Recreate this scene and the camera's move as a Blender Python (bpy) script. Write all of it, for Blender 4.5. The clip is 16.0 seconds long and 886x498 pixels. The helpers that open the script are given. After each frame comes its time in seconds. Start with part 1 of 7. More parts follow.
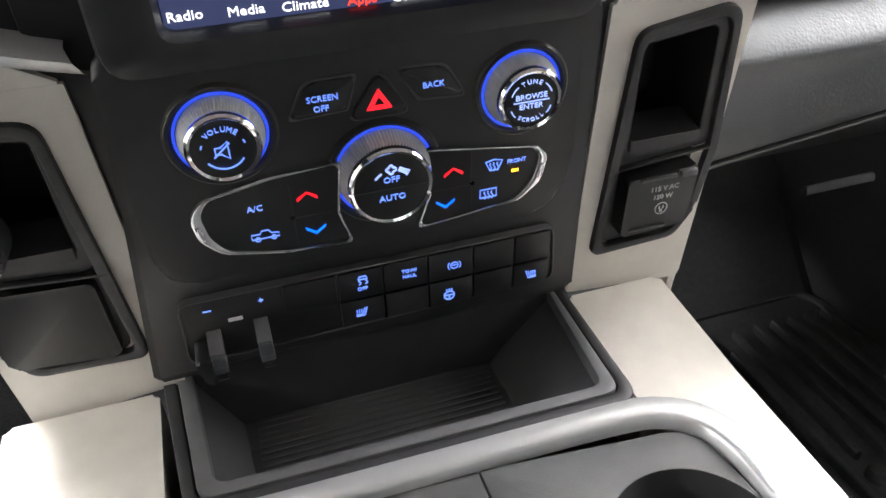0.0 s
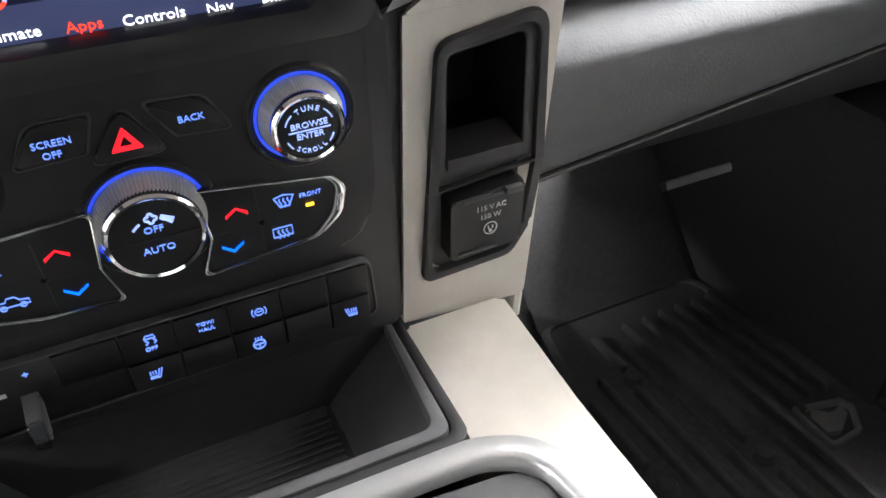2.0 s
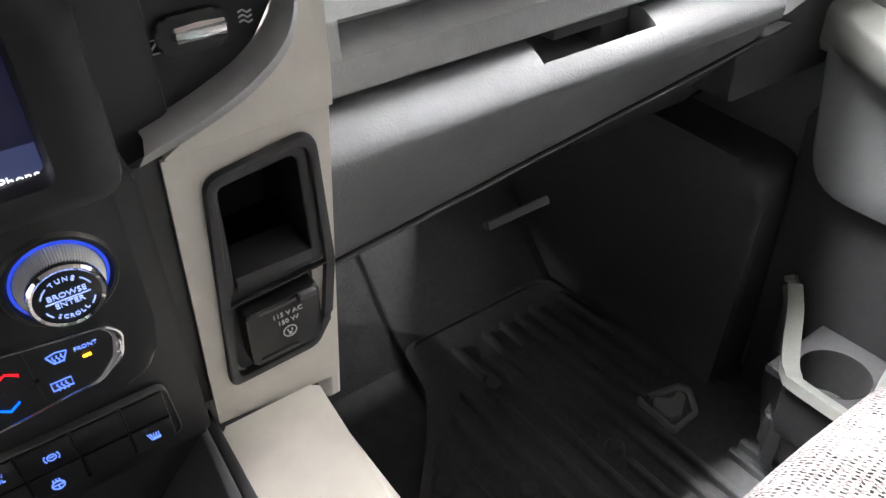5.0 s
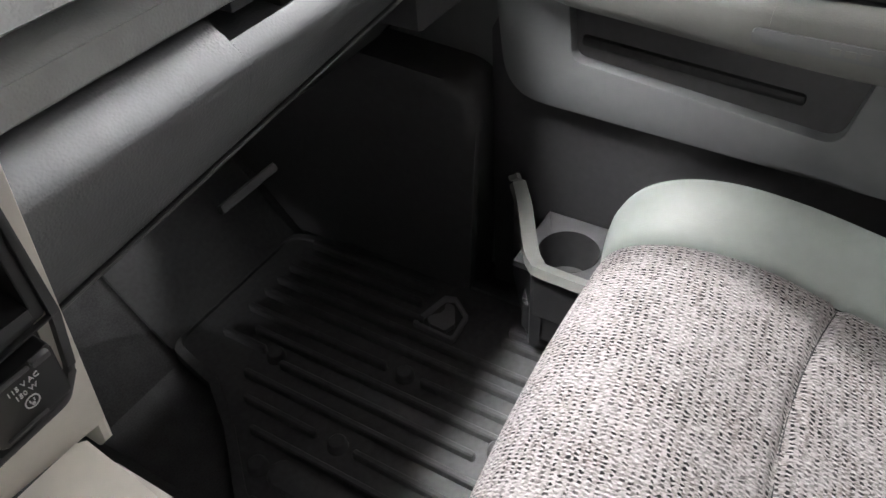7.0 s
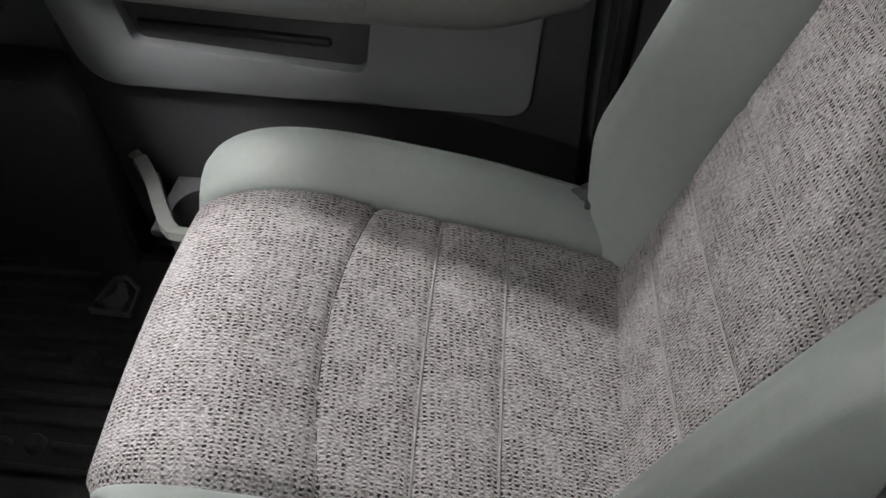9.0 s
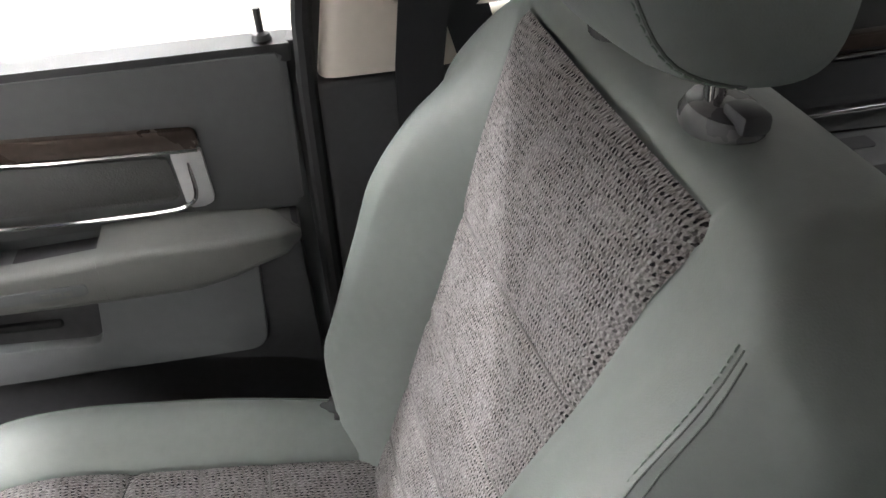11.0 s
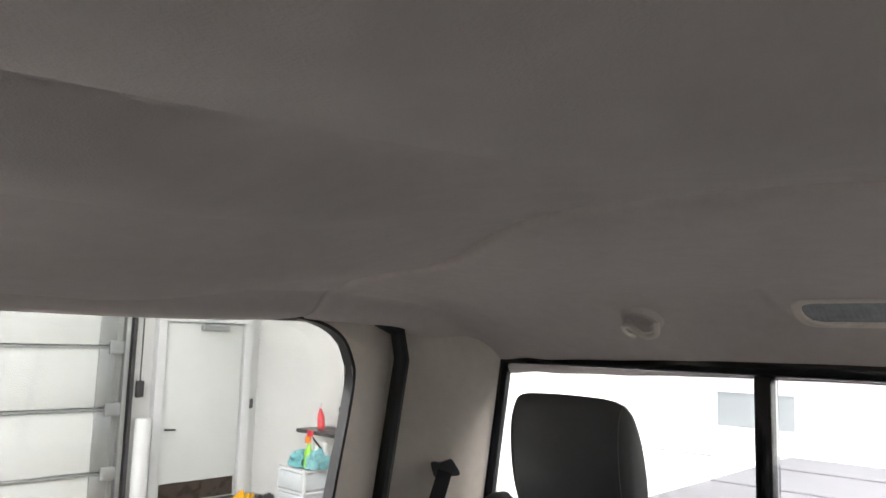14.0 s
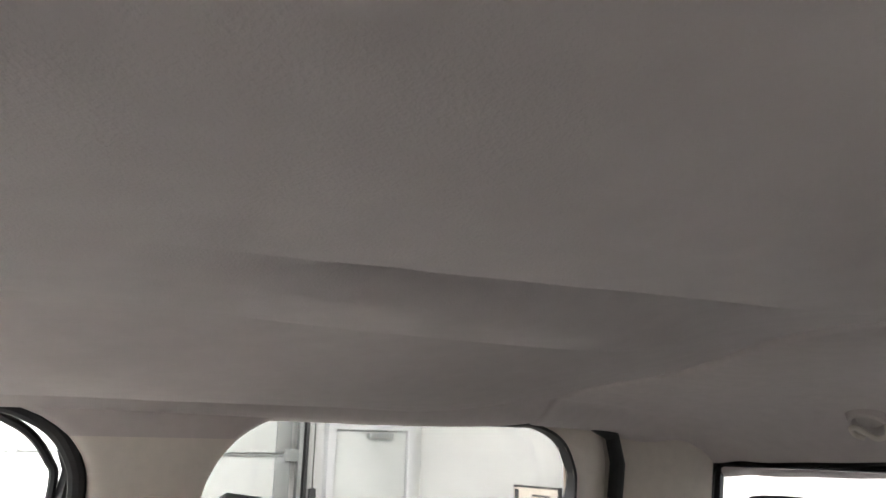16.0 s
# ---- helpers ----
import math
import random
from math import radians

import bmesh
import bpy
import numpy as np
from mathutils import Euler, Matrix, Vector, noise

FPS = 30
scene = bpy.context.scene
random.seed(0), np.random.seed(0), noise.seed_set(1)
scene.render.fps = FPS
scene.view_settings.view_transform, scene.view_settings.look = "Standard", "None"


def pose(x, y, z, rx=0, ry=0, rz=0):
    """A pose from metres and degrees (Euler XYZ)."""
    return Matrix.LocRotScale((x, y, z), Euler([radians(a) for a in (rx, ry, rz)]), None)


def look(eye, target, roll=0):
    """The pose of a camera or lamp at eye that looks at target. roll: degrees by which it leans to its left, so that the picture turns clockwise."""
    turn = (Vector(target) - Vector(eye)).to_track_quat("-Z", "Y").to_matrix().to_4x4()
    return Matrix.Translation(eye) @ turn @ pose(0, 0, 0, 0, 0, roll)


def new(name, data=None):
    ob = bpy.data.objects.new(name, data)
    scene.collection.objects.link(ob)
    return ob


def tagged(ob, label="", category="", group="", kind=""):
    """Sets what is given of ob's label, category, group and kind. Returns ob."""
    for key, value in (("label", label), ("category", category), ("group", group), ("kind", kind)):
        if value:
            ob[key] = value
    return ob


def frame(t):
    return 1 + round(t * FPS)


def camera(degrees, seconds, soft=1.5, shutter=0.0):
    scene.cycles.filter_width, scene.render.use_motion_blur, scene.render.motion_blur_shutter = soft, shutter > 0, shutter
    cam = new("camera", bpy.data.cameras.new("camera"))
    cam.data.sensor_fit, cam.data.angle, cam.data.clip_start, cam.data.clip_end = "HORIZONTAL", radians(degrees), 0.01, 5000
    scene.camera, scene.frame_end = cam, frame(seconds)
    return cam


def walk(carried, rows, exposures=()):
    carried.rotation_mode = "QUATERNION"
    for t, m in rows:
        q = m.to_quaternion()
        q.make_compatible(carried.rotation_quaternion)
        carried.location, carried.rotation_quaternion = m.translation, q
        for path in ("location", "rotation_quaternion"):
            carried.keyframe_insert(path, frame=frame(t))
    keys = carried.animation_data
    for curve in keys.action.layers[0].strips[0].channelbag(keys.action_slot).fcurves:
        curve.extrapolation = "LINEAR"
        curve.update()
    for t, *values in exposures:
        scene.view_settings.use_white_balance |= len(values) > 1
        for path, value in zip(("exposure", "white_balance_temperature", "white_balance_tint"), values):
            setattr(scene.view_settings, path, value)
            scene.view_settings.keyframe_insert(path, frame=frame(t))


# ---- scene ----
cam = camera(61.1, 16.0)
PATH = [
    (0, (-0.055, -0.005, 0.767), (0.398, 1.604, -0.332), -3.2),
    (0.5, (-0.025, 0.001, 0.768), (0.451, 1.6, -0.335), -3.2),
    (1, (-0.008, 0.008, 0.762), (0.527, 1.587, -0.343), -3.3),
    (1.5, (0.001, 0.013, 0.76), (0.602, 1.564, -0.351), -3.3),
    (2, (0.009, 0.014, 0.76), (0.659, 1.542, -0.355), -3.5),
    (2.5, (0.013, 0.015, 0.758), (0.706, 1.523, -0.358), -3.6),
    (3, (0.017, 0.015, 0.755), (0.739, 1.512, -0.357), -4.1),
    (3.2, (0.017, 0.017, 0.756), (0.755, 1.501, -0.364), -3.8),
    (5.3, (0.076, 0.006, 0.829), (1.045, 1.307, -0.341), -3.2),
    (5.5, (0.082, 0.018, 0.836), (1.126, 1.268, -0.325), -3.6),
    (6, (0.095, 0.039, 0.873), (1.256, 1.162, -0.306), -3.8),
    (6.5, (0.094, 0.042, 0.874), (1.333, 1.027, -0.348), -3.7),
    (7, (0.083, 0.01, 0.84), (1.319, 0.828, -0.503), -4.2),
    (7.5, (0.083, -0.064, 0.838), (1.315, 0.569, -0.605), -3.8),
    (8, (0.077, -0.121, 0.856), (1.335, 0.348, -0.627), -3.2),
    (8.5, (0.073, -0.154, 0.887), (1.35, 0.191, -0.614), -3.3),
    (9, (0.068, -0.197, 0.933), (1.367, 0.028, -0.571), -3.1),
    (9.5, (0.065, -0.236, 0.974), (1.426, -0.147, -0.49), -2.6),
    (10, (0.06, -0.273, 0.999), (1.504, -0.352, -0.382), -1.8),
    (10.2, (0.067, -0.317, 1.01), (1.535, -0.387, -0.347), -3.8),
    (12.3, (-0.061, -0.228, 1.094), (1.608, -1.071, 0.384), 1.7),
    (12.5, (-0.081, -0.257, 1.102), (1.59, -1.157, 0.471), 1.9),
    (13, (-0.138, -0.343, 1.119), (1.481, -1.446, 0.716), 2.4),
    (13.5, (-0.173, -0.347, 1.124), (1.288, -1.71, 1.047), 2.3),
    (14, (-0.216, -0.32, 1.139), (1.126, -1.783, 1.379), 1.7),
    (14.5, (-0.234, -0.298, 1.15), (1.059, -1.765, 1.573), 1.3),
    (15, (-0.23, -0.241, 1.149), (1.072, -1.68, 1.631), 1.1),
    (15.5, (-0.235, -0.178, 1.143), (1.173, -1.51, 1.637), 1.2),
    (16, (-0.234, -0.127, 1.133), (1.329, -1.271, 1.632), 1.2),
]
walk(cam, [(t, look(eye, target, roll)) for t, eye, target, roll in PATH], exposures=[(0, 1.1), (3, 1.1), (5.5, .95), (6.5, .6), (7.5, .1), (8.5, -.2), (9.5, -.05), (10, .15), (12.3, .75), (13, .55), (14, .75), (16, .8)])

# ---------- light ----------
world = bpy.data.worlds.new("world")
scene.world = world
world.use_nodes = True
wnt = world.node_tree
sky = wnt.nodes.new("ShaderNodeTexSky")
sky.sky_type, sky.sun_disc, sky.sun_elevation, sky.sun_rotation = "NISHITA", False, radians(58), radians(0)
wnt.links.new(sky.outputs[0], wnt.nodes["Background"].inputs[0])
wnt.nodes["Background"].inputs[1].default_value = 0.08
sun = new("sun", bpy.data.lights.new("sun", "SUN"))
sun.data.energy, sun.data.angle, sun.data.color = 5.0, radians(8), (1.0, 0.97, 0.93)
sun.matrix_basis = look((0, 9, 30), (0, -10, 0))

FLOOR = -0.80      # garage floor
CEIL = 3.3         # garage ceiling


def unseen_lamp(x, y, w, l, power):
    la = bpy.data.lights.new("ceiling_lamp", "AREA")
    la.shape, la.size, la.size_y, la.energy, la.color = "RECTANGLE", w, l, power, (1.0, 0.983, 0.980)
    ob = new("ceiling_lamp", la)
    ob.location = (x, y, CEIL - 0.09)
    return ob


# unseen lamps, set where the cab needed light: x, y, width, length, power
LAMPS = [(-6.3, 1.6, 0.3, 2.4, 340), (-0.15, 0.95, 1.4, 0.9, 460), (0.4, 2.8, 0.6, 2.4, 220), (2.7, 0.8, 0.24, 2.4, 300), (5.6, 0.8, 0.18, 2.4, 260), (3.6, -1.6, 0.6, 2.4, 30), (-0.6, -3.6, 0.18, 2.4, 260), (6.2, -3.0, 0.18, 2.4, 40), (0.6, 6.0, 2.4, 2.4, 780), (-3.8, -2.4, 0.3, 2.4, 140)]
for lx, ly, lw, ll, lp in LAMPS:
    unseen_lamp(lx, ly, lw, ll, lp)

# ---------- materials ----------


def mat(name, color, rough=0.5, metal=0.0, grain=None, vary=None, spec=0.5, coat=0.0, wear=0.0):
    """grain: (kind, scale, distance) of the fine relief; vary: (scale, amount) of the tone's drift."""
    m = bpy.data.materials.new(name)
    m.use_nodes = True
    nt = m.node_tree
    b = nt.nodes["Principled BSDF"]
    b.inputs["Roughness"].default_value = rough
    b.inputs["Metallic"].default_value = metal
    b.inputs["Specular IOR Level"].default_value = spec
    b.inputs["Coat Weight"].default_value = coat
    b.inputs["Base Color"].default_value = (*color, 1)
    geo = nt.nodes.new("ShaderNodeNewGeometry")
    if vary:
        sc, am = vary
        n1 = nt.nodes.new("ShaderNodeTexNoise")
        n1.inputs["Scale"].default_value, n1.inputs["Detail"].default_value = sc, 6
        n2 = nt.nodes.new("ShaderNodeTexNoise")
        n2.inputs["Scale"].default_value, n2.inputs["Detail"].default_value = sc * 14, 3
        mx = nt.nodes.new("ShaderNodeMath")
        mx.operation = "ADD"
        for n in (n1, n2):
            nt.links.new(geo.outputs["Position"], n.inputs["Vector"])
        nt.links.new(n1.outputs["Fac"], mx.inputs[0])
        nt.links.new(n2.outputs["Fac"], mx.inputs[1])
        rp = nt.nodes.new("ShaderNodeMapRange")
        rp.inputs["From Min"].default_value, rp.inputs["From Max"].default_value = 0.6, 1.4
        rp.inputs["To Min"].default_value, rp.inputs["To Max"].default_value = 1 - am, 1 + am
        nt.links.new(mx.outputs[0], rp.inputs["Value"])
        hs = nt.nodes.new("ShaderNodeHueSaturation")
        hs.inputs["Color"].default_value = (*color, 1)
        nt.links.new(rp.outputs[0], hs.inputs["Value"])
        nt.links.new(hs.outputs[0], b.inputs["Base Color"])
        rr = nt.nodes.new("ShaderNodeMapRange")
        rr.inputs["From Min"].default_value, rr.inputs["From Max"].default_value = 0.3, 0.7
        rr.inputs["To Min"].default_value, rr.inputs["To Max"].default_value = max(0.02, rough - 0.07), min(1, rough + 0.07)
        nt.links.new(n1.outputs["Fac"], rr.inputs["Value"])
        nt.links.new(rr.outputs[0], b.inputs["Roughness"])
    if grain:
        kind, sc, dist = grain
        if kind == "leather":
            g = nt.nodes.new("ShaderNodeTexVoronoi")
            g.feature = "SMOOTH_F1"
            g.inputs["Scale"].default_value = sc
            g.inputs["Randomness"].default_value = 1.0
            out = g.outputs["Distance"]
        elif kind == "brushed":
            g = nt.nodes.new("ShaderNodeTexNoise")
            g.inputs["Scale"].default_value = sc
            mp = nt.nodes.new("ShaderNodeMapping")
            mp.inputs["Scale"].default_value = (1, 30, 30)
            nt.links.new(geo.outputs["Position"], mp.inputs["Vector"])
            out = g.outputs["Fac"]
        else:
            g = nt.nodes.new("ShaderNodeTexNoise")
            g.inputs["Scale"].default_value = sc
            g.inputs["Detail"].default_value = 4
            out = g.outputs["Fac"]
        nt.links.new(mp.outputs[0] if kind == "brushed" else geo.outputs["Position"], g.inputs["Vector"])
        bp = nt.nodes.new("ShaderNodeBump")
        bp.inputs["Strength"].default_value = 0.6
        bp.inputs["Distance"].default_value = dist
        nt.links.new(out, bp.inputs["Height"])
        nt.links.new(bp.outputs[0], b.inputs["Normal"])
    return m


def glow(name, color, strength):
    m = bpy.data.materials.new(name)
    m.use_nodes = True
    b = m.node_tree.nodes["Principled BSDF"]
    b.inputs["Base Color"].default_value = (*color, 1)
    b.inputs["Emission Color"].default_value = (*color, 1)
    b.inputs["Emission Strength"].default_value = strength
    return m


def glass_mat(name, tint, rough=0.0):
    m = bpy.data.materials.new(name)
    m.use_nodes = True
    nt = m.node_tree
    nt.nodes.remove(nt.nodes["Principled BSDF"])
    tr = nt.nodes.new("ShaderNodeBsdfTransparent")
    tr.inputs[0].default_value = (*tint, 1)
    gl = nt.nodes.new("ShaderNodeBsdfGlossy")
    gl.inputs["Roughness"].default_value = 0.02
    fr = nt.nodes.new("ShaderNodeFresnel")
    fr.inputs["IOR"].default_value = 1.35
    mx = nt.nodes.new("ShaderNodeMixShader")
    nt.links.new(fr.outputs[0], mx.inputs[0])
    nt.links.new(tr.outputs[0], mx.inputs[1])
    nt.links.new(gl.outputs[0], mx.inputs[2])
    nt.links.new(mx.outputs[0], nt.nodes["Material Output"].inputs["Surface"])
    return m


def tweed(name, light, dark, brown, k=1.0):
    """Woven cloth on UV in metres: staggered dark pits, ribs of yarn, slubs and a slow drift of tone."""
    m = bpy.data.materials.new(name)
    m.use_nodes = True
    nt = m.node_tree
    b = nt.nodes["Principled BSDF"]
    b.inputs["Roughness"].default_value = 0.9
    b.inputs["Specular IOR Level"].default_value = 0.2
    b.inputs["Sheen Weight"].default_value = 0.04
    uv = nt.nodes.new("ShaderNodeUVMap")
    uv.uv_map = "UVMap"
    # the threads wander, so that no row of pits runs straight
    wob = nt.nodes.new("ShaderNodeTexNoise")
    wob.noise_dimensions = "2D"
    wob.inputs["Scale"].default_value, wob.inputs["Detail"].default_value = 190.0 / k, 2
    nt.links.new(uv.outputs[0], wob.inputs["Vector"])
    off = nt.nodes.new("ShaderNodeVectorMath")
    off.operation = "MULTIPLY_ADD"
    off.inputs[1].default_value, off.inputs[2].default_value = (0.0038 * k, 0.0052 * k, 0), (-0.0019 * k, -0.0026 * k, 0)
    nt.links.new(wob.outputs["Color"], off.inputs[0])
    bent = nt.nodes.new("ShaderNodeVectorMath")
    nt.links.new(uv.outputs[0], bent.inputs[0])
    nt.links.new(off.outputs[0], bent.inputs[1])
    sep = nt.nodes.new("ShaderNodeSeparateXYZ")
    nt.links.new(bent.outputs[0], sep.inputs[0])

    def math(op, a, v=None):
        n = nt.nodes.new("ShaderNodeMath")
        n.operation = op
        nt.links.new(a, n.inputs[0])
        if isinstance(v, (int, float)):
            n.inputs[1].default_value = v
        elif v is not None:
            nt.links.new(v, n.inputs[1])
        return n.outputs[0]

    ps, pv = 0.0039 * k, 0.0061 * k
    skew = math("ADD", sep.outputs[1], math("MULTIPLY", sep.outputs[0], 0.10))
    wave_s = math("COSINE", math("MULTIPLY", sep.outputs[0], 2 * math_pi / ps))
    wave_v = math("COSINE", math("MULTIPLY", skew, 2 * math_pi / pv))
    up = math("ADD", math("MULTIPLY", wave_v, 0.5), 0.5)
    prod = math("MULTIPLY", up, math("ADD", math("MULTIPLY", wave_s, 0.5), 0.5))
    gap = math("MULTIPLY", up, math("ADD", math("MULTIPLY", wave_s, -0.5), 0.5))
    pits = nt.nodes.new("ShaderNodeMapRange")
    pits.interpolation_type = "SMOOTHSTEP"
    pits.inputs["From Min"].default_value, pits.inputs["From Max"].default_value = 0.28, 0.62
    nt.links.new(prod, pits.inputs["Value"])
    # every cell of the weave has a depth of its own
    cell = nt.nodes.new("ShaderNodeCombineXYZ")
    nt.links.new(math("ROUND", math("DIVIDE", sep.outputs[0], ps)), cell.inputs[0])
    nt.links.new(math("ROUND", math("DIVIDE", skew, pv)), cell.inputs[1])
    rough_cell = nt.nodes.new("ShaderNodeTexWhiteNoise")
    rough_cell.noise_dimensions = "2D"
    nt.links.new(cell.outputs[0], rough_cell.inputs["Vector"])
    mp = nt.nodes.new("ShaderNodeMapping")
    mp.inputs["Scale"].default_value = (620 / k, 210 / k, 1)
    nt.links.new(uv.outputs[0], mp.inputs["Vector"])
    yarn = nt.nodes.new("ShaderNodeTexNoise")
    yarn.noise_dimensions = "2D"
    yarn.inputs["Scale"].default_value, yarn.inputs["Detail"].default_value = 1.0, 2
    nt.links.new(mp.outputs[0], yarn.inputs["Vector"])
    mp2 = nt.nodes.new("ShaderNodeMapping")
    mp2.inputs["Scale"].default_value = (85 / k, 150 / k, 1)
    nt.links.new(uv.outputs[0], mp2.inputs["Vector"])
    slub = nt.nodes.new("ShaderNodeTexNoise")
    slub.noise_dimensions = "2D"
    slub.inputs["Scale"].default_value, slub.inputs["Detail"].default_value = 1.0, 5
    nt.links.new(mp2.outputs[0], slub.inputs["Vector"])
    drift = nt.nodes.new("ShaderNodeTexNoise")
    drift.noise_dimensions = "2D"
    drift.inputs["Scale"].default_value, drift.inputs["Detail"].default_value = 30.0, 4
    nt.links.new(uv.outputs[0], drift.inputs["Vector"])

    def mix(fac, a, c, lo=0.0, hi=1.0):
        r = nt.nodes.new("ShaderNodeMapRange")
        r.inputs["From Min"].default_value, r.inputs["From Max"].default_value = 0.35, 0.65
        r.inputs["To Min"].default_value, r.inputs["To Max"].default_value = lo, hi
        nt.links.new(fac, r.inputs["Value"])
        n = nt.nodes.new("ShaderNodeMix")
        n.data_type = "RGBA"
        nt.links.new(r.outputs[0], n.inputs["Factor"])
        for k, q in ((6, a), (7, c)):
            if isinstance(q, tuple):
                n.inputs[k].default_value = (*q, 1)
            else:
                nt.links.new(q, n.inputs[k])
        return n.outputs[2]

    glint = nt.nodes.new("ShaderNodeMapRange")
    glint.inputs["From Min"].default_value, glint.inputs["From Max"].default_value = 0.45, 0.90
    nt.links.new(gap, glint.inputs["Value"])
    base = mix(drift.outputs["Fac"], light, brown)
    base = mix(slub.outputs["Fac"], base, tuple(c * 0.42 for c in light), 0.0, 0.6)
    base = mix(yarn.outputs["Fac"], base, tuple(min(1, c * 1.9) for c in light), 0.0, 0.7)
    hi = nt.nodes.new("ShaderNodeMix")
    hi.data_type = "RGBA"
    nt.links.new(math("MULTIPLY", glint.outputs[0], math("SUBTRACT", yarn.outputs["Fac"], -0.15)), hi.inputs["Factor"])
    nt.links.new(base, hi.inputs[6])
    hi.inputs[7].default_value = (*tuple(min(1, c * 2.1) for c in light), 1)
    base = hi.outputs[2]
    pm = nt.nodes.new("ShaderNodeMix")
    pm.data_type = "RGBA"
    rnd = nt.nodes.new("ShaderNodeMapRange")
    rnd.inputs["From Min"].default_value, rnd.inputs["From Max"].default_value = 0.33, 0.60
    rnd.inputs["To Min"].default_value, rnd.inputs["To Max"].default_value = 0.34, 1.0
    nt.links.new(math("ADD", math("MULTIPLY", rough_cell.outputs["Value"], 0.30), math("MULTIPLY", slub.outputs["Fac"], 0.65)), rnd.inputs["Value"])
    patch = nt.nodes.new("ShaderNodeMapRange")
    patch.inputs["From Min"].default_value, patch.inputs["From Max"].default_value = 0.35, 0.62
    patch.inputs["To Min"].default_value, patch.inputs["To Max"].default_value = 0.65, 1.55
    nt.links.new(drift.outputs["Fac"], patch.inputs["Value"])
    amt = math("MINIMUM", math("MULTIPLY", math("MULTIPLY", pits.outputs[0], rnd.outputs[0]), patch.outputs[0]), 1.0)
    nt.links.new(amt, pm.inputs["Factor"])
    nt.links.new(base, pm.inputs[6])
    pm.inputs[7].default_value = (*dark, 1)
    nt.links.new(pm.outputs[2], b.inputs["Base Color"])
    h = math("SUBTRACT", yarn.outputs["Fac"], pits.outputs[0])
    bp = nt.nodes.new("ShaderNodeBump")
    bp.inputs["Strength"].default_value, bp.inputs["Distance"].default_value = 0.7, 0.0012
    nt.links.new(h, bp.inputs["Height"])
    nt.links.new(bp.outputs[0], b.inputs["Normal"])
    return m


math_pi = math.pi
M_BLACK = mat("black_plastic", (0.045, 0.045, 0.048), 0.45, grain=("noise", 1600, 0.0002), vary=(7, 0.18))
M_STACK = mat("soft_black_plastic", (0.021, 0.021, 0.023), 0.42, grain=("noise", 2400, 0.0001), vary=(9, 0.15))
M_BUTTON = mat("button_black", (0.015, 0.015, 0.016), 0.38, vary=(20, 0.15))
M_GLOSS = mat("gloss_black", (0.008, 0.008, 0.009), 0.12)
M_COLLAR = mat("collar_plastic", (0.10, 0.102, 0.105), 0.25, vary=(20, 0.1))
M_KICK = mat("kick_plastic", (0.085, 0.085, 0.088), 0.5, grain=("leather", 600, 0.0003), vary=(6, 0.15))
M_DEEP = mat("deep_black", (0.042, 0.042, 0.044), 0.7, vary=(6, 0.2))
M_DASH = mat("grained_dash", (0.098, 0.100, 0.098), 0.42, grain=("leather", 480, 0.0005), vary=(5, 0.1))
M_UPPER = mat("grained_glovebox", (0.30, 0.31, 0.315), 0.45, grain=("leather", 520, 0.0007), vary=(5, 0.1))
M_ROLL = mat("satin_dash_pad", (0.115, 0.119, 0.124), 0.36, grain=("leather", 520, 0.0004), vary=(5, 0.1), spec=0.5)
M_VANE = mat("vent_black", (0.012, 0.012, 0.013), 0.6, vary=(12, 0.2))
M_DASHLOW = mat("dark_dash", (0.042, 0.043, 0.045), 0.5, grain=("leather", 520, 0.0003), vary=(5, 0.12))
M_TAN = mat("satin_champagne", (0.78, 0.745, 0.685), 0.34, 0.05, grain=("brushed", 60, 0.00012), vary=(5, 0.06))
M_SILVER = mat("satin_silver", (0.62, 0.63, 0.64), 0.32, 0.5, vary=(6, 0.05))
M_CHROME = mat("chrome", (0.82, 0.82, 0.83), 0.08, 1.0)
M_KNOB = mat("knurled_grey", (0.56, 0.57, 0.56), 0.42, 0.2, vary=(30, 0.1))
M_GREYTRAY = mat("grey_plastic", (0.082, 0.084, 0.087), 0.5, grain=("noise", 1500, 0.0002), vary=(8, 0.12))
M_RUBBER = mat("rubber", (0.105, 0.106, 0.110), 0.55, grain=("noise", 700, 0.0004), vary=(9, 0.25))
M_TRAYRIM = mat("tray_rim_plastic", (0.14, 0.142, 0.147), 0.45, grain=("noise", 1500, 0.0002), vary=(8, 0.12))
M_BADGE = mat("grey_rubber_badge", (0.26, 0.265, 0.275), 0.55, vary=(20, 0.1))
M_CARPET = mat("carpet", (0.11, 0.11, 0.114), 0.95, grain=("noise", 900, 0.002), vary=(30, 0.4))
M_VINYL = mat("sage_vinyl", (0.201, 0.222, 0.213), 0.5, grain=("leather", 900, 0.0002), vary=(6, 0.06))
M_VINYLD = mat("charcoal_vinyl", (0.05, 0.053, 0.055), 0.55, grain=("leather", 800, 0.0003), vary=(6, 0.1))
M_SEAM = mat("seam_crease", (0.10, 0.112, 0.107), 0.7)
M_STITCH = mat("thread", (0.20, 0.24, 0.215), 0.8)
M_TWEED = tweed("tweed_cloth", (0.184, 0.174, 0.174), (0.009, 0.0085, 0.010), (0.110, 0.092, 0.088))
# front seat's tweed again, the back seat's shade put into its colour
M_TWEEDSHADE = tweed("shaded_tweed_cloth", (0.026, 0.024, 0.023), (0.008, 0.007, 0.008), (0.021, 0.018, 0.017))
M_PIPE = mat("light_thread", (0.20, 0.192, 0.188), 0.9, grain=("noise", 700, 0.0012), vary=(60, 0.35), spec=0.2)
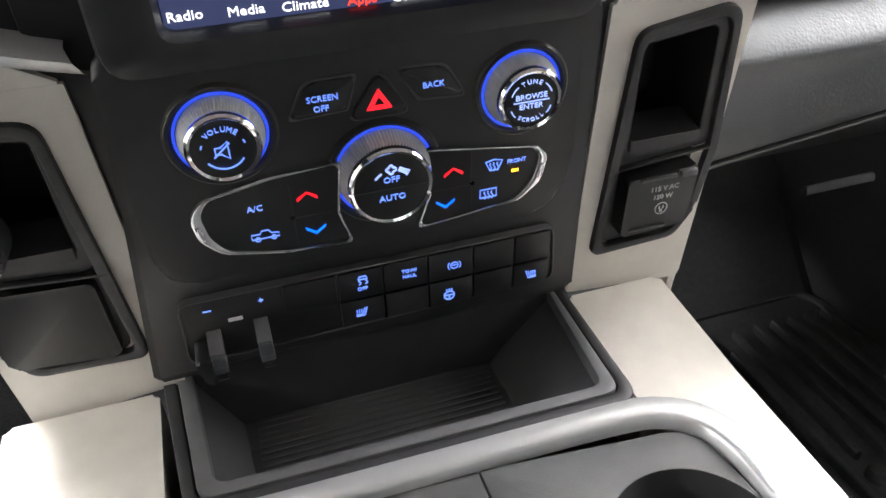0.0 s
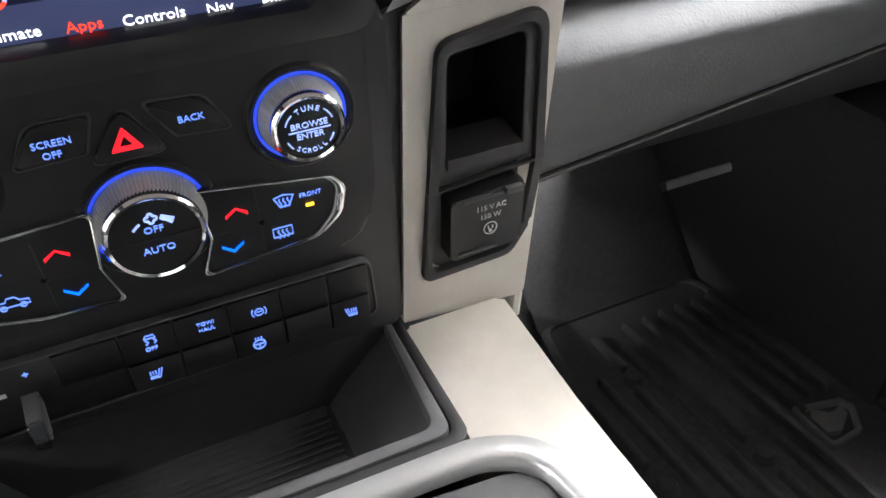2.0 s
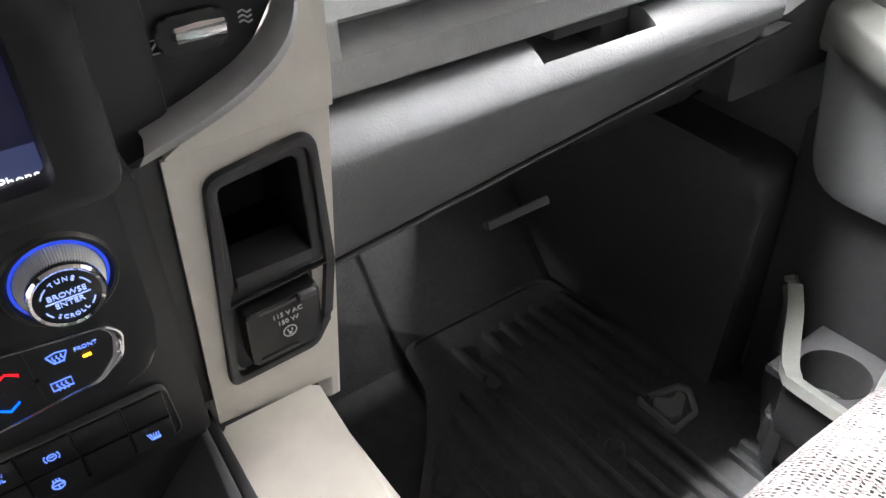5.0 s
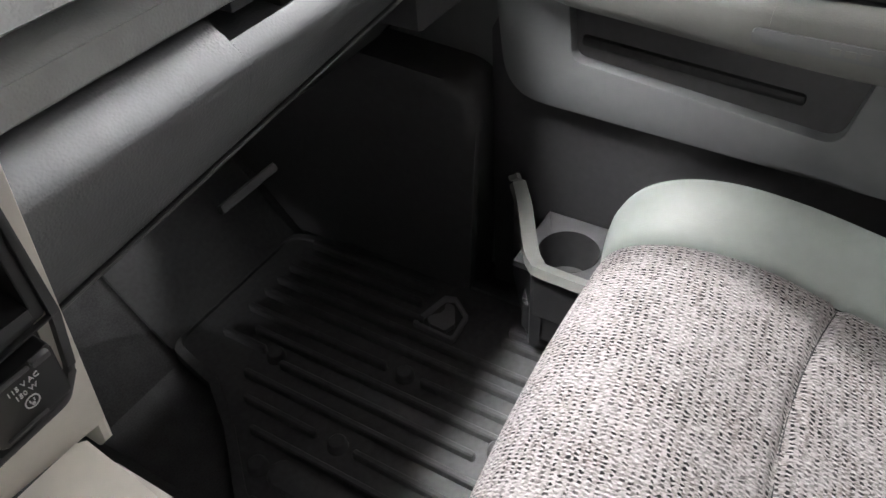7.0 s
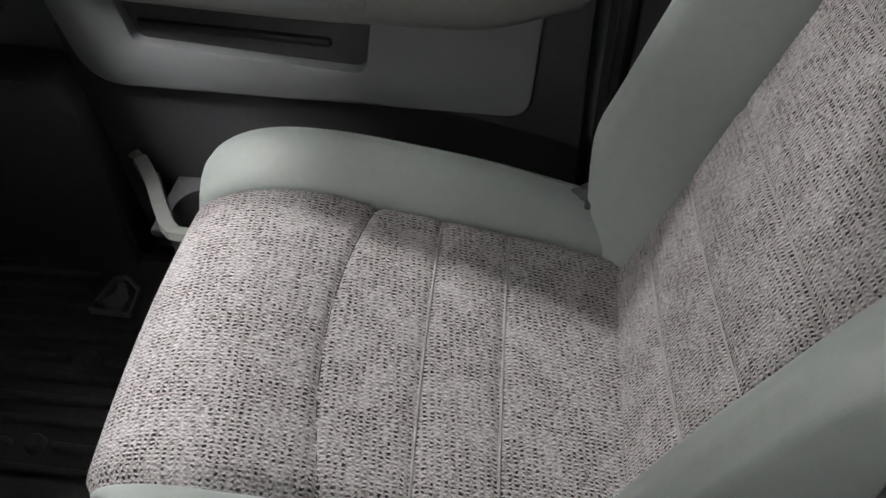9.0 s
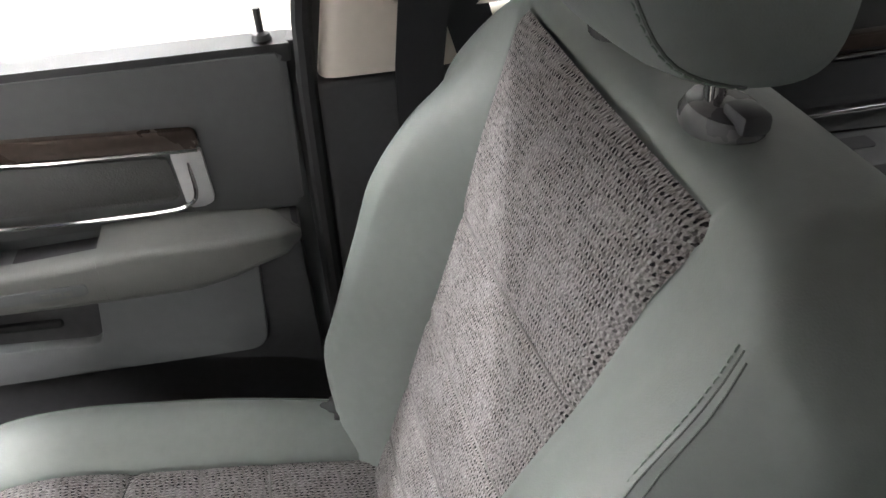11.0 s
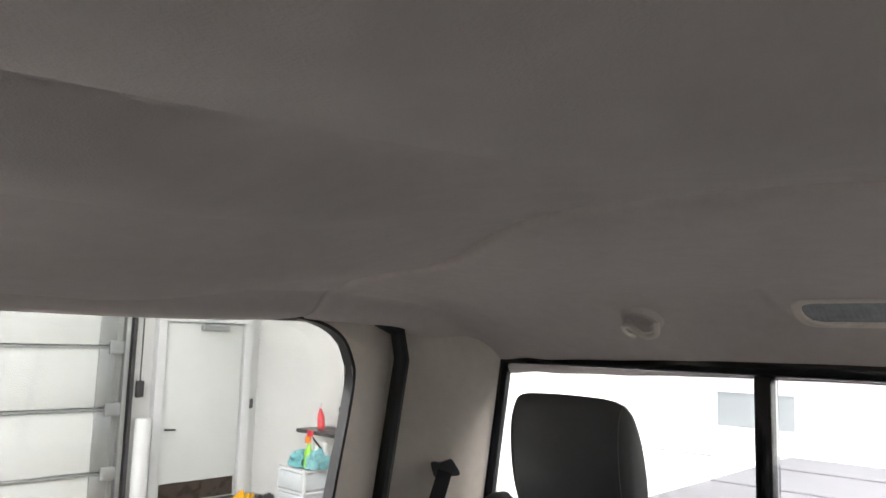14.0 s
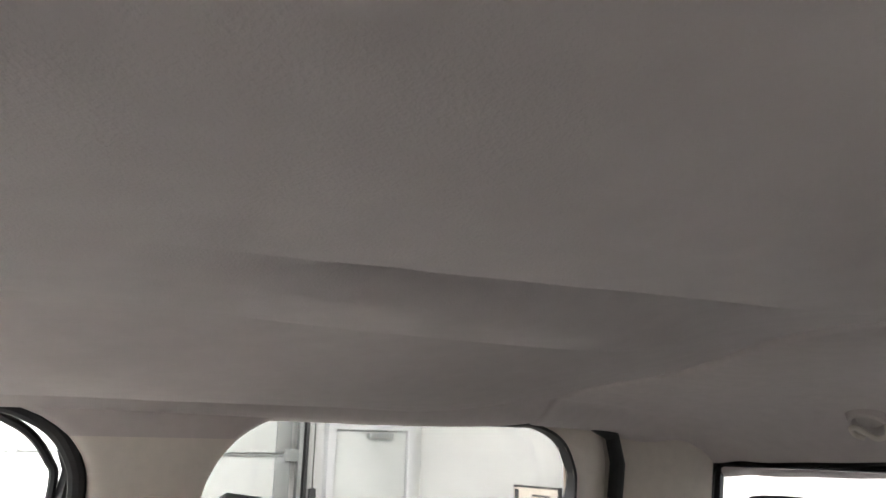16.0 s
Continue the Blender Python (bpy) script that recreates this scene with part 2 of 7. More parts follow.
# the sage door plastic, darkened for shade on the upper door
M_DOORSHADE = mat("shaded_door_plastic", (0.115, 0.119, 0.121), 0.47, grain=("leather", 700, 0.0003), vary=(5, 0.07))
# front seat's vinyl again, darkened for the shade over the bench
M_VINYLSHADE = mat("shaded_vinyl", (0.017, 0.0185, 0.020), 0.7, grain=("leather", 900, 0.0002), vary=(6, 0.08), spec=0.2)
M_DOOR = mat("sage_door_plastic", (0.150, 0.157, 0.161), 0.47, grain=("leather", 700, 0.0003), vary=(5, 0.07))
M_ARM = mat("soft_door_armrest", (0.165, 0.169, 0.160), 0.5, grain=("leather", 600, 0.0004), vary=(5, 0.07))
# darker than the front door's plastic
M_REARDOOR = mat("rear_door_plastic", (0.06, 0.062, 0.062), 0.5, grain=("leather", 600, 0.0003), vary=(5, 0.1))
# rear door plastic lightened where window light falls on the ledge
M_LEDGE = mat("lit_ledge_plastic", (0.15, 0.152, 0.155), 0.5, grain=("leather", 600, 0.0003), vary=(5, 0.1))
M_BEIGE = mat("stone_trim", (0.68, 0.615, 0.545), 0.55, grain=("noise", 900, 0.0003), vary=(4, 0.06))
M_LINER = mat("headliner_cloth", (0.56, 0.500, 0.479), 0.95, grain=("noise", 900, 0.0005), vary=(3, 0.06))
M_WOOD = mat("brown_trim", (0.075, 0.055, 0.045), 0.3, 0.3, grain=("brushed", 40, 0.0001), vary=(8, 0.2))
M_BELT = mat("belt_webbing", (0.018, 0.018, 0.021), 0.75, grain=("brushed", 300, 0.0006), vary=(20, 0.15))
M_GLASS = glass_mat("clear_glass", (0.96, 0.96, 0.96))
M_TINT = glass_mat("tinted_glass", (0.60, 0.60, 0.60))
M_CLEAR = glass_mat("clear_plastic", (0.75, 0.78, 0.8))
M_BLUE = glow("blue_ring", (0.03, 0.08, 0.80), 0.42)
M_ICON = glow("blue_white_icon", (0.15, 0.28, 1.0), 0.62)
M_PALE = glow("pale_icon", (0.36, 0.48, 1.0), 0.55)
M_COOL = glow("blue_arrow", (0.0, 0.13, 1.0), 0.9)
M_RED = glow("red_icon", (1.0, 0.010, 0.02), 0.85)
M_AMBER = glow("amber_light", (1.0, 0.42, 0.02), 2.5)
M_SCREEN = glow("screen_dark", (0.004, 0.004, 0.012), 1.0)
M_WHITEUI = glow("screen_white", (0.85, 0.85, 0.85), 1.0)
M_REDUI = glow("screen_red", (1.0, 0.05, 0.02), 1.0)
M_PRINT = mat("white_print", (0.7, 0.7, 0.7), 0.6)
M_WALL = mat("white_paint", (0.80, 0.81, 0.79), 0.6, grain=("noise", 60, 0.001), vary=(0.7, 0.03))
M_OHD = mat("white_steel", (0.74, 0.77, 0.75), 0.45, vary=(0.9, 0.03))
M_GALV = mat("galvanised", (0.42, 0.44, 0.44), 0.45, 0.8, vary=(8, 0.15))
M_YARD = mat("pale_concrete", (0.70, 0.71, 0.72), 0.8, grain=("noise", 30, 0.004), vary=(0.6, 0.1))
M_EPOXY = mat("epoxy_floor", (0.35, 0.330, 0.30), 0.30, grain=("noise", 60, 0.00010), vary=(0.8, 0.12))
M_TONNEAU = mat("tonneau_vinyl", (0.10, 0.10, 0.11), 0.6, grain=("leather", 400, 0.0005), vary=(3, 0.1))
M_BODY = mat("truck_paint", (0.55, 0.56, 0.58), 0.25, 0.3, vary=(3, 0.03))
M_YELLOW = mat("yellow_cloth", (0.80, 0.42, 0.02), 0.9, grain=("noise", 120, 0.004), vary=(8, 0.2))
M_ORANGE = mat("orange_cloth", (0.80, 0.24, 0.03), 0.9, grain=("noise", 120, 0.004), vary=(8, 0.2))
M_BLUEC = mat("blue_cloth", (0.04, 0.22, 0.65), 0.8, grain=("noise", 120, 0.004), vary=(8, 0.2))
M_TEAL = mat("teal_cloth", (0.22, 0.52, 0.56), 0.85, grain=("noise", 120, 0.004), vary=(8, 0.2))
M_REDP = mat("red_plastic", (0.75, 0.03, 0.05), 0.4, vary=(9, 0.1))
M_LIME = mat("lime_plastic", (0.35, 0.75, 0.05), 0.4, vary=(9, 0.1))
M_WHITEP = mat("white_plastic", (0.75, 0.77, 0.78), 0.4, vary=(9, 0.05))
M_FROST = mat("frosted_plastic", (0.62, 0.68, 0.70), 0.3, vary=(12, 0.1))
M_PAPER = glow("monitor_page", (0.62, 0.56, 0.48), 0.8)

# ---------- builders ----------


def part(name, bm, material, parent=None, label="", m=None, sharp=35, keep=False):
    if m is not None:
        bm.transform(m)
    me = bpy.data.meshes.new(name)
    if not keep:
        bmesh.ops.recalc_face_normals(bm, faces=bm.faces)
    bm.to_mesh(me)
    bm.free()
    me.materials.append(material)
    me.polygons.foreach_set("use_smooth", [True] * len(me.polygons))
    me.set_sharp_from_angle(angle=radians(sharp))
    ob = new(name, me)
    if parent is not None:
        ob.parent = parent
        if parent.type == "EMPTY":
            ob.matrix_parent_inverse = parent.matrix_basis.inverted()
    if label:
        ob["label"] = label
    return ob


def thing(name, base, label, category, group="", kind=""):
    ob = new(name)
    ob.empty_display_size = 0.05
    ob.matrix_basis = Matrix.Translation(base)
    return tagged(ob, label, category, group, kind)


def box(x0, x1, y0, y1, z0, z1, r=0.0, seg=2, bm=None):
    bm = bm or bmesh.new()
    v = [bm.verts.new(p) for p in ((x0, y0, z0), (x1, y0, z0), (x1, y1, z0), (x0, y1, z0), (x0, y0, z1), (x1, y0, z1), (x1, y1, z1), (x0, y1, z1))]
    fs = [bm.faces.new([v[i] for i in q]) for q in ((3, 2, 1, 0), (4, 5, 6, 7), (0, 1, 5, 4), (1, 2, 6, 5), (2, 3, 7, 6), (3, 0, 4, 7))]
    if r > 0:
        bmesh.ops.bevel(bm, geom=list({e for f in fs for e in f.edges}), offset=r, segments=seg, affect="EDGES", profile=0.5)
    return bm


def put(axis, a, b, c):
    """A point from two coordinates of a section and one along the axis."""
    return {"x": (c, a, b), "y": (a, c, b), "z": (a, b, c)}[axis]


def prism(pts, axis, lo, hi, r=0.0, seg=2, bm=None):
    bm = bm or bmesh.new()
    va = [bm.verts.new(put(axis, p[0], p[1], lo)) for p in pts]
    vb = [bm.verts.new(put(axis, p[0], p[1], hi)) for p in pts]
    n = len(pts)
    f0, f1 = bm.faces.new(va[::-1]), bm.faces.new(vb)
    for i in range(n):
        bm.faces.new((va[i], va[(i + 1) % n], vb[(i + 1) % n], vb[i]))
    if r > 0:
        bmesh.ops.bevel(bm, geom=list(set(f0.edges) | set(f1.edges)), offset=r, segments=seg, affect="EDGES", profile=0.5)
    return bm


def rounded(corners, r, n=5):
    """A polygon with its corners rounded; r: one radius or one for each corner."""
    out = []
    k = len(corners)
    for i, c in enumerate(corners):
        rad = r[i] if isinstance(r, (list, tuple)) else r
        c, p, q = Vector(c), Vector(corners[i - 1]), Vector(corners[(i + 1) % k])
        a, b = (p - c).normalized(), (q - c).normalized()
        half = max(0.05, a.angle(b) / 2)
        d = min(rad / math.tan(half), 0.49 * (p - c).length, 0.49 * (q - c).length)
        s, e = c + a * d, c + b * d
        for j in range(n + 1):
            t = j / n
            out.append(tuple((1 - t) ** 2 * s + 2 * t * (1 - t) * c + t * t * e))
    return out


def rect(x0, x1, y0, y1):
    return [(x0, y0), (x1, y0), (x1, y1), (x0, y1)]


def ring(outer, inner, axis, lo, hi, bm=None, r=0.0):
    """A flat frame between two outlines with the same number of points."""
    bm = bm or bmesh.new()
    n = len(outer)
    vs = [[bm.verts.new(put(axis, p[0], p[1], c)) for p in loop] for loop in (outer, inner) for c in (lo, hi)]
    o0, o1, i0, i1 = vs
    for k in range(n):
        j = (k + 1) % n
        bm.faces.new((o0[k], o0[j], o1[j], o1[k]))
        bm.faces.new((i0[j], i0[k], i1[k], i1[j]))
        bm.faces.new((o1[k], o1[j], i1[j], i1[k]))
        bm.faces.new((o0[j], o0[k], i0[k], i0[j]))
    if r > 0:
        es = [e for e in bm.edges if (e.verts[0] in o1 and e.verts[1] in o1) or (e.verts[0] in i1 and e.verts[1] in i1)]
        bmesh.ops.bevel(bm, geom=es, offset=r, segments=2, affect="EDGES", profile=0.5)
    return bm


def lathe(profile, n=32, bm=None, at=(0, 0, 0), close=True):
    """Turns (radius, height) about local Z."""
    bm = bm or bmesh.new()
    loops = []
    for rr, h in profile:
        loops.append([bm.verts.new((at[0] + rr * math.cos(2 * math_pi * k / n), at[1] + rr * math.sin(2 * math_pi * k / n), at[2] + h)) for k in range(n)])
    for a, b in zip(loops, loops[1:]):
        for k in range(n):
            bm.faces.new((a[k], a[(k + 1) % n], b[(k + 1) % n], b[k]))
    if close:
        bm.faces.new(loops[0][::-1])
        bm.faces.new(loops[-1])
    return bm


def tube(path, r, n=8, bm=None, flat=None, closed=False):
    """A rod along points; flat: (half width, half thickness, up) for a strap."""
    bm = bm or bmesh.new()
    P = [Vector(p) for p in path]
    loops = []
    up = Vector(flat[2]) if flat else Vector((0, 0, 1))
    last = None
    for i, p in enumerate(P):
        if closed:
            d = (P[(i + 1) % len(P)] - P[i - 1]).normalized()
        else:
            d = (P[min(i + 1, len(P) - 1)] - P[max(i - 1, 0)]).normalized()
        u = up if abs(d.dot(up)) < 0.95 else Vector((0, 1, 0))
        if last is not None and not flat:
            u = last
        a = d.cross(u).normalized()
        b = a.cross(d).normalized()
        last = b
        if flat:
            w, h = flat[0], flat[1]
            loops.append([bm.verts.new(p + a * (sx * w) + b * (sy * h)) for sx, sy in ((-1, -1), (1, -1), (1, 1), (-1, 1))])
        else:
            loops.append([bm.verts.new(p + (a * math.cos(2 * math_pi * k / n) + b * math.sin(2 * math_pi * k / n)) * r) for k in range(n)])
    m = len(loops[0])
    pairs = list(zip(loops, loops[1:])) + ([(loops[-1], loops[0])] if closed else [])
    for a, b in pairs:
        for k in range(m):
            bm.faces.new((a[k], a[(k + 1) % m], b[(k + 1) % m], b[k]))
    if not closed:
        bm.faces.new(loops[0][::-1])
        bm.faces.new(loops[-1])
    return bm


def spline(pts, n):
    """Points along a smooth curve through pts, n to each span."""
    P = [Vector(p) for p in pts]
    out = []
    for i in range(len(P) - 1):
        a, b, c, d = P[max(i - 1, 0)], P[i], P[i + 1], P[min(i + 2, len(P) - 1)]
        for j in range(n):
            t = j / n
            out.append(0.5 * ((2 * b) + (c - a) * t + (2 * a - 5 * b + 4 * c - d) * t * t + (3 * b - a - 3 * c + d) * t ** 3))
    out.append(P[-1])
    return out


def grid_mesh(rows, uvs=None, bm=None):
    """A sheet from rows of points; uvs: the same shape, in metres."""
    bm = bm or bmesh.new()
    V = [[bm.verts.new(p) for p in row] for row in rows]
    lay = bm.loops.layers.uv.new("UVMap") if uvs else None
    for i in range(len(V) - 1):
        for j in range(len(V[0]) - 1):
            f = bm.faces.new((V[i][j], V[i][j + 1], V[i + 1][j + 1], V[i + 1][j]))
            if lay:
                for l, (a, b) in zip(f.loops, ((i, j), (i, j + 1), (i + 1, j + 1), (i + 1, j))):
                    l[lay].uv = uvs[a][b]
    return bm


def strokes(lines, w, h=0.0004, bm=None):
    """Flat raised lines in local XY, of width w."""
    bm = bm or bmesh.new()
    for line in lines:
        tube([(p[0], p[1], h / 2) for p in line], 0, bm=bm, flat=(w / 2, h / 2, (0, 0, 1)))
    return bm


def arc(cx, cy, r, a0, a1, n=12):
    return [(cx + r * math.cos(radians(a0 + (a1 - a0) * k / n)), cy + r * math.sin(radians(a0 + (a1 - a0) * k / n))) for k in range(n + 1)]


def text(name, body, size, material, parent, m, align="CENTER", depth=0.0003, wide=1.0):
    cu = bpy.data.curves.new(name, "FONT")
    cu.body, cu.size, cu.align_x, cu.align_y, cu.extrude = body, size, align, "CENTER", depth
    cu.resolution_u = 2
    tmp = bpy.data.objects.new(name, cu)
    me = bpy.data.meshes.new_from_object(tmp)
    bpy.data.objects.remove(tmp)
    bpy.data.curves.remove(cu)
    me.transform(m @ Matrix.Diagonal((wide, 1, 1, 1)))
    me.materials.clear()
    me.materials.append(material)
    ob = new(name, me)
    if parent is not None:
        ob.parent = parent
        if parent.type == "EMPTY":
            ob.matrix_parent_inverse = parent.matrix_basis.inverted()
    return ob


def stitches(name, pts, parent, material, label="", pitch=0.006, r=0.0007, lift=0.0012, up=(0, 0, 1)):
    """Short threads laid in a row along a line of points."""
    bm = bmesh.new()
    P = [Vector(p) for p in pts]
    acc, nxt = 0.0, 0.0
    for a, b in zip(P, P[1:]):
        seg = (b - a).length
        while nxt < acc + seg and seg > 0:
            t = (nxt - acc) / seg
            d = (b - a).normalized()
            c = a.lerp(b, t) + Vector(up) * lift
            tube([c - d * pitch * 0.34 - Vector(up) * lift * 0.6, c, c + d * pitch * 0.34 - Vector(up) * lift * 0.6], r, 5, bm=bm)
            nxt += pitch
        acc += seg
    return part(name, bm, material, parent, label)


def smooth01(a, b, v):
    t = min(1.0, max(0.0, (v - a) / (b - a)))
    return t * t * (3 - 2 * t)

# ---------- garage and surroundings ----------
tagged(part("ground", box(-40, 40, -6.1, 30, FLOOR - 0.2, FLOOR), M_EPOXY), "grey sealed concrete floor with a soft sheen", "floor", kind="structure")
tagged(part("wall_east", box(7.97, 8.2, -5.85, 8.2, FLOOR, CEIL), M_WALL), "plain white painted garage wall", "wall", kind="structure")
tagged(part("wall_south", box(2.9, 8.2, -6.05, -5.85, FLOOR, CEIL), M_WALL), "plain white painted wall beside the bay opening", "wall", kind="structure")
tagged(part("wall_south_far", box(-8, -2.6, -6.05, -5.85, FLOOR, CEIL), M_WALL), "plain white painted garage wall", "wall", kind="structure")
tagged(part("wall_lintel", box(-2.6, 2.9, -6.05, -5.85, 2.6, CEIL), M_WALL), "white wall above the open bay", "wall", kind="structure")
tagged(part("wall_north", box(-8, 8.2, 8.0, 8.2, FLOOR, CEIL), M_WALL), "plain white painted garage wall", "wall", kind="structure")
tagged(part("wall_west", box(-8.2, -8, -6.05, 8.2, FLOOR, CEIL), M_WALL), "plain white painted garage wall", "wall", kind="structure")
tagged(part("garage_ceiling", box(-8.2, 8.2, -6.05, 8.2, CEIL, CEIL + 0.15), M_WALL), "white garage ceiling", "ceiling", kind="structure")
# white housings added round the unseen lamps
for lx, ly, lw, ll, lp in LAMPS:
    lf = thing("ceiling_light", (lx, ly, CEIL), "unseen ceiling light added to light the cab", "light", "garage lights")
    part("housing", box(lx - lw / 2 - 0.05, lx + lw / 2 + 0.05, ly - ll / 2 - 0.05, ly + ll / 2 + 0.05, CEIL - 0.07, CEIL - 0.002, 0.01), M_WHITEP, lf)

tagged(part("yard", box(-60, 60, -80, -6.1, FLOOR - 0.25, FLOOR - 0.02), M_YARD), "pale concrete yard outside the bay", "ground", kind="structure")

# house across the yard
hb = thing("white_building", (4, -14, FLOOR), "pale building across the yard with one window", "building")
part("wall", box(-14, 16, -14.4, -14, FLOOR, 5.2), M_WALL, hb)
win = part("window", ring(rounded(rect(4.0, 5.5, -0.32, 0.43), 0.02), rounded(rect(4.08, 5.42, -0.25, 0.36), 0.02), "y", -14.02, -13.94), M_WHITEP, hb)
part("pane", box(4.07, 5.43, -13.99, -13.975, -0.26, 0.37), M_GALV, win)
part("sill", box(3.9, 5.6, -14.0, -13.88, -0.40, -0.33, 0.01), M_WHITEP, win)

# sectional overhead door
ohd = thing("overhead_door", (7.9, -1.6, FLOOR), "white sectional overhead garage door, closed", "garage door")
zz = [FLOOR + 0.01, -0.345, 0.32, 0.975, 1.63, 2.2]
for a, b in zip(zz, zz[1:]):
    part("panel", box(7.885, 7.93, -3.98, 1.4, a + 0.006, b - 0.006, 0.008), M_OHD, ohd)
    part("rail", box(7.862, 7.888, -3.98, 1.4, b - 0.035, b - 0.008, 0.004), M_GALV, ohd)
    part("end_stile", box(7.858, 7.886, -3.98, -3.80, a + 0.01, b - 0.04, 0.003), M_GALV, ohd)
    for hy in (-2.62, -1.2, 0.2):
        h = part("hinge", prism(rounded([(hy - 0.05, b - 0.02), (hy + 0.05, b - 0.02), (hy + 0.02, b + 0.10), (hy - 0.03, b + 0.10)], 0.02), "x", 7.84, 7.884, 0.004), M_GALV, ohd)
    part("roller", box(7.83, 7.87, -4.06, -3.90, b - 0.09, b + 0.05, 0.01), M_GALV, ohd)
part("track", box(7.80, 7.88, -4.10, -4.05, FLOOR, 2.9, 0.004), M_GALV, ohd)
part("jamb_strip", box(7.80, 7.97, -4.17, -4.13, FLOOR, 2.9), M_BLACK, ohd)
part("pull_cord", tube([(7.80, -4.24, 2.8), (7.80, -4.24, 0.55)], 0.008), M_BLACK, ohd)
part("switch_box", box(7.77, 7.83, -4.28, -4.20, 0.42, 0.60, 0.01), M_BLACK, ohd)

bol = thing("bollard", (7.75, -4.27, FLOOR), "white round steel bollard beside the overhead door", "bollard")
part("post", lathe([(0.085, 0), (0.085, 0.98), (0.075, 1.0), (0.04, 1.01)], 24, at=(7.72, -4.27, FLOOR)), M_WHITEP, bol)

# service door
sd = thing("service_door", (7.95, -5.06, FLOOR), "closed white steel door with a brown kick plate", "door", kind="structure")
part("door_leaf", box(7.90, 7.95, -5.56, -4.56, FLOOR + 0.01, 1.245, 0.004), M_OHD, sd)
part("door_frame", ring(rect(-5.68, -4.45, FLOOR, 1.36), rect(-5.575, -4.545, FLOOR - 0.01, 1.26), "x", 7.86, 7.972), M_WHITEP, sd)
part("kick_plate", box(7.894, 7.902, -5.53, -4.59, FLOOR + 0.03, FLOOR + 0.24), M_WOOD, sd)
part("closer", box(7.80, 7.90, -5.32, -4.98, 1.16, 1.23, 0.012), M_GALV, sd)
kn = part("lever", tube([(7.90, -4.62, 0.04), (7.84, -4.62, 0.04), (7.84, -4.72, 0.04)], 0.011), M_BLACK, sd)
part("baseboard", box(7.955, 7.97, -4.45, -4.17, FLOOR, FLOOR + 0.1), M_GREYTRAY, sd)
sw = tagged(part("light_switch", box(7.955, 7.972, -5.80, -5.73, 0.22, 0.34, 0.004), M_GREYTRAY), "small dark switch on the white wall", "switch")

# desk shelf with its things, along the south wall
SY = -5.84
desk = thing("wall_shelf", (5.60, SY, 0.14), "black wire desk shelf on folding brackets", "shelf")
part("board", box(4.70, 6.55, SY + 0.01, SY + 0.42, 0.10, 0.14, 0.006), M_BLACK, desk)
for bx in (5.10, 5.70, 6.35):
    part("bracket", tube([(bx, SY + 0.02, 0.10), (bx, SY + 0.02, -0.28), (bx, SY + 0.38, 0.09)], 0.013), M_BLACK, desk)
mon = thing("monitor", (5.60, SY + 0.18, 0.14), "black computer monitor showing a pale page", "monitor")
part("screen_case", box(5.28, 5.95, SY + 0.16, SY + 0.21, 0.29, 0.72, 0.01), M_BLACK, mon)
part("screen", box(5.30, 5.93, SY + 0.205, SY + 0.214, 0.32, 0.70), M_PAPER, mon)
for k, (a, b) in enumerate(((0.62, 0.64), (0.55, 0.57), (0.44, 0.48), (0.36, 0.38))):
    part("text_bar", box(5.40, 5.66 + 0.05 * (k % 2), SY + 0.213, SY + 0.217, a, b), M_GREYTRAY, mon)
part("menu_bar", box(5.86, 5.92, SY + 0.213, SY + 0.217, 0.34, 0.68), M_GREYTRAY, mon)
part("neck", box(5.57, 5.67, SY + 0.12, SY + 0.16, 0.14, 0.45, 0.01), M_BLACK, mon)
part("foot", box(5.44, 5.79, SY + 0.06, SY + 0.28, 0.141, 0.16, 0.006), M_BLACK, mon)


def bottle(x, y, z, h, body, cap, label, lean=0.0):
    t = thing("spray_bottle", (x, y, z), label, "bottle", "cleaning bottles")
    m = pose(x, y, z, 0, lean, 0)
    part("body", lathe([(0.036, 0), (0.04, 0.01), (0.04, h * 0.5), (0.018, h * 0.7), (0.016, h * 0.78)], 16), body, t, m=m)
    part("nozzle", box(-0.02, 0.05, -0.015, 0.015, h * 0.78, h, 0.006), cap, t, m=m)


bottle(6.34, SY + 0.24, 0.14, 0.28, M_REDP, M_WHITEP, "red spray bottle with a white nozzle", 8)
bottle(6.00, SY + 0.24, 0.14, 0.26, M_BLACK, M_BLACK, "black spray bottle on the shelf")
for k, (bx, w, mm, nm) in enumerate(((5.85, 0.10, M_BLACK, "black mouse tray"), (5.55, 0.14, M_YELLOW, "yellow sponge pad"), (5.35, 0.16, M_YELLOW, "yellow cloth pad"), (5.15, 0.12, M_WHITEP, "white paper roll"), (4.96, 0.16, M_ORANGE, "orange carton"))):
    tagged(part("small_box", box(bx - w / 2, bx + w / 2, SY + 0.27, SY + 0.38, 0.141, 0.19 + 0.05 * (k > 2) + 0.05 * (k > 3), 0.01), mm), nm + " on the shelf", "box")

# drawer cart, standing before the shelf
cart = thing("drawer_cart", (5.95, -5.0, FLOOR), "white plastic cart with frosted drawers", "cart")
cx0, cx1, cy0, cy1 = 5.72, 6.16, -5.28, -4.92
for px in (cx0, cx1 - 0.03):
    for py in (cy0, cy1 - 0.03):
        part("leg", box(px, px + 0.03, py, py + 0.03, FLOOR, FLOOR + 0.66, 0.004), M_WHITEP, cart)
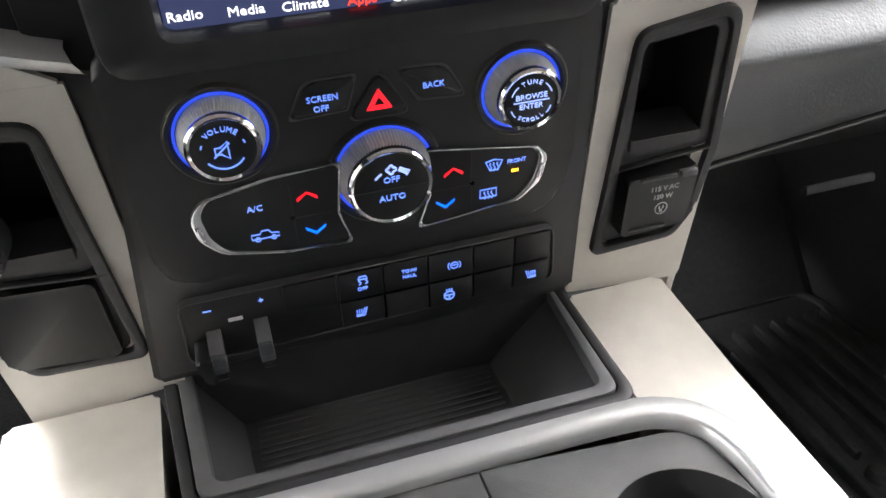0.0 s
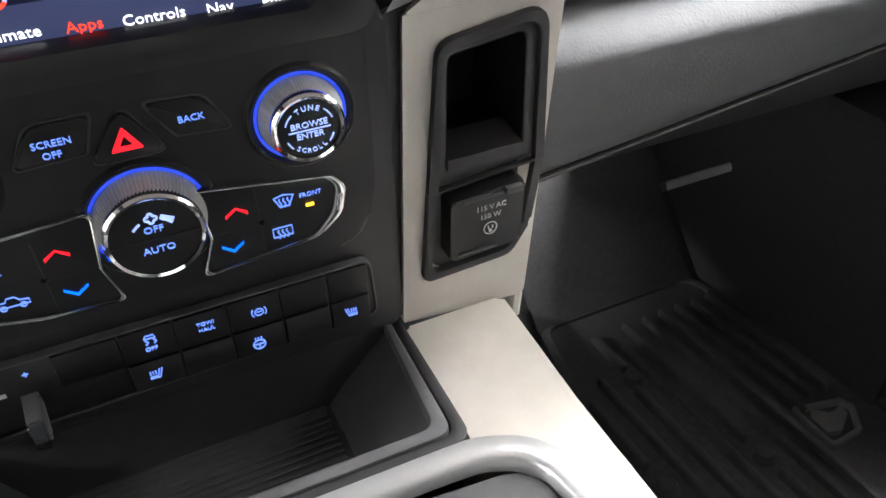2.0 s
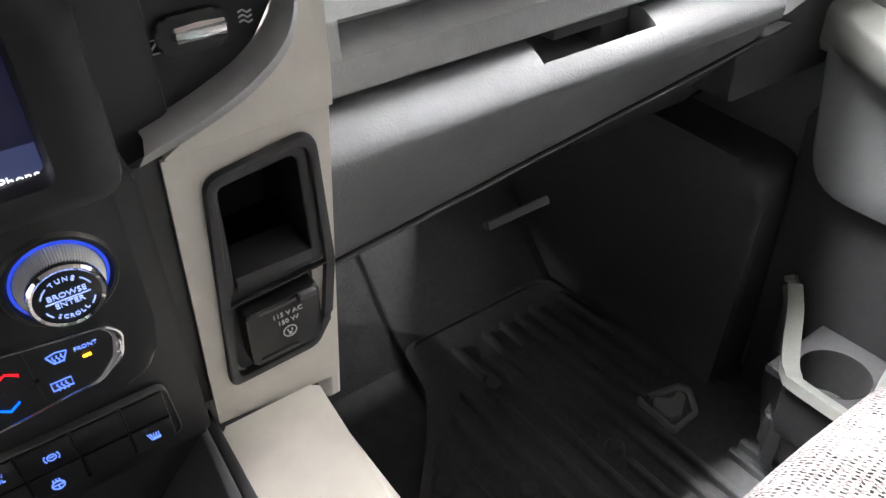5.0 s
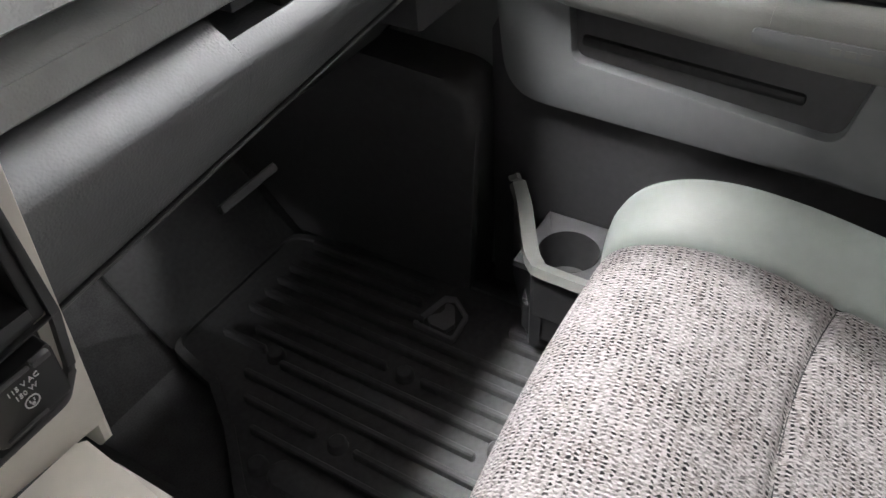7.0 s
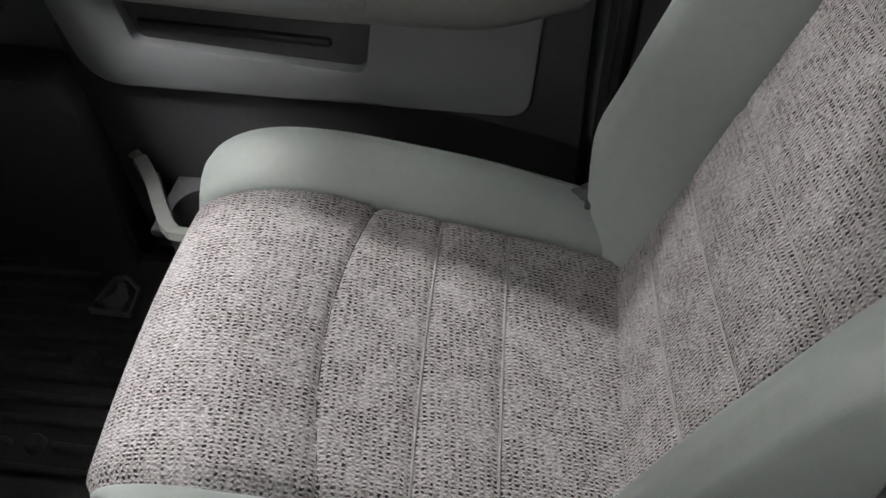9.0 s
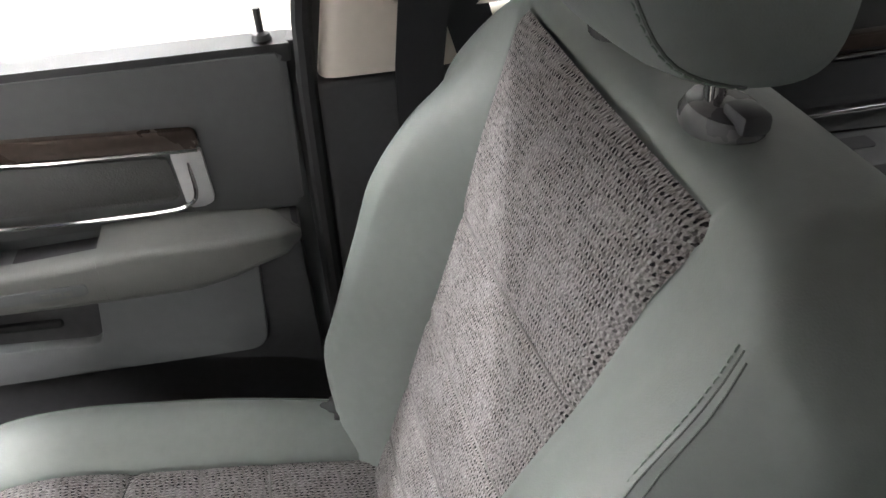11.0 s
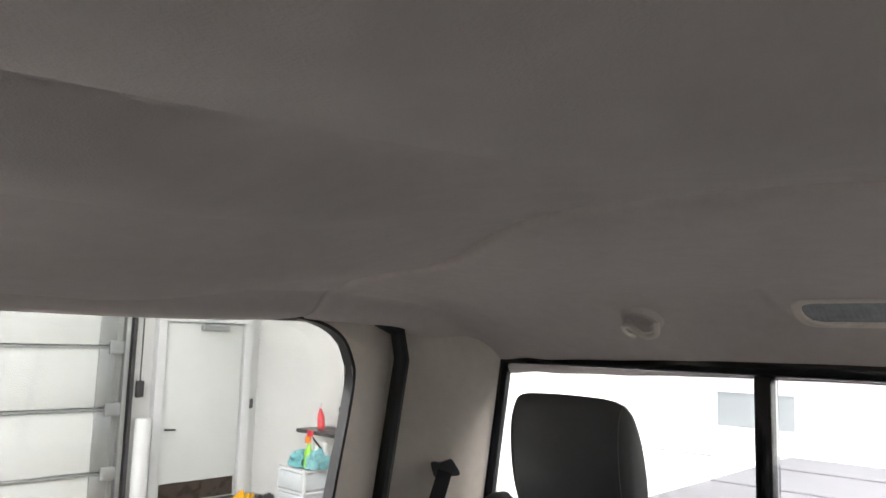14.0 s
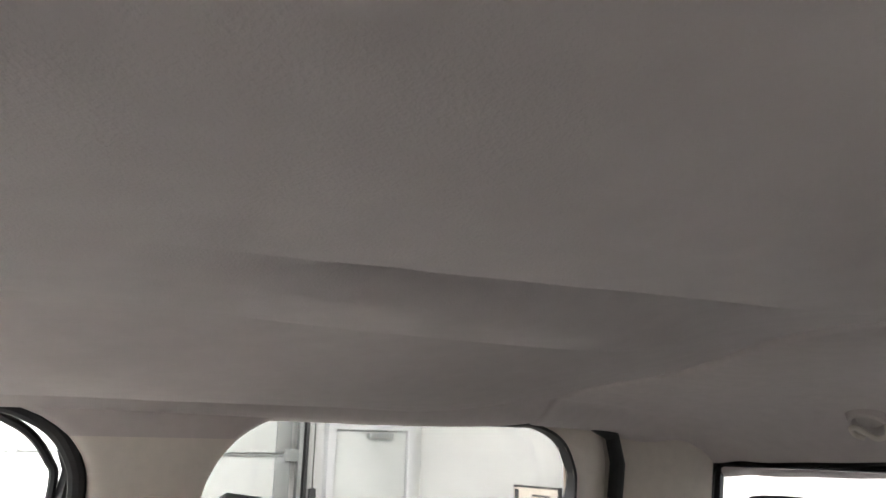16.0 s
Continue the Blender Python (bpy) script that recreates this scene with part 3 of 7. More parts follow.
for k in range(3):
    z = FLOOR + 0.04 + 0.205 * k
    part("shelf", box(cx0, cx1, cy0, cy1, z + 0.17, z + 0.195, 0.006), M_WHITEP, cart)
    part("drawer", box(cx0 + 0.035, cx1 - 0.035, cy0 + 0.02, cy1 + 0.006, z, z + 0.165, 0.012), M_FROST, cart)
for k in range(6):
    part("towel_roll", lathe([(0.022, 0), (0.024, 0.01), (0.024, 0.12), (0.02, 0.125)], 12, at=(cx0 + 0.07 + k * 0.058, cy1 + 0.012, FLOOR + 0.06)), M_BLUEC if k % 2 else M_WHITEP, cart)
ZT = FLOOR + 0.66


def heap(name, x, y, z, rx, ry, rz, material, label, cat, seed):
    """A crumpled cloth: a dome with deep random folds."""
    bm = bmesh.new()
    bmesh.ops.create_icosphere(bm, subdivisions=5, radius=1)
    for v in bm.verts:
        p = v.co.copy()
        n = noise.noise(p * 1.6 + Vector((seed, 0, 0))) * 0.30 + (0.22 - abs(noise.noise(Vector((p.x * 3.6, p.y * 3.6, p.z * 0.9)) + Vector((0, seed, 0)))) * 1.1) + noise.noise(p * 9 + Vector((0, seed, 0))) * 0.08
        p = p * (1 + n)
        p.z = max(p.z, -0.35) + 0.35
        v.co = (x + p.x * rx, y + p.y * ry, z + p.z * rz)
    return tagged(part(name, bm, material, sharp=80), label, cat)


heap("teal_rag", 5.93, -5.08, ZT, 0.16, 0.13, 0.10, M_TEAL, "teal cleaning rags heaped on the cart", "cloth", 3.1)
heap("teal_rag", 5.72, -5.08, ZT, 0.09, 0.12, 0.12, M_TEAL, "teal cleaning rags heaped on the cart", "cloth", 5.7)
bottle(5.80, -5.02, ZT, 0.30, M_LIME, M_ORANGE, "lime green spray bottle on the cart")
bottle(5.90, -5.12, ZT + 0.06, 0.28, M_WHITEP, M_REDP, "white spray bottle with a red nozzle")
bottle(5.70, -5.14, ZT + 0.02, 0.22, M_WHITEP, M_WHITEP, "white bottle on the cart")
heap("yellow_towel", 6.28, -4.62, FLOOR, 0.20, 0.17, 0.26, M_YELLOW, "yellow towels draped in a heap", "cloth", 1.3)
heap("yellow_towel", 6.50, -4.52, FLOOR, 0.14, 0.12, 0.14, M_YELLOW, "yellow towel corner on the floor", "cloth", 8.3)
heap("black_bag", 6.18, -4.80, FLOOR, 0.16, 0.14, 0.27, M_BLACK, "black bag behind the towels", "bag", 2.2)
heap("blue_rag", 6.00, -4.62, FLOOR, 0.09, 0.06, 0.05, M_BLUEC, "blue rag on the floor", "cloth", 4.4)
heap("orange_rag", 7.60, -3.86, FLOOR, 0.10, 0.08, 0.08, M_ORANGE, "orange rag on the floor by the door", "cloth", 6.0)
heap("red_rag", 5.34, -5.15, FLOOR + 0.27, 0.075, 0.07, 0.10, M_REDP, "red rag on the storage box", "cloth", 7.7)
tagged(part("black_box", box(5.36, 5.62, -5.06, -4.88, FLOOR, FLOOR + 0.34, 0.015), M_BLACK), "black upright carton beside the cart", "box")
tote = thing("storage_tote", (5.2, -5.15, FLOOR), "grey plastic storage tote with a lid", "tote")
part("body", box(4.95, 5.45, -5.34, -5.0, FLOOR, FLOOR + 0.22, 0.02), M_GALV, tote)
part("lid", box(4.93, 5.47, -5.36, -4.98, FLOOR + 0.22, FLOOR + 0.26, 0.012), M_GREYTRAY, tote)

# ---------- truck bed ----------
bed = thing("truck_bed", (0, -2.5, 0.7), "pickup bed with a dark soft cover", "truck bed")
part("cover", box(-0.76, 0.76, -3.32, -1.72, 0.715, 0.745, 0.012), M_TONNEAU, bed)
for s in (-1, 1):
    part("bed_side", box(min(s * 0.77, s * 0.97), max(s * 0.77, s * 0.97), -3.40, -1.66, -0.30, 0.735, 0.03), M_BODY, bed)
part("tailgate", box(-0.76, 0.76, -3.40, -3.33, -0.30, 0.735, 0.02), M_BODY, bed)
for k in range(3):
    part("bow_ridge", box(-0.74, 0.74, -2.2 - 0.4 * k, -2.17 - 0.4 * k, 0.742, 0.750, 0.003), M_TONNEAU, bed)

# ---------- cab shell ----------
ST = dict(kind="structure")
tagged(part("floor", box(-0.90, 0.90, -1.62, 0.74, -0.06, 0.0), M_CARPET), "black carpeted cab floor", "floor", **ST)
tagged(part("toe_board", prism([(0.74, -0.06), (0.74, 0.0), (1.02, 0.34), (1.02, -0.06)], "x", -0.90, 0.90), M_CARPET), "black carpeted toe board", "floor", **ST)
tagged(part("wall_firewall", box(-0.92, 0.92, 1.02, 1.08, -0.1, 0.86), M_DEEP), "dark firewall behind the dashboard", "wall", **ST)
tagged(part("wall_back", box(-0.86, 0.86, -1.62, -1.56, 0.0, 0.785), M_DEEP), "black rear cab wall", "wall", **ST)
for s, nm in ((1, "right"), (-1, "left")):
    X = lambda a, b: (min(s * a, s * b), max(s * a, s * b))
    tagged(part("wall_side_" + nm, box(*X(0.875, 0.97), -1.62, 1.08, -0.1, 0.60), M_BODY), "painted outer door skin", "wall", **ST)
    tagged(part("wall_roof_rail_" + nm, box(*X(0.83, 0.93), -1.62, 0.35, 1.165, 1.36), M_DEEP), "dark roof rail", "wall", **ST)
    tagged(part("wall_corner_" + nm, box(*X(0.80, 0.93), -1.62, -1.55, 0.735, 1.36), M_DEEP), "dark rear cab corner", "wall", **ST)
    tagged(part("wall_quarter_" + nm, box(*X(0.865, 0.93), -1.60, -1.335, 0.735, 1.20), M_DEEP), "dark rear quarter", "wall", **ST)
    tagged(part("wall_a_pillar_" + nm, prism([(0.98, 0.80), (1.08, 0.80), (0.36, 1.30), (0.26, 1.30)], "x", *X(0.80, 0.90)), M_BEIGE), "stone-coloured windscreen pillar", "pillar", **ST)
# unseen panel inside the cab, added to block light from the driver side
tagged(part("wall_driver_side", box(-0.43, -0.41, -0.85, 0.12, 0.0, 1.10), M_DEEP), "unseen dark panel added to block light from the left", "wall", **ST)
tagged(part("wall_rear_header", box(-0.75, 0.75, -1.60, -1.53, 1.115, 1.36), M_DEEP), "dark rear header", "wall", **ST)
tagged(part("roof", box(-0.93, 0.93, -1.62, 0.30, 1.34, 1.37), M_BODY), "painted cab roof", "roof", **ST)
# unseen hood, added dark to stop light bouncing up from ahead
tagged(part("hood", prism([(1.085, 0.80), (1.085, 0.83), (1.5, 0.815), (2.15, 0.70), (2.2, 0.66), (2.2, 0.62)], "x", -0.90, 0.90, 0.01), M_DEEP), "unseen dark hood added to block light from ahead", "hood", **ST)
ws = part("windshield", prism([(0.31, 1.33), (1.06, 0.82), (1.064, 0.826), (0.314, 1.336)], "x", -0.86, 0.86), M_GLASS)
ws.visible_shadow = False
tagged(ws, "raked clear windscreen glass", "windscreen", **ST)

# headliner: one moulded sheet with a crease before the rear header


def crease(x):
    a = abs(x)
    return -0.799 - 0.215 * smooth01(0.07, 0.47, a) - 0.080 * smooth01(0.36, 0.80, a)


def swell(v, at, w):
    """A soft change of level round `at`, w wide, one metre high."""
    return 0.5 * (1 + math.erf((v - at) / w))


def liner(x, y):
    a = abs(x)
    z = 1.240 - 0.012 * (a / 0.6) ** 2
    z -= 0.010 * smooth01(0.64, 0.71, a) + 0.038 * smooth01(0.728, 0.786, a)
    d = crease(x) - y
    side = 1 - 0.6 * smooth01(0.60, 0.74, a)
    if d < 0:
        # the front sheet climbs towards the crease, with long soft folds beside the door
        z -= side * 0.034 * (1 - math.exp(d / 0.16))
        fold = smooth01(-0.95, -0.62, y)
        z += fold * (0.038 * swell(a, 0.60, 0.06) - 0.036 * swell(a, 0.31, 0.13))
        near = smooth01(-0.72, -0.50, y)
        z += near * (0.022 * swell(a, 0.145, 0.04) - 0.019 * swell(a + 0.25 * (y + 0.45), 0.045, 0.025))
    else:
        z -= side * (0.004 * smooth01(0.0, 0.006, d) + 0.014 * (1 - math.exp(-d / 0.10)))
    # pressed groove along the crease
    z += 0.010 * (1 - 0.5 * smooth01(0.55, 0.74, a)) * math.exp(-(d / 0.006) ** 2)
    z += 0.0026 * noise.noise(Vector((x * 4.2, y * 3.1, 1.7))) + 0.0010 * noise.noise(Vector((x * 11, y * 8, 4.1)))
    z -= 0.090 * (max(0.0, -1.15 - y) / 0.35) ** 3
    z -= 0.10 * smooth01(0.12, 0.34, y)
    # pads round the coat hooks and the lamp
    for hx in (-0.335, 0.335):
        z -= 0.015 * math.exp(-((x - hx) / 0.040) ** 2 - ((y + 1.372) / 0.034) ** 2)
    for hx in (-0.15, 0.15):
        z += 0.012 * math.exp(-((x - hx + 0.9 * math.copysign(1, hx) * (y + 1.36) ** 2 * 4) / 0.012) ** 2) * smooth01(-1.28, -1.34, y) * (1 - smooth01(-1.42, -1.47, y))
    return z


xs = [-0.84 + 1.68 * k / 140 for k in range(141)]
Y0 = -0.799
ys = sorted([Y0 - 0.746 * k / 96 for k in range(97)] + [Y0 + 1.15 * k / 128 for k in range(1, 129)] + [Y0 + q / 1000 for q in (-16, -12, -10, -6, -4, -2, 2, 4, 6, 11, 14)])


def along(x, y):
    """Rows of the sheet follow the crease and straighten out towards both ends."""
    w = (y + 1.545) / 0.746 if y < Y0 else max(0.0, 1 - (y - Y0) / 0.75)
    return y + w * (crease(x) - Y0)


bm = grid_mesh([[(x, along(x, y), liner(x, along(x, y))) for x in xs] for y in ys])
top = bmesh.ops.extrude_face_region(bm, geom=bm.faces[:])
bmesh.ops.translate(bm, vec=(0, 0, 0.02), verts=[g for g in top["geom"] if isinstance(g, bmesh.types.BMVert)])
tagged(part("ceiling", bm, M_LINER, sharp=60), "taupe cloth headliner with a moulded rear crease", "headliner", **ST)

PILLAR_FRONT = [(0.715, -0.300), (0.87, -0.327), (1.03, -0.350), (1.075, -0.351), (1.105, -0.342), (1.130, -0.322), (1.150, -0.296), (1.165, -0.262), (1.178, -0.200)]
PILLAR_REAR = [(0.715, -0.452), (0.90, -0.473), (1.03, -0.489), (1.075, -0.500), (1.105, -0.515), (1.130, -0.537), (1.150, -0.564), (1.165, -0.602), (1.178, -0.655)]


def at_height(line, z):
    for (z0, a), (z1, b) in zip(line, line[1:]):
        if z <= z1 + 1e-6:
            return a + (b - a) * (z - z0) / (z1 - z0)
    return line[-1][1]


# right-hand and left-hand pillars, their trim and the glass
for s, nm in ((1, "right"), (-1, "left")):
    X = lambda a, b: (min(s * a, s * b), max(s * a, s * b))
    rows = []
    for k in range(41):
        z = 0.715 + 0.463 * k / 40
        f, r = at_height(PILLAR_FRONT, z), at_height(PILLAR_REAR, z)
        sec = [(f, 0.846), (f, 0.806), (f - 0.002, 0.799), (f - 0.007, 0.793), (f - 0.016, 0.790), (f - 0.03, 0.789), (r + 0.03, 0.789), (r + 0.016, 0.790), (r + 0.007, 0.793), (r + 0.002, 0.799), (r, 0.806), (r, 0.846)]
        rows.append([(s * x, y, z) for y, x in (sec if s > 0 else sec[::-1])])
    tagged(part("pillar_head_" + nm, grid_mesh(rows[36:]), M_LINER, sharp=60), "taupe headliner edge over the door pillar", "headliner", **ST)
    tagged(part("pillar_trim_upper_" + nm, grid_mesh(rows[:37]), M_BEIGE, sharp=60), "stone-coloured upper door pillar trim", "pillar trim", **ST)
    tagged(part("pillar_trim_lower_" + nm, prism([(-0.292, 0.0), (-0.292, 0.712), (-0.47, 0.712), (-0.52, 0.0)], "x", *X(0.795, 0.86), 0.012, 3), M_BLACK), "black lower door pillar trim", "pillar trim", **ST)
    tagged(part("door_seal_" + nm, tube(spline([(s * 0.80, -0.283, 0.02), (s * 0.80, -0.287, 0.70), (s * 0.803, -0.308, 0.86), (s * 0.806, -0.340, 1.04), (s * 0.808, -0.326, 1.115), (s * 0.81, -0.275, 1.158), (s * 0.81, -0.18, 1.172), (s * 0.81, 0.20, 1.176)], 4), 0.011, 10), M_VANE), "black rubber door seal", "seal", **ST)
    tagged(part("pillar_backing_" + nm, prism([(-0.276, 0.70), (-0.335, 1.09), (-0.30, 1.17), (-0.50, 1.17), (-0.45, 0.70)], "x", *X(0.818, 0.862), 0.004), M_DEEP), "black inner face of the door pillar", "pillar trim", **ST)
    tagged(part("pillar_filler_" + nm, box(*X(0.842, 0.874), -0.34, -0.268, 0.02, 0.742, 0.004), M_DEEP), "black gap filler behind the front door", "pillar trim", **ST)
    # quarter trim between rear door and back window
    q = [(0.845, -1.262), (0.845, -1.31), (0.785, -1.39), (0.737, -1.50), (0.731, -1.55), (0.80, -1.56), (0.865, -1.42), (0.868, -1.24)]
    qq = [(s * a, b) for a, b in (q if s > 0 else q[::-1])]
    bm = prism(qq, "z", 0.74, 1.185, 0.006)
    for v in bm.verts:
        v.co.x -= s * 0.135 * (v.co.z - 0.96) * smooth01(-1.31, -1.48, v.co.y)
    tagged(part("quarter_trim_" + nm, bm, M_BEIGE), "stone-coloured rear quarter trim", "pillar trim", **ST)
    tagged(part("quarter_lower_" + nm, prism(qq, "z", 0.0, 0.738, 0.004), M_BLACK), "black lower quarter trim", "pillar trim", **ST)
    tagged(part("rear_door_seal_" + nm, tube([(s * 0.818, -1.272, 0.05), (s * 0.815, -1.276, 0.74), (s * 0.800, -1.322, 1.10), (s * 0.800, -1.308, 1.155), (s * 0.805, -1.23, 1.186), (s * 0.815, -0.62, 1.192)], 0.015, 10), M_VANE), "black rubber door seal", "seal", **ST)
    tagged(part("rear_pillar_edge_" + nm, prism([(-1.165, 0.745), (-1.222, 1.05), (-1.214, 1.105), (-1.182, 1.148), (-1.11, 1.172), (-1.296, 1.174), (-1.306, 1.10), (-1.262, 0.745)], "x", *X(0.815, 0.834), 0.004, 2), M_BEIGE), "stone-coloured rear door window frame", "pillar trim", **ST)
    edge = spline([(s * 0.825, -1.158, 0.742), (s * 0.825, -1.189, 0.90), (s * 0.825, -1.217, 1.05), (s * 0.825, -1.210, 1.103), (s * 0.825, -1.178, 1.145), (s * 0.825, -1.108, 1.168), (s * 0.825, -1.0, 1.172)], 5)
    tagged(part("rear_window_edge_" + nm, tube(edge, 0, flat=(0.003, 0.012, (1, 0, 0))), M_VANE), "black window edge of the rear door", "seal", **ST)
    g = tagged(part("window_front_" + nm, prism([(-0.29, 0.74), (-0.34, 1.165), (0.28, 1.175), (0.95, 0.80), (0.95, 0.74)], "x", *X(0.872, 0.877)), M_GLASS), "clear front door glass", "window", **ST)
    g.visible_shadow = False
    g = tagged(part("window_rear_" + nm, prism([(-0.44, 0.74), (-0.49, 1.17), (-1.29, 1.18), (-1.20, 0.74)], "x", *X(0.872, 0.877)), M_TINT), "lightly tinted rear door glass", "window", **ST)
    g.visible_shadow = False
    for nm2, loop in (("front", [(-0.285, 0.742), (-0.322, 1.04), (-0.312, 1.105), (-0.262, 1.150), (-0.17, 1.165), (0.26, 1.170)]), ("rear", [(-1.19, 0.748), (-1.248, 1.05), (-1.242, 1.115), (-1.208, 1.160), (-1.12, 1.178), (-0.66, 1.178), (-0.560, 1.142), (-0.508, 1.095), (-0.484, 1.03), (-0.44, 0.748)])):
        tagged(part(f"window_seal_{nm2}_{nm}", tube(spline([(s * 0.866, a, b) for a, b in loop], 5), 0.006, 8), M_VANE), "black rubber window seal", "seal", **ST)

# back window: three panes in a black frame
rw = tagged(thing("window_back", (0, -1.53, 0.79), "", ""), "black-framed sliding back window of three panes", "window", **ST)
part("window_frame", ring(rounded([(-0.79, 0.755), (0.79, 0.755), (0.745, 1.135), (-0.745, 1.135)], 0.03), rounded([(-0.752, 0.788), (0.752, 0.788), (0.710, 1.097), (-0.710, 1.097)], 0.02), "y", -1.545, -1.515, r=0.006), M_GLOSS, rw)
for mx in (-0.206, 0.206):
    part("mullion", box(mx - 0.013, mx + 0.013, -1.548, -1.508, 0.785, 1.098, 0.004), M_GLOSS, rw)
for a, b in ((-0.755, -0.22), (-0.192, 0.192), (0.22, 0.755)):
    p = part("pane", box(a, b, -1.534, -1.530, 0.785, 1.098), M_GLASS, rw)
    p.visible_shadow = False

# ---------- seats ----------


class Sheet:
    """A padded surface: a side profile (y, z) carried across the width, raised along its own normal."""

    def __init__(self, cx, prof, n=8, turn=0.0, pivot=(0, 0)):
        self.cx, self.P = cx, spline([(0, y, z) for y, z in prof], n)
        self.L = [0.0]
        for a, b in zip(self.P, self.P[1:]):
            self.L.append(self.L[-1] + (b - a).length)
        self.turn, self.pivot = turn, pivot

    def at(self, v):
        """Point and normal at the length v."""
        k = 0
        while k < len(self.L) - 2 and self.L[k + 1] < v:
            k += 1
        t = (v - self.L[k]) / (self.L[k + 1] - self.L[k])
        p = self.P[k].lerp(self.P[k + 1], t)
        d0 = (self.P[min(k + 1, len(self.P) - 1)] - self.P[max(k - 1, 0)]).normalized()
        d1 = (self.P[min(k + 2, len(self.P) - 1)] - self.P[k]).normalized()
        d = d0.lerp(d1, t).normalized()
        return p, Vector((0, d.z, -d.y))

    def point(self, s, v, h, flip=1):
        p, n = self.at(v)
        q = Vector((self.cx + s, p.y, p.z)) + n * (h * flip)
        if self.turn:
            c, sn = math.cos(radians(self.turn)), math.sin(radians(self.turn))
            dx, dy = q.x - self.cx, q.y - self.pivot[1]
            q.x, q.y = self.cx + dx * c - dy * sn, self.pivot[1] + dx * sn + dy * c
        return q

    def strip(self, name, ss, vs, h, material, parent, label="", flip=1, wide=None):
        rows, uvs = [], []
        for v in vs:
            w = wide(v) if wide else (lambda s: s)
            rows.append([self.point(w(s), v, h(s, v), flip) for s in ss])
            uvs.append([(s, v) for s in ss])
        return part(name, grid_mesh(rows, uvs), material, parent, label, sharp=50)

    def find(self, fn):
        """The length at which fn(point) first turns true."""
        for p, l in zip(self.P, self.L):
            if fn(p):
                return l
        return self.L[-1]


def steps(a, b, n):
    return [a + (b - a) * k / n for k in range(n + 1)]


SX = 0.455
seat = thing("front_seat", (SX, -0.15, 0.0), "front passenger seat in sage vinyl and grey tweed cloth", "car seat")
part("seat_base", box(SX - 0.20, SX + 0.20, -0.34, 0.10, 0.02, 0.26, 0.03), M_BLACK, seat)
for s in (-1, 1):
    part("seat_rail", box(SX + s * 0.17 - 0.025, SX + s * 0.17 + 0.025, -0.42, 0.12, 0.0, 0.03, 0.006), M_DEEP, seat)

cush = Sheet(SX, [(0.10, 0.19), (0.142, 0.235), (0.166, 0.295), (0.163, 0.340), (0.138, 0.370), (0.09, 0.384), (0.02, 0.379), (-0.06, 0.362), (-0.14, 0.343), (-0.22, 0.321), (-0.30, 0.298), (-0.36, 0.285)], 10, 2.5, (0, -0.1))
vF = cush.find(lambda p: p.z > 0.215)
vT = cush.find(lambda p: p.y < 0.10 and p.z > 0.37)
vE = cush.find(lambda p: p.y < -0.335)
INS = 0.166


def cush_line(s, y0):
    """The length at which a cross seam at depth y0 runs, bowed back towards the sides."""
    return cush.find(lambda p: p.y < y0 and p.z > 0.2) + (0.9 if y0 > -0.05 else 0.15) * s * s


SEAMS = [(-0.018, 0.0055, 0.0045), (-0.108, 0.003, 0.006), (-0.176, 0.003, 0.006)]


def cush_ins(s, v):
    h = 0.007 * math.cos(min(1, abs(s) / INS) * math_pi / 2) - 0.010 * smooth01(INS - 0.016, INS, abs(s))
    for y0, d, w in SEAMS:
        h -= d * math.exp(-((v - cush_line(s, y0)) / w) ** 2)
    h += 0.006 * math.exp(-((v - cush_line(s, 0.06)) / 0.06) ** 2)
    return h


vK = cush.find(lambda p: p.z > 0.326)
cush.strip("cushion_front", steps(-INS, INS, 24), steps(vF, vK, 20), lambda s, v: cush_ins(s, v) + 0.003 * math.sin(math_pi * (v - vF) / (vK - vF)), M_VINYL, seat, "sage vinyl front of the cushion")
part_ins = cush.strip("cushion_insert", steps(-INS, INS, 48), steps(vK + 0.0005, vE, 130), cush_ins, M_TWEED, seat, "grey tweed cloth seat centre")
BOL = [(0.164, -0.010), (0.1675, -0.002), (0.174, 0.006), (0.188, 0.016), (0.205, 0.0245), (0.222, 0.028), (0.238, 0.0235), (0.250, 0.010), (0.257, -0.012), (0.259, -0.045), (0.257, -0.09)]


def bol_h(s, v):
    a = abs(s)
    for (s0, h0), (s1, h1) in zip(BOL, BOL[1:]):
        if a <= s1 + 1e-9:
            h = h0 + (h1 - h0) * (a - s0) / (s1 - s0)
            break
    else:
        h = BOL[-1][1]
    front = smooth01(vF + 0.06, vT + 0.05, v)
    back = 1 - 0.55 * smooth01(cush_line(0, -0.12), vE, v)
    if h > 0:
        h *= (0.15 + 0.85 * front) * back
    elif a > 0.25:
        h = max(h, -0.02 - 0.07 * front)
    return h


def bol_w(v):
    t = smooth01(vF + 0.05, vT + 0.15, v)
    return lambda s: math.copysign(0.164 + (abs(s) - 0.164) * ((0.85 + 0.15 * t) if s > 0 else (0.30 + 0.70 * t)), s)


bs = [s for (a, _), (b, _) in zip(BOL, BOL[1:]) for s in (a, (a + b) / 2)] + [BOL[-1][0]]
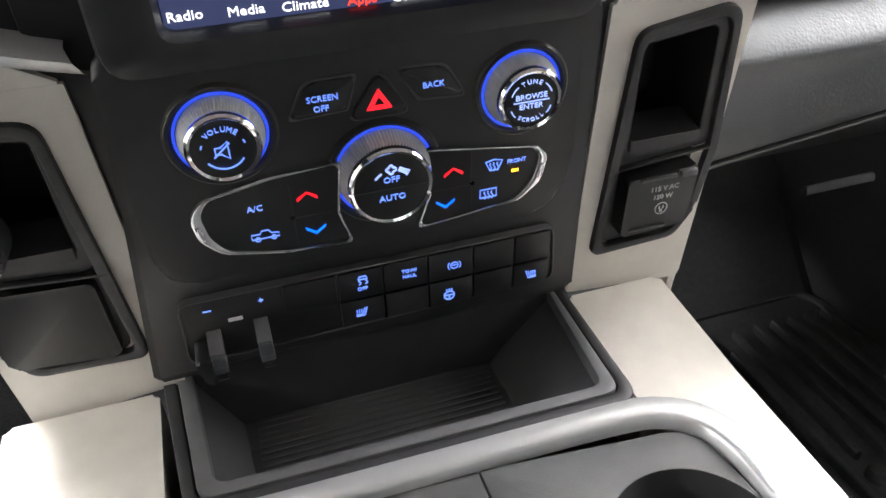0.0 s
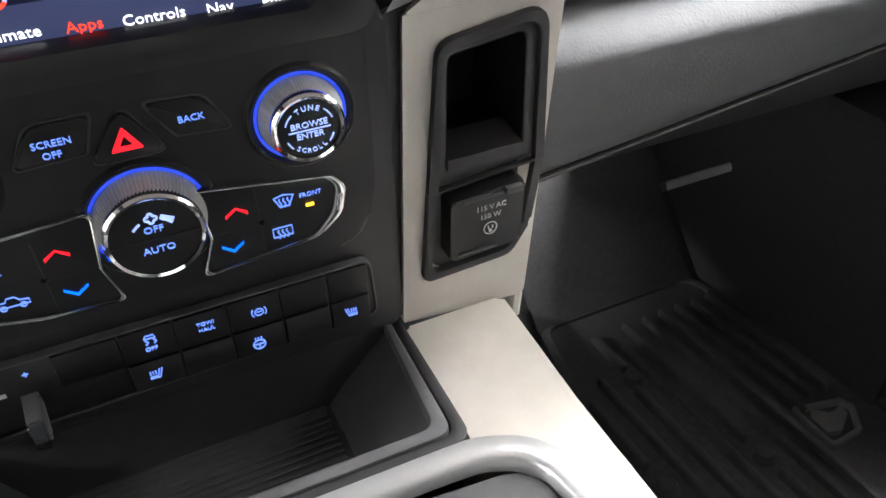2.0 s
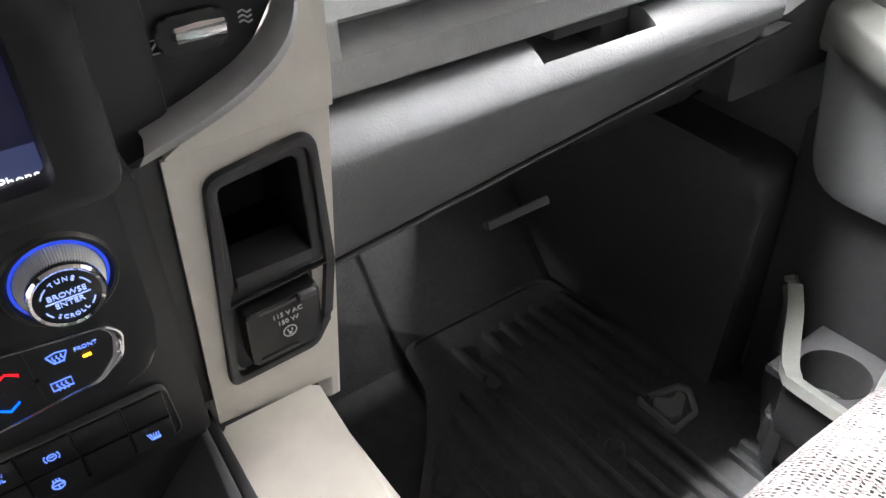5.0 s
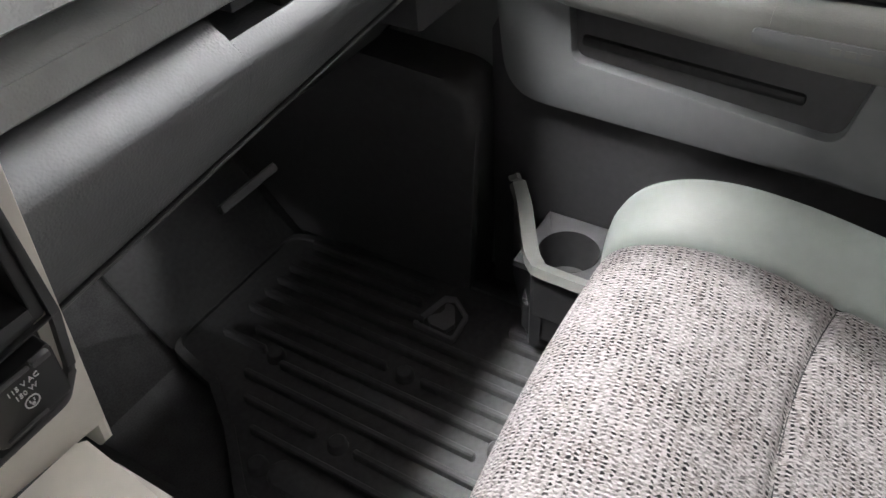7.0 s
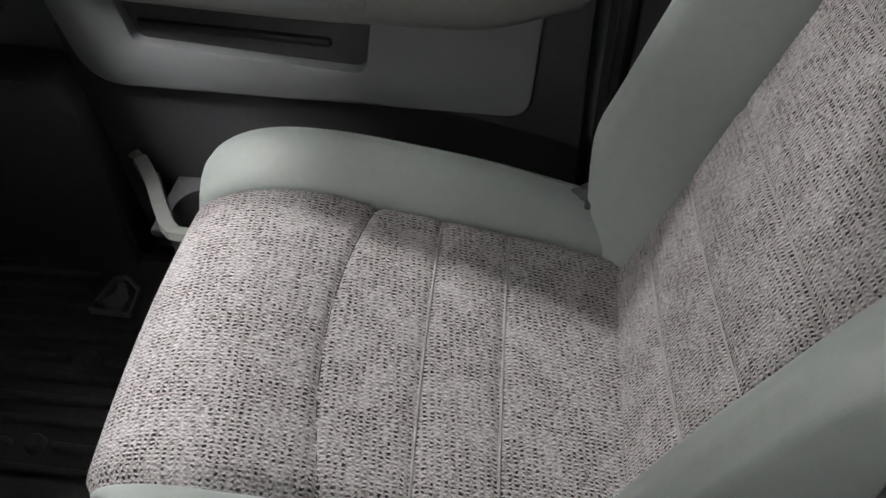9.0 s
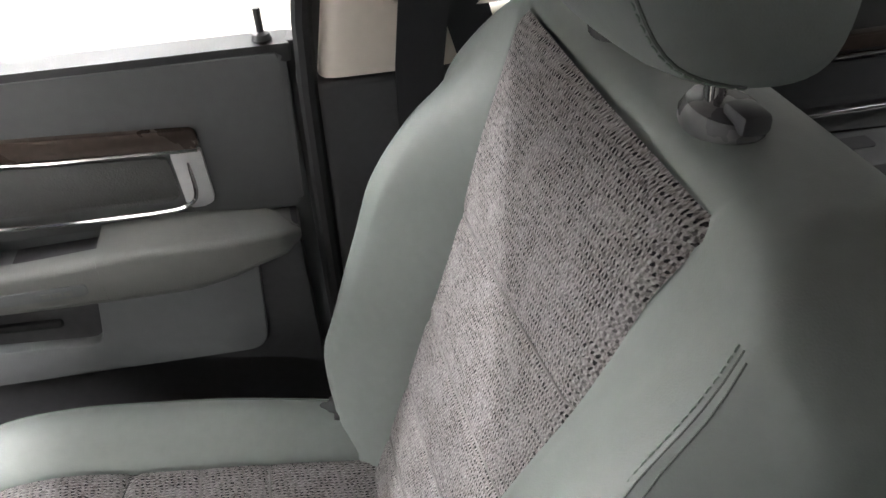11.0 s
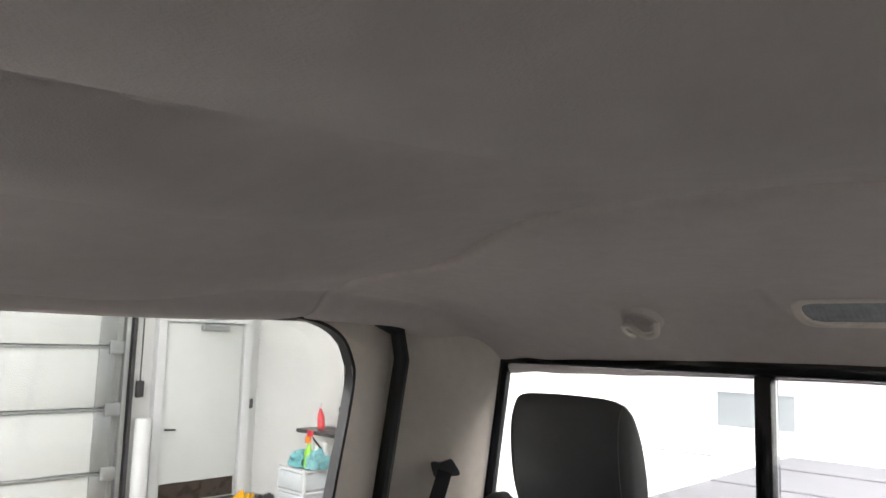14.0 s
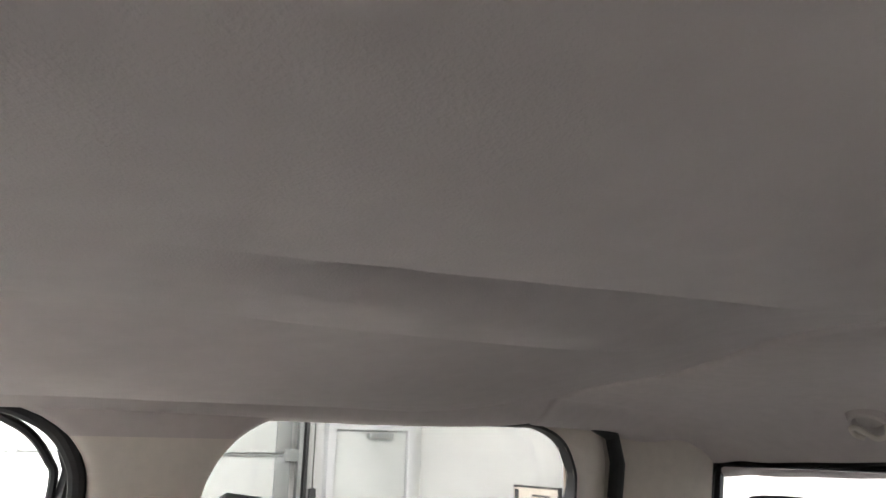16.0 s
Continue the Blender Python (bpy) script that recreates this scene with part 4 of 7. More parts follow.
for sg in (1, -1):
    b = cush.strip("cushion_bolster", [sg * q for q in bs], steps(vF + (0.03 if sg > 0 else 0.095), vE, 90), bol_h, M_VINYL, seat, "smooth sage vinyl side bolster", wide=bol_w)
    # row of stitches along the bolster's front edge
    pts = [cush.point(bol_w(v)(sg * 0.246), v, bol_h(0.246, v) + 0.0015) for v in steps(vF, vE - 0.05, 60)]
    stitch = part("seam", tube(pts, 0.0013, 6), M_STITCH, b)
    if sg < 0:
        # the inner bolster's nose stays short
        for ob in (b, stitch):
            for v in ob.data.vertices:
                if v.co.y > 0.085:
                    v.co.y -= 0.62 * (v.co.y - 0.085) * smooth01(0.166, 0.205, abs(v.co.x - SX))
    part("side_skirt", box(SX + sg * 0.235 - 0.012, SX + sg * 0.235 + 0.012, -0.32, 0.10, 0.16, 0.33, 0.01), M_VINYLD, seat)
for y0 in (-0.108, -0.176):
    pts = [cush.point(s, cush_line(s, y0), cush_ins(s, cush_line(s, y0)) + 0.0008) for s in steps(-INS + 0.004, INS - 0.004, 30)]
    part("welt", tube(pts, 0.0014, 6), M_PIPE, part_ins)
pts = [cush.point(s, cush_line(s, -0.018), cush_ins(s, cush_line(s, -0.018)) + 0.0004) for s in steps(-INS + 0.004, INS - 0.004, 40)]
# black line laid in the groove for the seam's shade
part("cross_seam", tube(pts, 0.0007, 6), M_BELT, part_ins, "sunken cross seam, its shade drawn as a dark line")
part("front_panel", prism(rounded([(-0.255, 0.16), (0.255, 0.16), (0.25, 0.235), (-0.25, 0.235)], 0.02), "y", 0.04, 0.125, 0.01), M_VINYLD, seat, m=Matrix.Translation((SX, 0, 0)))

# backrest
back = Sheet(SX, [(-0.262, 0.235), (-0.290, 0.29), (-0.318, 0.36), (-0.352, 0.45), (-0.390, 0.56), (-0.425, 0.67), (-0.455, 0.77), (-0.471, 0.820), (-0.484, 0.838), (-0.512, 0.846), (-0.550, 0.836), (-0.576, 0.80), (-0.585, 0.70), (-0.57, 0.50), (-0.54, 0.28)], 10)
wB = back.find(lambda p: p.z > 0.262)
wT = back.find(lambda p: p.z > 0.828)
wU = back.find(lambda p: p.y < -0.52)
wEnd = back.L[-1]


def bline(s, z0):
    return back.find(lambda p: p.z > z0) - 0.10 * s


PLE = [(0.362, 0.003, 0.006), (0.440, 0.003, 0.006), (0.525, 0.003, 0.006), (0.640, 0.003, 0.007)]
BI = 0.158


def back_ins(s, v):
    h = 0.004 * math.cos(min(1, abs(s) / BI) * math_pi / 2) - 0.008 * smooth01(BI - 0.012, BI, abs(s)) - 0.004 * smooth01(wT - 0.012, wT, v)
    for z0, d, w in PLE:
        h -= d * math.exp(-((v - bline(s, z0)) / w) ** 2)
    h += 0.006 * smooth01(bline(0, 0.60), bline(0, 0.72), v)
    return h


# sides of the cloth panel: half widths at heights
LEFT = [(0.20, -0.115), (0.36, -0.108), (0.48, -0.099), (0.58, -0.104), (0.67, -0.111), (0.77, -0.125), (0.85, -0.152)]
RIGHT = [(0.20, 0.143), (0.36, 0.160), (0.50, 0.176), (0.65, 0.181), (0.85, 0.177)]


def edge_at(side, z):
    for (z0, a), (z1, b) in zip(side, side[1:]):
        if z <= z1:
            return a + (b - a) * (z - z0) / (z1 - z0)
    return side[-1][1]


def ins_w(v):
    z = back.at(v)[0].z
    a, b = edge_at(LEFT, z), edge_at(RIGHT, z)
    return lambda s: a + (s + BI) / (2 * BI) * (b - a)


vS = bline(0, 0.655)
bi = back.strip("backrest_insert", steps(-BI, BI, 48), steps(wB, vS, 100), back_ins, M_TWEED, seat, "grey tweed cloth backrest centre", wide=ins_w)
back.strip("upper_insert", steps(-BI, BI, 48), steps(vS - 0.0005, wT, 40), back_ins, M_TWEED, seat, "grey tweed cloth at the shoulders", wide=ins_w)
for z0 in (0.362, 0.440, 0.525, 0.640):
    pts = [back.point(ins_w(bline(s, z0))(s), bline(s, z0), back_ins(s, bline(s, z0)) + 0.0008) for s in steps(-BI + 0.004, BI - 0.004, 30)]
    part("welt", tube(pts, 0.0012, 6), M_PIPE, bi)

BB = [(0.0, -0.010), (0.03, -0.001), (0.10, 0.014), (0.25, 0.044), (0.42, 0.070), (0.58, 0.082), (0.72, 0.076), (0.85, 0.052), (0.95, 0.012), (1.0, -0.035), (1.0, -0.085), (0.97, -0.125)]


def front_y(z):
    """Depth of the backrest's front face at height z."""
    P = [(-0.262, 0.235), (-0.290, 0.29), (-0.318, 0.36), (-0.352, 0.45), (-0.390, 0.56), (-0.425, 0.67), (-0.455, 0.77), (-0.478, 0.85)]
    for (y0, z0), (y1, z1) in zip(P, P[1:]):
        if z <= z1:
            return y0 + (y1 - y0) * (z - z0) / (z1 - z0)
    return P[-1][0]


def bolster_amp(z):
    return (0.35 + 0.65 * smooth01(0.26, 0.42, z)) * (1 - 0.92 * smooth01(0.60, 0.82, z))


def bolster_at(s, z):
    """Height of the padding over the front face at s from the middle."""
    a = abs(s)
    i0 = abs(edge_at(LEFT if s < 0 else RIGHT, z)) - 0.003
    f = (a - i0) / (0.283 - i0)
    if s < 0:
        f *= 1.25 - 0.20 * smooth01(0.70, 0.82, z)
    turn = 1.1 * max(0.0, a - 0.2255 + 0.095 * (z - 0.64)) * smooth01(0.40, 0.60, z) if s < 0 else 0.0
    if f > 1:
        return -0.035 - 0.22 * (f - 1) - turn
    if f < 0:
        return -0.024 * (1 - smooth01(0.795, 0.826, z))
    for (f0, h0), (f1, h1) in zip(BB[:10], BB[1:10]):
        if f <= f1 + 1e-6:
            h = h0 + (h1 - h0) * (f - f0) / (f1 - f0)
            break
    else:
        h = BB[9][1]
    if f < 0.5:
        h = h if h > 0 else h * (1 - smooth01(0.80, 0.835, z))
    return (h * bolster_amp(z) if h > 0 else h) - turn


def body_section(s):
    a = abs(s)
    zt = 0.845 - 0.125 * (max(0.0, a - 0.165) / 0.115) ** 2.3
    e = smooth01(0.262, 0.283, a)
    pts = []
    for k in range(40):
        z = 0.24 + (zt - 0.028 - 0.24) * k / 39
        h = bolster_at(s, z)
        pts.append((front_y(z) + 0.95 * h, z + 0.3 * h * (1 - smooth01(zt - 0.09, zt - 0.03, z))))
    yf, yb = pts[-1][0], -0.578 + 0.030 * e
    for k in range(1, 12):
        t = math_pi * k / 12
        pts.append(((yf + yb) / 2 + (yf - yb) / 2 * math.copysign(abs(math.cos(t)) ** 0.75, math.cos(t)), zt - 0.028 + 0.028 * math.sin(t) ** 0.8))
    for k in range(14):
        z = zt - 0.028 - (zt - 0.028 - 0.24) * k / 13
        pts.append((-0.578 - 0.007 * smooth01(0.82, 0.70, z) + 0.045 * smooth01(0.62, 0.26, z) + 0.030 * e, z))
    return pts


half = steps(0.0, 0.085, 5) + steps(0.090, 0.270, 44) + [0.274, 0.278, 0.281, 0.283]
bm = bmesh.new()
loops = [[bm.verts.new((SX + s, y, z)) for y, z in body_section(s)] for s in [-q for q in half[:0:-1]] + half]
n = len(loops[0])
for a, b in zip(loops, loops[1:]):
    for k in range(n):
        bm.faces.new((a[k], a[(k + 1) % n], b[(k + 1) % n], b[k]))
bm.faces.new(loops[0][::-1])
bm.faces.new(loops[-1])
body = part("backrest_body", bm, M_VINYL, seat, "sage vinyl bolsters, shoulders and back", sharp=60)
for off, thin in ((0.0, 0.0006), (-0.0045, 0.0006)):
    pts = []
    for k in range(18, 40):
        y, z = body_section(-0.22)[k]
        q = 0.2255 - 0.095 * (z - 0.64) - 0.16 * max(0.0, z - 0.70) ** 1.5
        y, z = body_section(-q + off)[k]
        pts.append((SX - q + off, y + 0.0001, z + 0.0001))
    part("seam", tube(pts, thin, 6), M_SEAM, body, "pressed seam")
    if off == 0.0:
        stitches("stitching", [(x + 0.004, y, z) for x, y, z in pts], body, M_STITCH, "sage thread", up=(-0.3, 0.9, 0.2))
for sg in (1, -1):
    part("hinge_cover", prism(rounded([(-0.36, 0.20), (-0.22, 0.22), (-0.245, 0.315), (-0.30, 0.36), (-0.37, 0.33)], 0.025), "x", *sorted((SX + sg * 0.215, SX + sg * 0.255)), 0.008), M_BLACK, seat)


def headrest(owner, cx, dy, dz, wide, cloth, label, deep=1.0):
    prof = [(-0.428, 1.083), (-0.408, 1.066), (-0.400, 1.035), (-0.404, 0.990), (-0.418, 0.945), (-0.440, 0.908), (-0.468, 0.891), (-0.505, 0.884), (-0.530, 0.892), (-0.538, 0.918), (-0.530, 0.958), (-0.508, 1.008), (-0.478, 1.052), (-0.450, 1.077)]
    cy, cz = -0.468, 0.985
    loop = spline([(0, y, z) for y, z in prof] + [(0, *prof[0])], 4)[:-1]
    hw = wide / 2
    secs = [(-hw, 0.50), (-hw + 0.002, 0.68), (-hw + 0.006, 0.82), (-hw + 0.013, 0.915), (-hw + 0.024, 0.97), (-hw + 0.042, 1.0)]
    secs += [(-hw + 0.042 + (wide - 0.084) * k / 8, 1.0 + 0.02 * math.sin(math_pi * k / 8)) for k in range(1, 8)]
    secs += [(-a, b) for a, b in secs[5::-1]]
    bm = bmesh.new()
    loops = []
    for sx, sc in secs:
        bow = 0.012 * (1 - (sx / hw) ** 2)
        loops.append([bm.verts.new((cx + sx, dy + cy + (p.y - cy) * sc * deep + bow, dz + cz + (p.z - cz) * sc)) for p in loop])
    n = len(loop)
    for a, b in zip(loops, loops[1:]):
        for k in range(n):
            bm.faces.new((a[k], a[(k + 1) % n], b[(k + 1) % n], b[k]))
    bm.faces.new(loops[0][::-1])
    bm.faces.new(loops[-1])
    hr = part("headrest", bm, cloth, owner, label, sharp=70)
    for sg in (-1, 1):
        sx = sg * (hw - 0.013)
        bow = 0.012 * (1 - (sx / hw) ** 2)
        pts = [(cx + sx, dy + cy + (p.y - cy) * 0.917 * deep + bow, dz + cz + (p.z - cz) * 0.917) for p in loop]
        front = range(-2, 27)
        part("seam", tube([pts[k] for k in front], 0.0009, 6), M_SEAM, hr, "dark pressed seam")
        if cloth is M_VINYL:
            wide_pts = [(cx + sx - sg * 0.0035, dy + cy + (p.y - cy) * 0.940 * deep + bow, dz + cz + (p.z - cz) * 0.940) for p in loop]
            stitches("stitching", [wide_pts[k] for k in front], hr, M_STITCH, "grey thread", up=(sg * 0.8, 0, 0.2))
    return hr


hr = headrest(seat, SX - 0.012, -0.002, -0.003, 0.255, M_VINYL, "sage vinyl headrest tilted forward")
for px in (SX - 0.072, SX + 0.072):
    part("post", tube([(px, -0.508, 0.82), (px, -0.500, 0.90)], 0.0062, 12), M_CHROME, hr)
    part("post_collar", lathe([(0.024, 0), (0.0245, 0.006), (0.021, 0.013), (0.010, 0.015)], 24), M_COLLAR, hr, m=Matrix.Translation((px, -0.511, 0.840)) @ Matrix.Diagonal((1.25, 0.9, 1, 1)))
    part("collar_button", box(-0.012, 0.012, -0.009, 0.009, 0, 0.013, 0.004), M_GREYTRAY, hr, m=Matrix.Translation((px - 0.020, -0.513, 0.848)))

# rear bench: an outer seat and a middle section, shade put into their colours
RX = 0.415
rear = thing("bench_seat", (RX, -1.1, 0.0), "rear bench seat in vinyl and tweed, darkened for its shade", "car seat")
rb = Sheet(RX, [(-1.135, 0.36), (-1.152, 0.42), (-1.170, 0.50), (-1.192, 0.60), (-1.214, 0.70), (-1.237, 0.79), (-1.256, 0.845), (-1.285, 0.875), (-1.32, 0.885), (-1.37, 0.875), (-1.39, 0.84), (-1.39, 0.6)], 10)
r0, r1 = rb.find(lambda p: p.z > 0.38), rb.find(lambda p: p.z > 0.862)
rU = rb.find(lambda p: p.y < -1.335)
RI = 0.132


def rear_ins(s, v):
    h = 0.004 - 0.010 * smooth01(RI - 0.014, RI, abs(s)) - 0.008 * smooth01(r1 - 0.012, r1, v)
    return h - 0.006 * math.exp(-((v - rb.find(lambda p: p.z > 0.66) + 0.9 * s * s) / 0.008) ** 2)


rb.strip("backrest_insert", steps(-RI, RI, 24), steps(r0, r1, 60), rear_ins, M_TWEEDSHADE, rear, "tweed cloth backrest centre, darkened for its shade")
for sg, wid in ((1, 0.335), (-1, 0.195)):
    rows = []
    for v in steps(r0, rU, 50):
        z = rb.at(v)[0].z if v < rU else 0.9
        o = wid - (0.125 if sg > 0 else 0.01) * smooth01(0.50, 0.84, z) - (0.05 if sg > 0 else 0.012) * smooth01(0.83, 0.885, z)
        row = []
        for k in steps(0, 1, 18):
            h = -0.008 * (1 - smooth01(0, 0.06, k)) + 0.020 * math.sin(min(1, k * 1.3) * math_pi / 2) * (1 - 0.5 * smooth01(0.6, 0.85, z)) - 0.07 * smooth01(0.78, 1.0, k) ** 1.5
            row.append(rb.point(sg * (RI - 0.002 + (o - RI) * (k if k < 0.9 else 0.9 + (k - 0.9) * 0.6)), v, h))
        rows.append(row)
    part("backrest_bolster", grid_mesh(rows), M_VINYLSHADE, rear, "vinyl bolster, darkened for its shade", sharp=60)
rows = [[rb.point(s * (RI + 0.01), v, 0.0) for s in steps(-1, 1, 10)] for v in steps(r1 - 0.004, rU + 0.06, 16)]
part("yoke", grid_mesh(rows), M_VINYLSHADE, rear)
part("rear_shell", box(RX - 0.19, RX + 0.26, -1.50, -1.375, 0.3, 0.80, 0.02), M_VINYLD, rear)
part("cushion", box(0.12, 0.82, -1.10, -0.74, 0.18, 0.40, 0.05, 4), M_VINYLSHADE, rear)
part("cushion_insert", box(0.26, 0.58, -1.09, -0.76, 0.38, 0.408, 0.012), M_VINYLD, rear)
headrest(rear, 0.420, -0.86, -0.022, 0.212, M_VINYLD, "rear seat headrest, darkened for its shade", deep=0.6)
part("middle_backrest", prism([(-1.15, 0.38), (-1.24, 0.80), (-1.28, 0.835), (-1.40, 0.835), (-1.40, 0.38)], "x", -0.215, 0.212, 0.02, 3), M_VINYLSHADE, rear)
part("middle_cushion", box(-0.21, 0.115, -1.10, -0.74, 0.18, 0.40, 0.05, 4), M_VINYLD, rear)
lb = part("belt_guide", box(0.145, 0.275, -1.42, -1.33, 0.80, 0.862, 0.02, 3), M_BLACK, rear, "black shoulder belt guide")
part("belt_slot", box(0.165, 0.255, -1.352, -1.332, 0.858, 0.868, 0.004), M_DEEP, lb)
part("shoulder_belt", tube([(0.21, -1.345, 0.866), (0.215, -1.300, 0.858), (0.225, -1.258, 0.83), (0.25, -1.22, 0.76), (0.28, -1.16, 0.62), (0.30, -1.10, 0.47)], 0, flat=(0.024, 0.0012, (0.1, 1, 0.5))), M_BELT, rear)

# ---------- centre stack ----------
PM = Matrix(((1, 0, 0, 0), (0, -0.0946, -0.9955, 0.3030), (0, 0.9955, -0.0946, 0.59), (0, 0, 0, 1)))


def at(u, w, o=0.0):
    return PM @ Matrix.Translation((u, w, o))


stack = thing("centre_stack", (0.003, 0.32, 0.50), "black centre stack with lit controls and knobs", "dashboard")
part("backing", box(-0.128, 0.134, -0.088, 0.30, -0.10, -0.020, 0.004), M_STACK, stack, m=PM)
face = rounded([(-0.122, -0.084), (0.1095, -0.084), (0.1095, 0.0905), (-0.1025, 0.0905)], [0.004, 0.004, 0.01, 0.01])
part("face_panel", prism(face, "z", -0.030, 0.0, 0.003), M_STACK, stack, m=PM)
lip = rounded([(-0.103, -0.0225), (0.0925, -0.0225), (0.099, 0.012), (0.099, 0.092), (-0.104, 0.092), (-0.104, 0.012)], [0.02, 0.02, 0.02, 0.01, 0.01, 0.02])
part("control_shield", prism(lip, "z", -0.002, 0.0045, 0.0035, 3), M_STACK, stack, m=PM)
scr_out = rounded(rect(-0.100, 0.106, 0.079, 0.245), 0.014)
scr_in = rounded(rect(-0.0745, 0.0805, 0.0945, 0.225), 0.005)
part("screen_surround", ring(scr_out, scr_in, "z", -0.012, 0.0075, r=0.006), M_STACK, stack, m=PM)
scr = part("screen", box(-0.0755, 0.0815, 0.093, 0.226, -0.010, -0.004), M_SCREEN, stack, "lit touch screen with a menu row", m=PM)
part("menu_strip", box(-0.074, 0.080, 0.0945, 0.1072, -0.0045, -0.0036), glow("menu_blue", (0.02, 0.025, 0.06), 1.0), scr, m=PM)
for k, wd in enumerate(("Radio", "Media", "Climate", "Apps", "Controls", "Nav", "Phone")):
    text("menu_word", wd, 0.0053, M_REDUI if wd == "Apps" else M_WHITEUI, scr, at(-0.0660 + 0.0228 * k, 0.0994 - 0.0008 * k, -0.0032), wide=1.12)
text("menu_word", "107.5", 0.0052, M_WHITEUI, scr, at(-0.0655, 0.1085, -0.0032), wide=1.15)
part("menu_icon", strokes([arc(-0.0435, 0.1095, 0.0018, 0, 360, 12), [(-0.0435, 0.1078), (-0.0435, 0.1060)]], 0.0010), M_WHITEUI, scr, m=at(0, 0, -0.0036))
part("menu_icon", strokes([arc(-0.0215, 0.1105, 0.0035, 150, 330, 12)], 0.0013), M_REDUI, scr, m=at(0, 0, -0.0036))
part("menu_icon", strokes([arc(-0.0215, 0.1105, 0.0035, -30, 80, 8)], 0.0013), M_PALE, scr, m=at(0, 0, -0.0036))


def knob(u, w, r, cap, height, label):
    k = part("knob_socket", lathe([(r + 0.0046, 0.0), (r + 0.0042, 0.0018), (r + 0.0030, 0.0032), (r + 0.0016, 0.0030), (r + 0.0006, 0.0014), (r + 0.0004, 0.0)], 64, close=False), M_STACK, stack, label, m=at(u, w, 0.003))
    part("light_ring", lathe([(r + 0.0004, 0.0), (r + 0.0002, 0.0018), (r - 0.0010, 0.0021), (r - 0.0014, 0.0)], 64, close=False), M_BLUE, k, "glowing blue light ring", m=at(u, w, 0.003))
    bm = bmesh.new()
    n = 168
    prof = [(r - 0.0012, 0.0), (r - 0.0016, 0.004), (r - 0.0034, height - 0.0035), (cap + 0.0014, height - 0.0008)]
    loops = [[bm.verts.new(((rr - (0.0004 if i % 2 and 0 < j < 3 else 0)) * math.cos(2 * math_pi * i / n), (rr - (0.0004 if i % 2 and 0 < j < 3 else 0)) * math.sin(2 * math_pi * i / n), h)) for i in range(n)] for j, (rr, h) in enumerate(prof)]
    for a, b in zip(loops, loops[1:]):
        for i in range(n):
            bm.faces.new((a[i], a[(i + 1) % n], b[(i + 1) % n], b[i]))
    bm.faces.new(loops[-1])
    part("knob_grip", bm, M_KNOB, k, "knurled grey grip", m=at(u, w, 0.003), sharp=20)
    part("chrome_rim", lathe([(cap + 0.0016, height - 0.003), (cap + 0.0016, height + 0.0005), (cap + 0.0006, height + 0.0018), (cap - 0.0006, height + 0.0012), (cap - 0.0008, height - 0.001)], 56, close=False), M_CHROME, k, "chrome rim", m=at(u, w, 0.003))
    part("cap", lathe([(cap - 0.0006, height - 0.002), (cap - 0.0007, height + 0.0004), (cap - 0.003, height + 0.0011), (0.001, height + 0.0013)], 48), M_BUTTON, k, "black cap", m=at(u, w, 0.003))
    return k, height + 0.0046


def arc_text(body, u, w, o, r, mid, step, size, material, parent, flip=False):
    for i, ch in enumerate(body):
        a = mid + (i - (len(body) - 1) / 2) * (step if flip else -step)
        m = at(u, w, o) @ Matrix.Rotation(radians(a), 4, "Z") @ Matrix.Translation((r, 0, 0)) @ Matrix.Rotation(radians(90 if flip else -90), 4, "Z")
        text("letter", ch, size, material, parent, m)


VU, VW = -0.0625, 0.0518
kv, o = knob(VU, VW, 0.0192, 0.0137, 0.0122, "volume knob")
arc_text("VOLUME", VU, VW, o, 0.0090, 90, 15.5, 0.0032, M_ICON, kv)
part("speaker_icon", strokes([[(-0.0034, -0.0018), (-0.0034, 0.0012), (-0.0012, 0.0012), (0.0018, 0.0036), (0.0018, -0.0042), (-0.0012, -0.0018), (-0.0034, -0.0018)], [(-0.0042, -0.0030), (0.0026, 0.0028)]], 0.0006), M_ICON, kv, m=at(VU, VW, o))
part("level_arc", strokes([arc(0, 0, 0.0086, 215, 325, 16), arc(0, 0, 0.0088, 158, 168, 3), arc(0, 0, 0.0088, 12, 22, 3)], 0.0006), M_ICON, kv, m=at(VU, VW, o))
TU, TW = 0.0697, 0.0502
kt, o = knob(TU, TW, 0.0188, 0.0134, 0.0122, "tuning knob")
arc_text("TUNE", TU, TW, o, 0.0092, 90, 17, 0.0030, M_PALE, kt)
arc_text("SCROLL", TU, TW, o, 0.0092, 270, 14, 0.0028, M_PALE, kt, True)
text("word", "BROWSE", 0.0036, M_PALE, kt, at(TU, TW + 0.0022, o), wide=1.05)
text("word", "ENTER", 0.0036, M_PALE, kt, at(TU, TW - 0.0024, o), wide=1.05)
part("divider", strokes([[(-0.0085, 0.0), (0.0085, 0.0)], arc(0, 0, 0.0100, 130, 160, 5), arc(0, 0, 0.0100, 20, 50, 5), arc(0, 0, 0.0100, 200, 222, 4), arc(0, 0, 0.0100, 318, 340, 4)], 0.0005), M_PALE, kt, m=at(TU, TW, o))
FU, FW = 0.0042, 0.0202
kf, o = knob(FU, FW, 0.0232, 0.0178, 0.0142, "fan knob")
text("word", "OFF", 0.0041, M_ICON, kf, at(FU, FW + 0.0042, o), wide=1.05)
text("word", "AUTO", 0.0042, M_ICON, kf, at(FU, FW - 0.0052, o), wide=1.05)
part("cap_split", strokes([[(-0.0168, -0.0004), (0.0168, -0.0004)]], 0.0005), M_DEEP, kf, m=at(FU, FW, o - 0.0002))
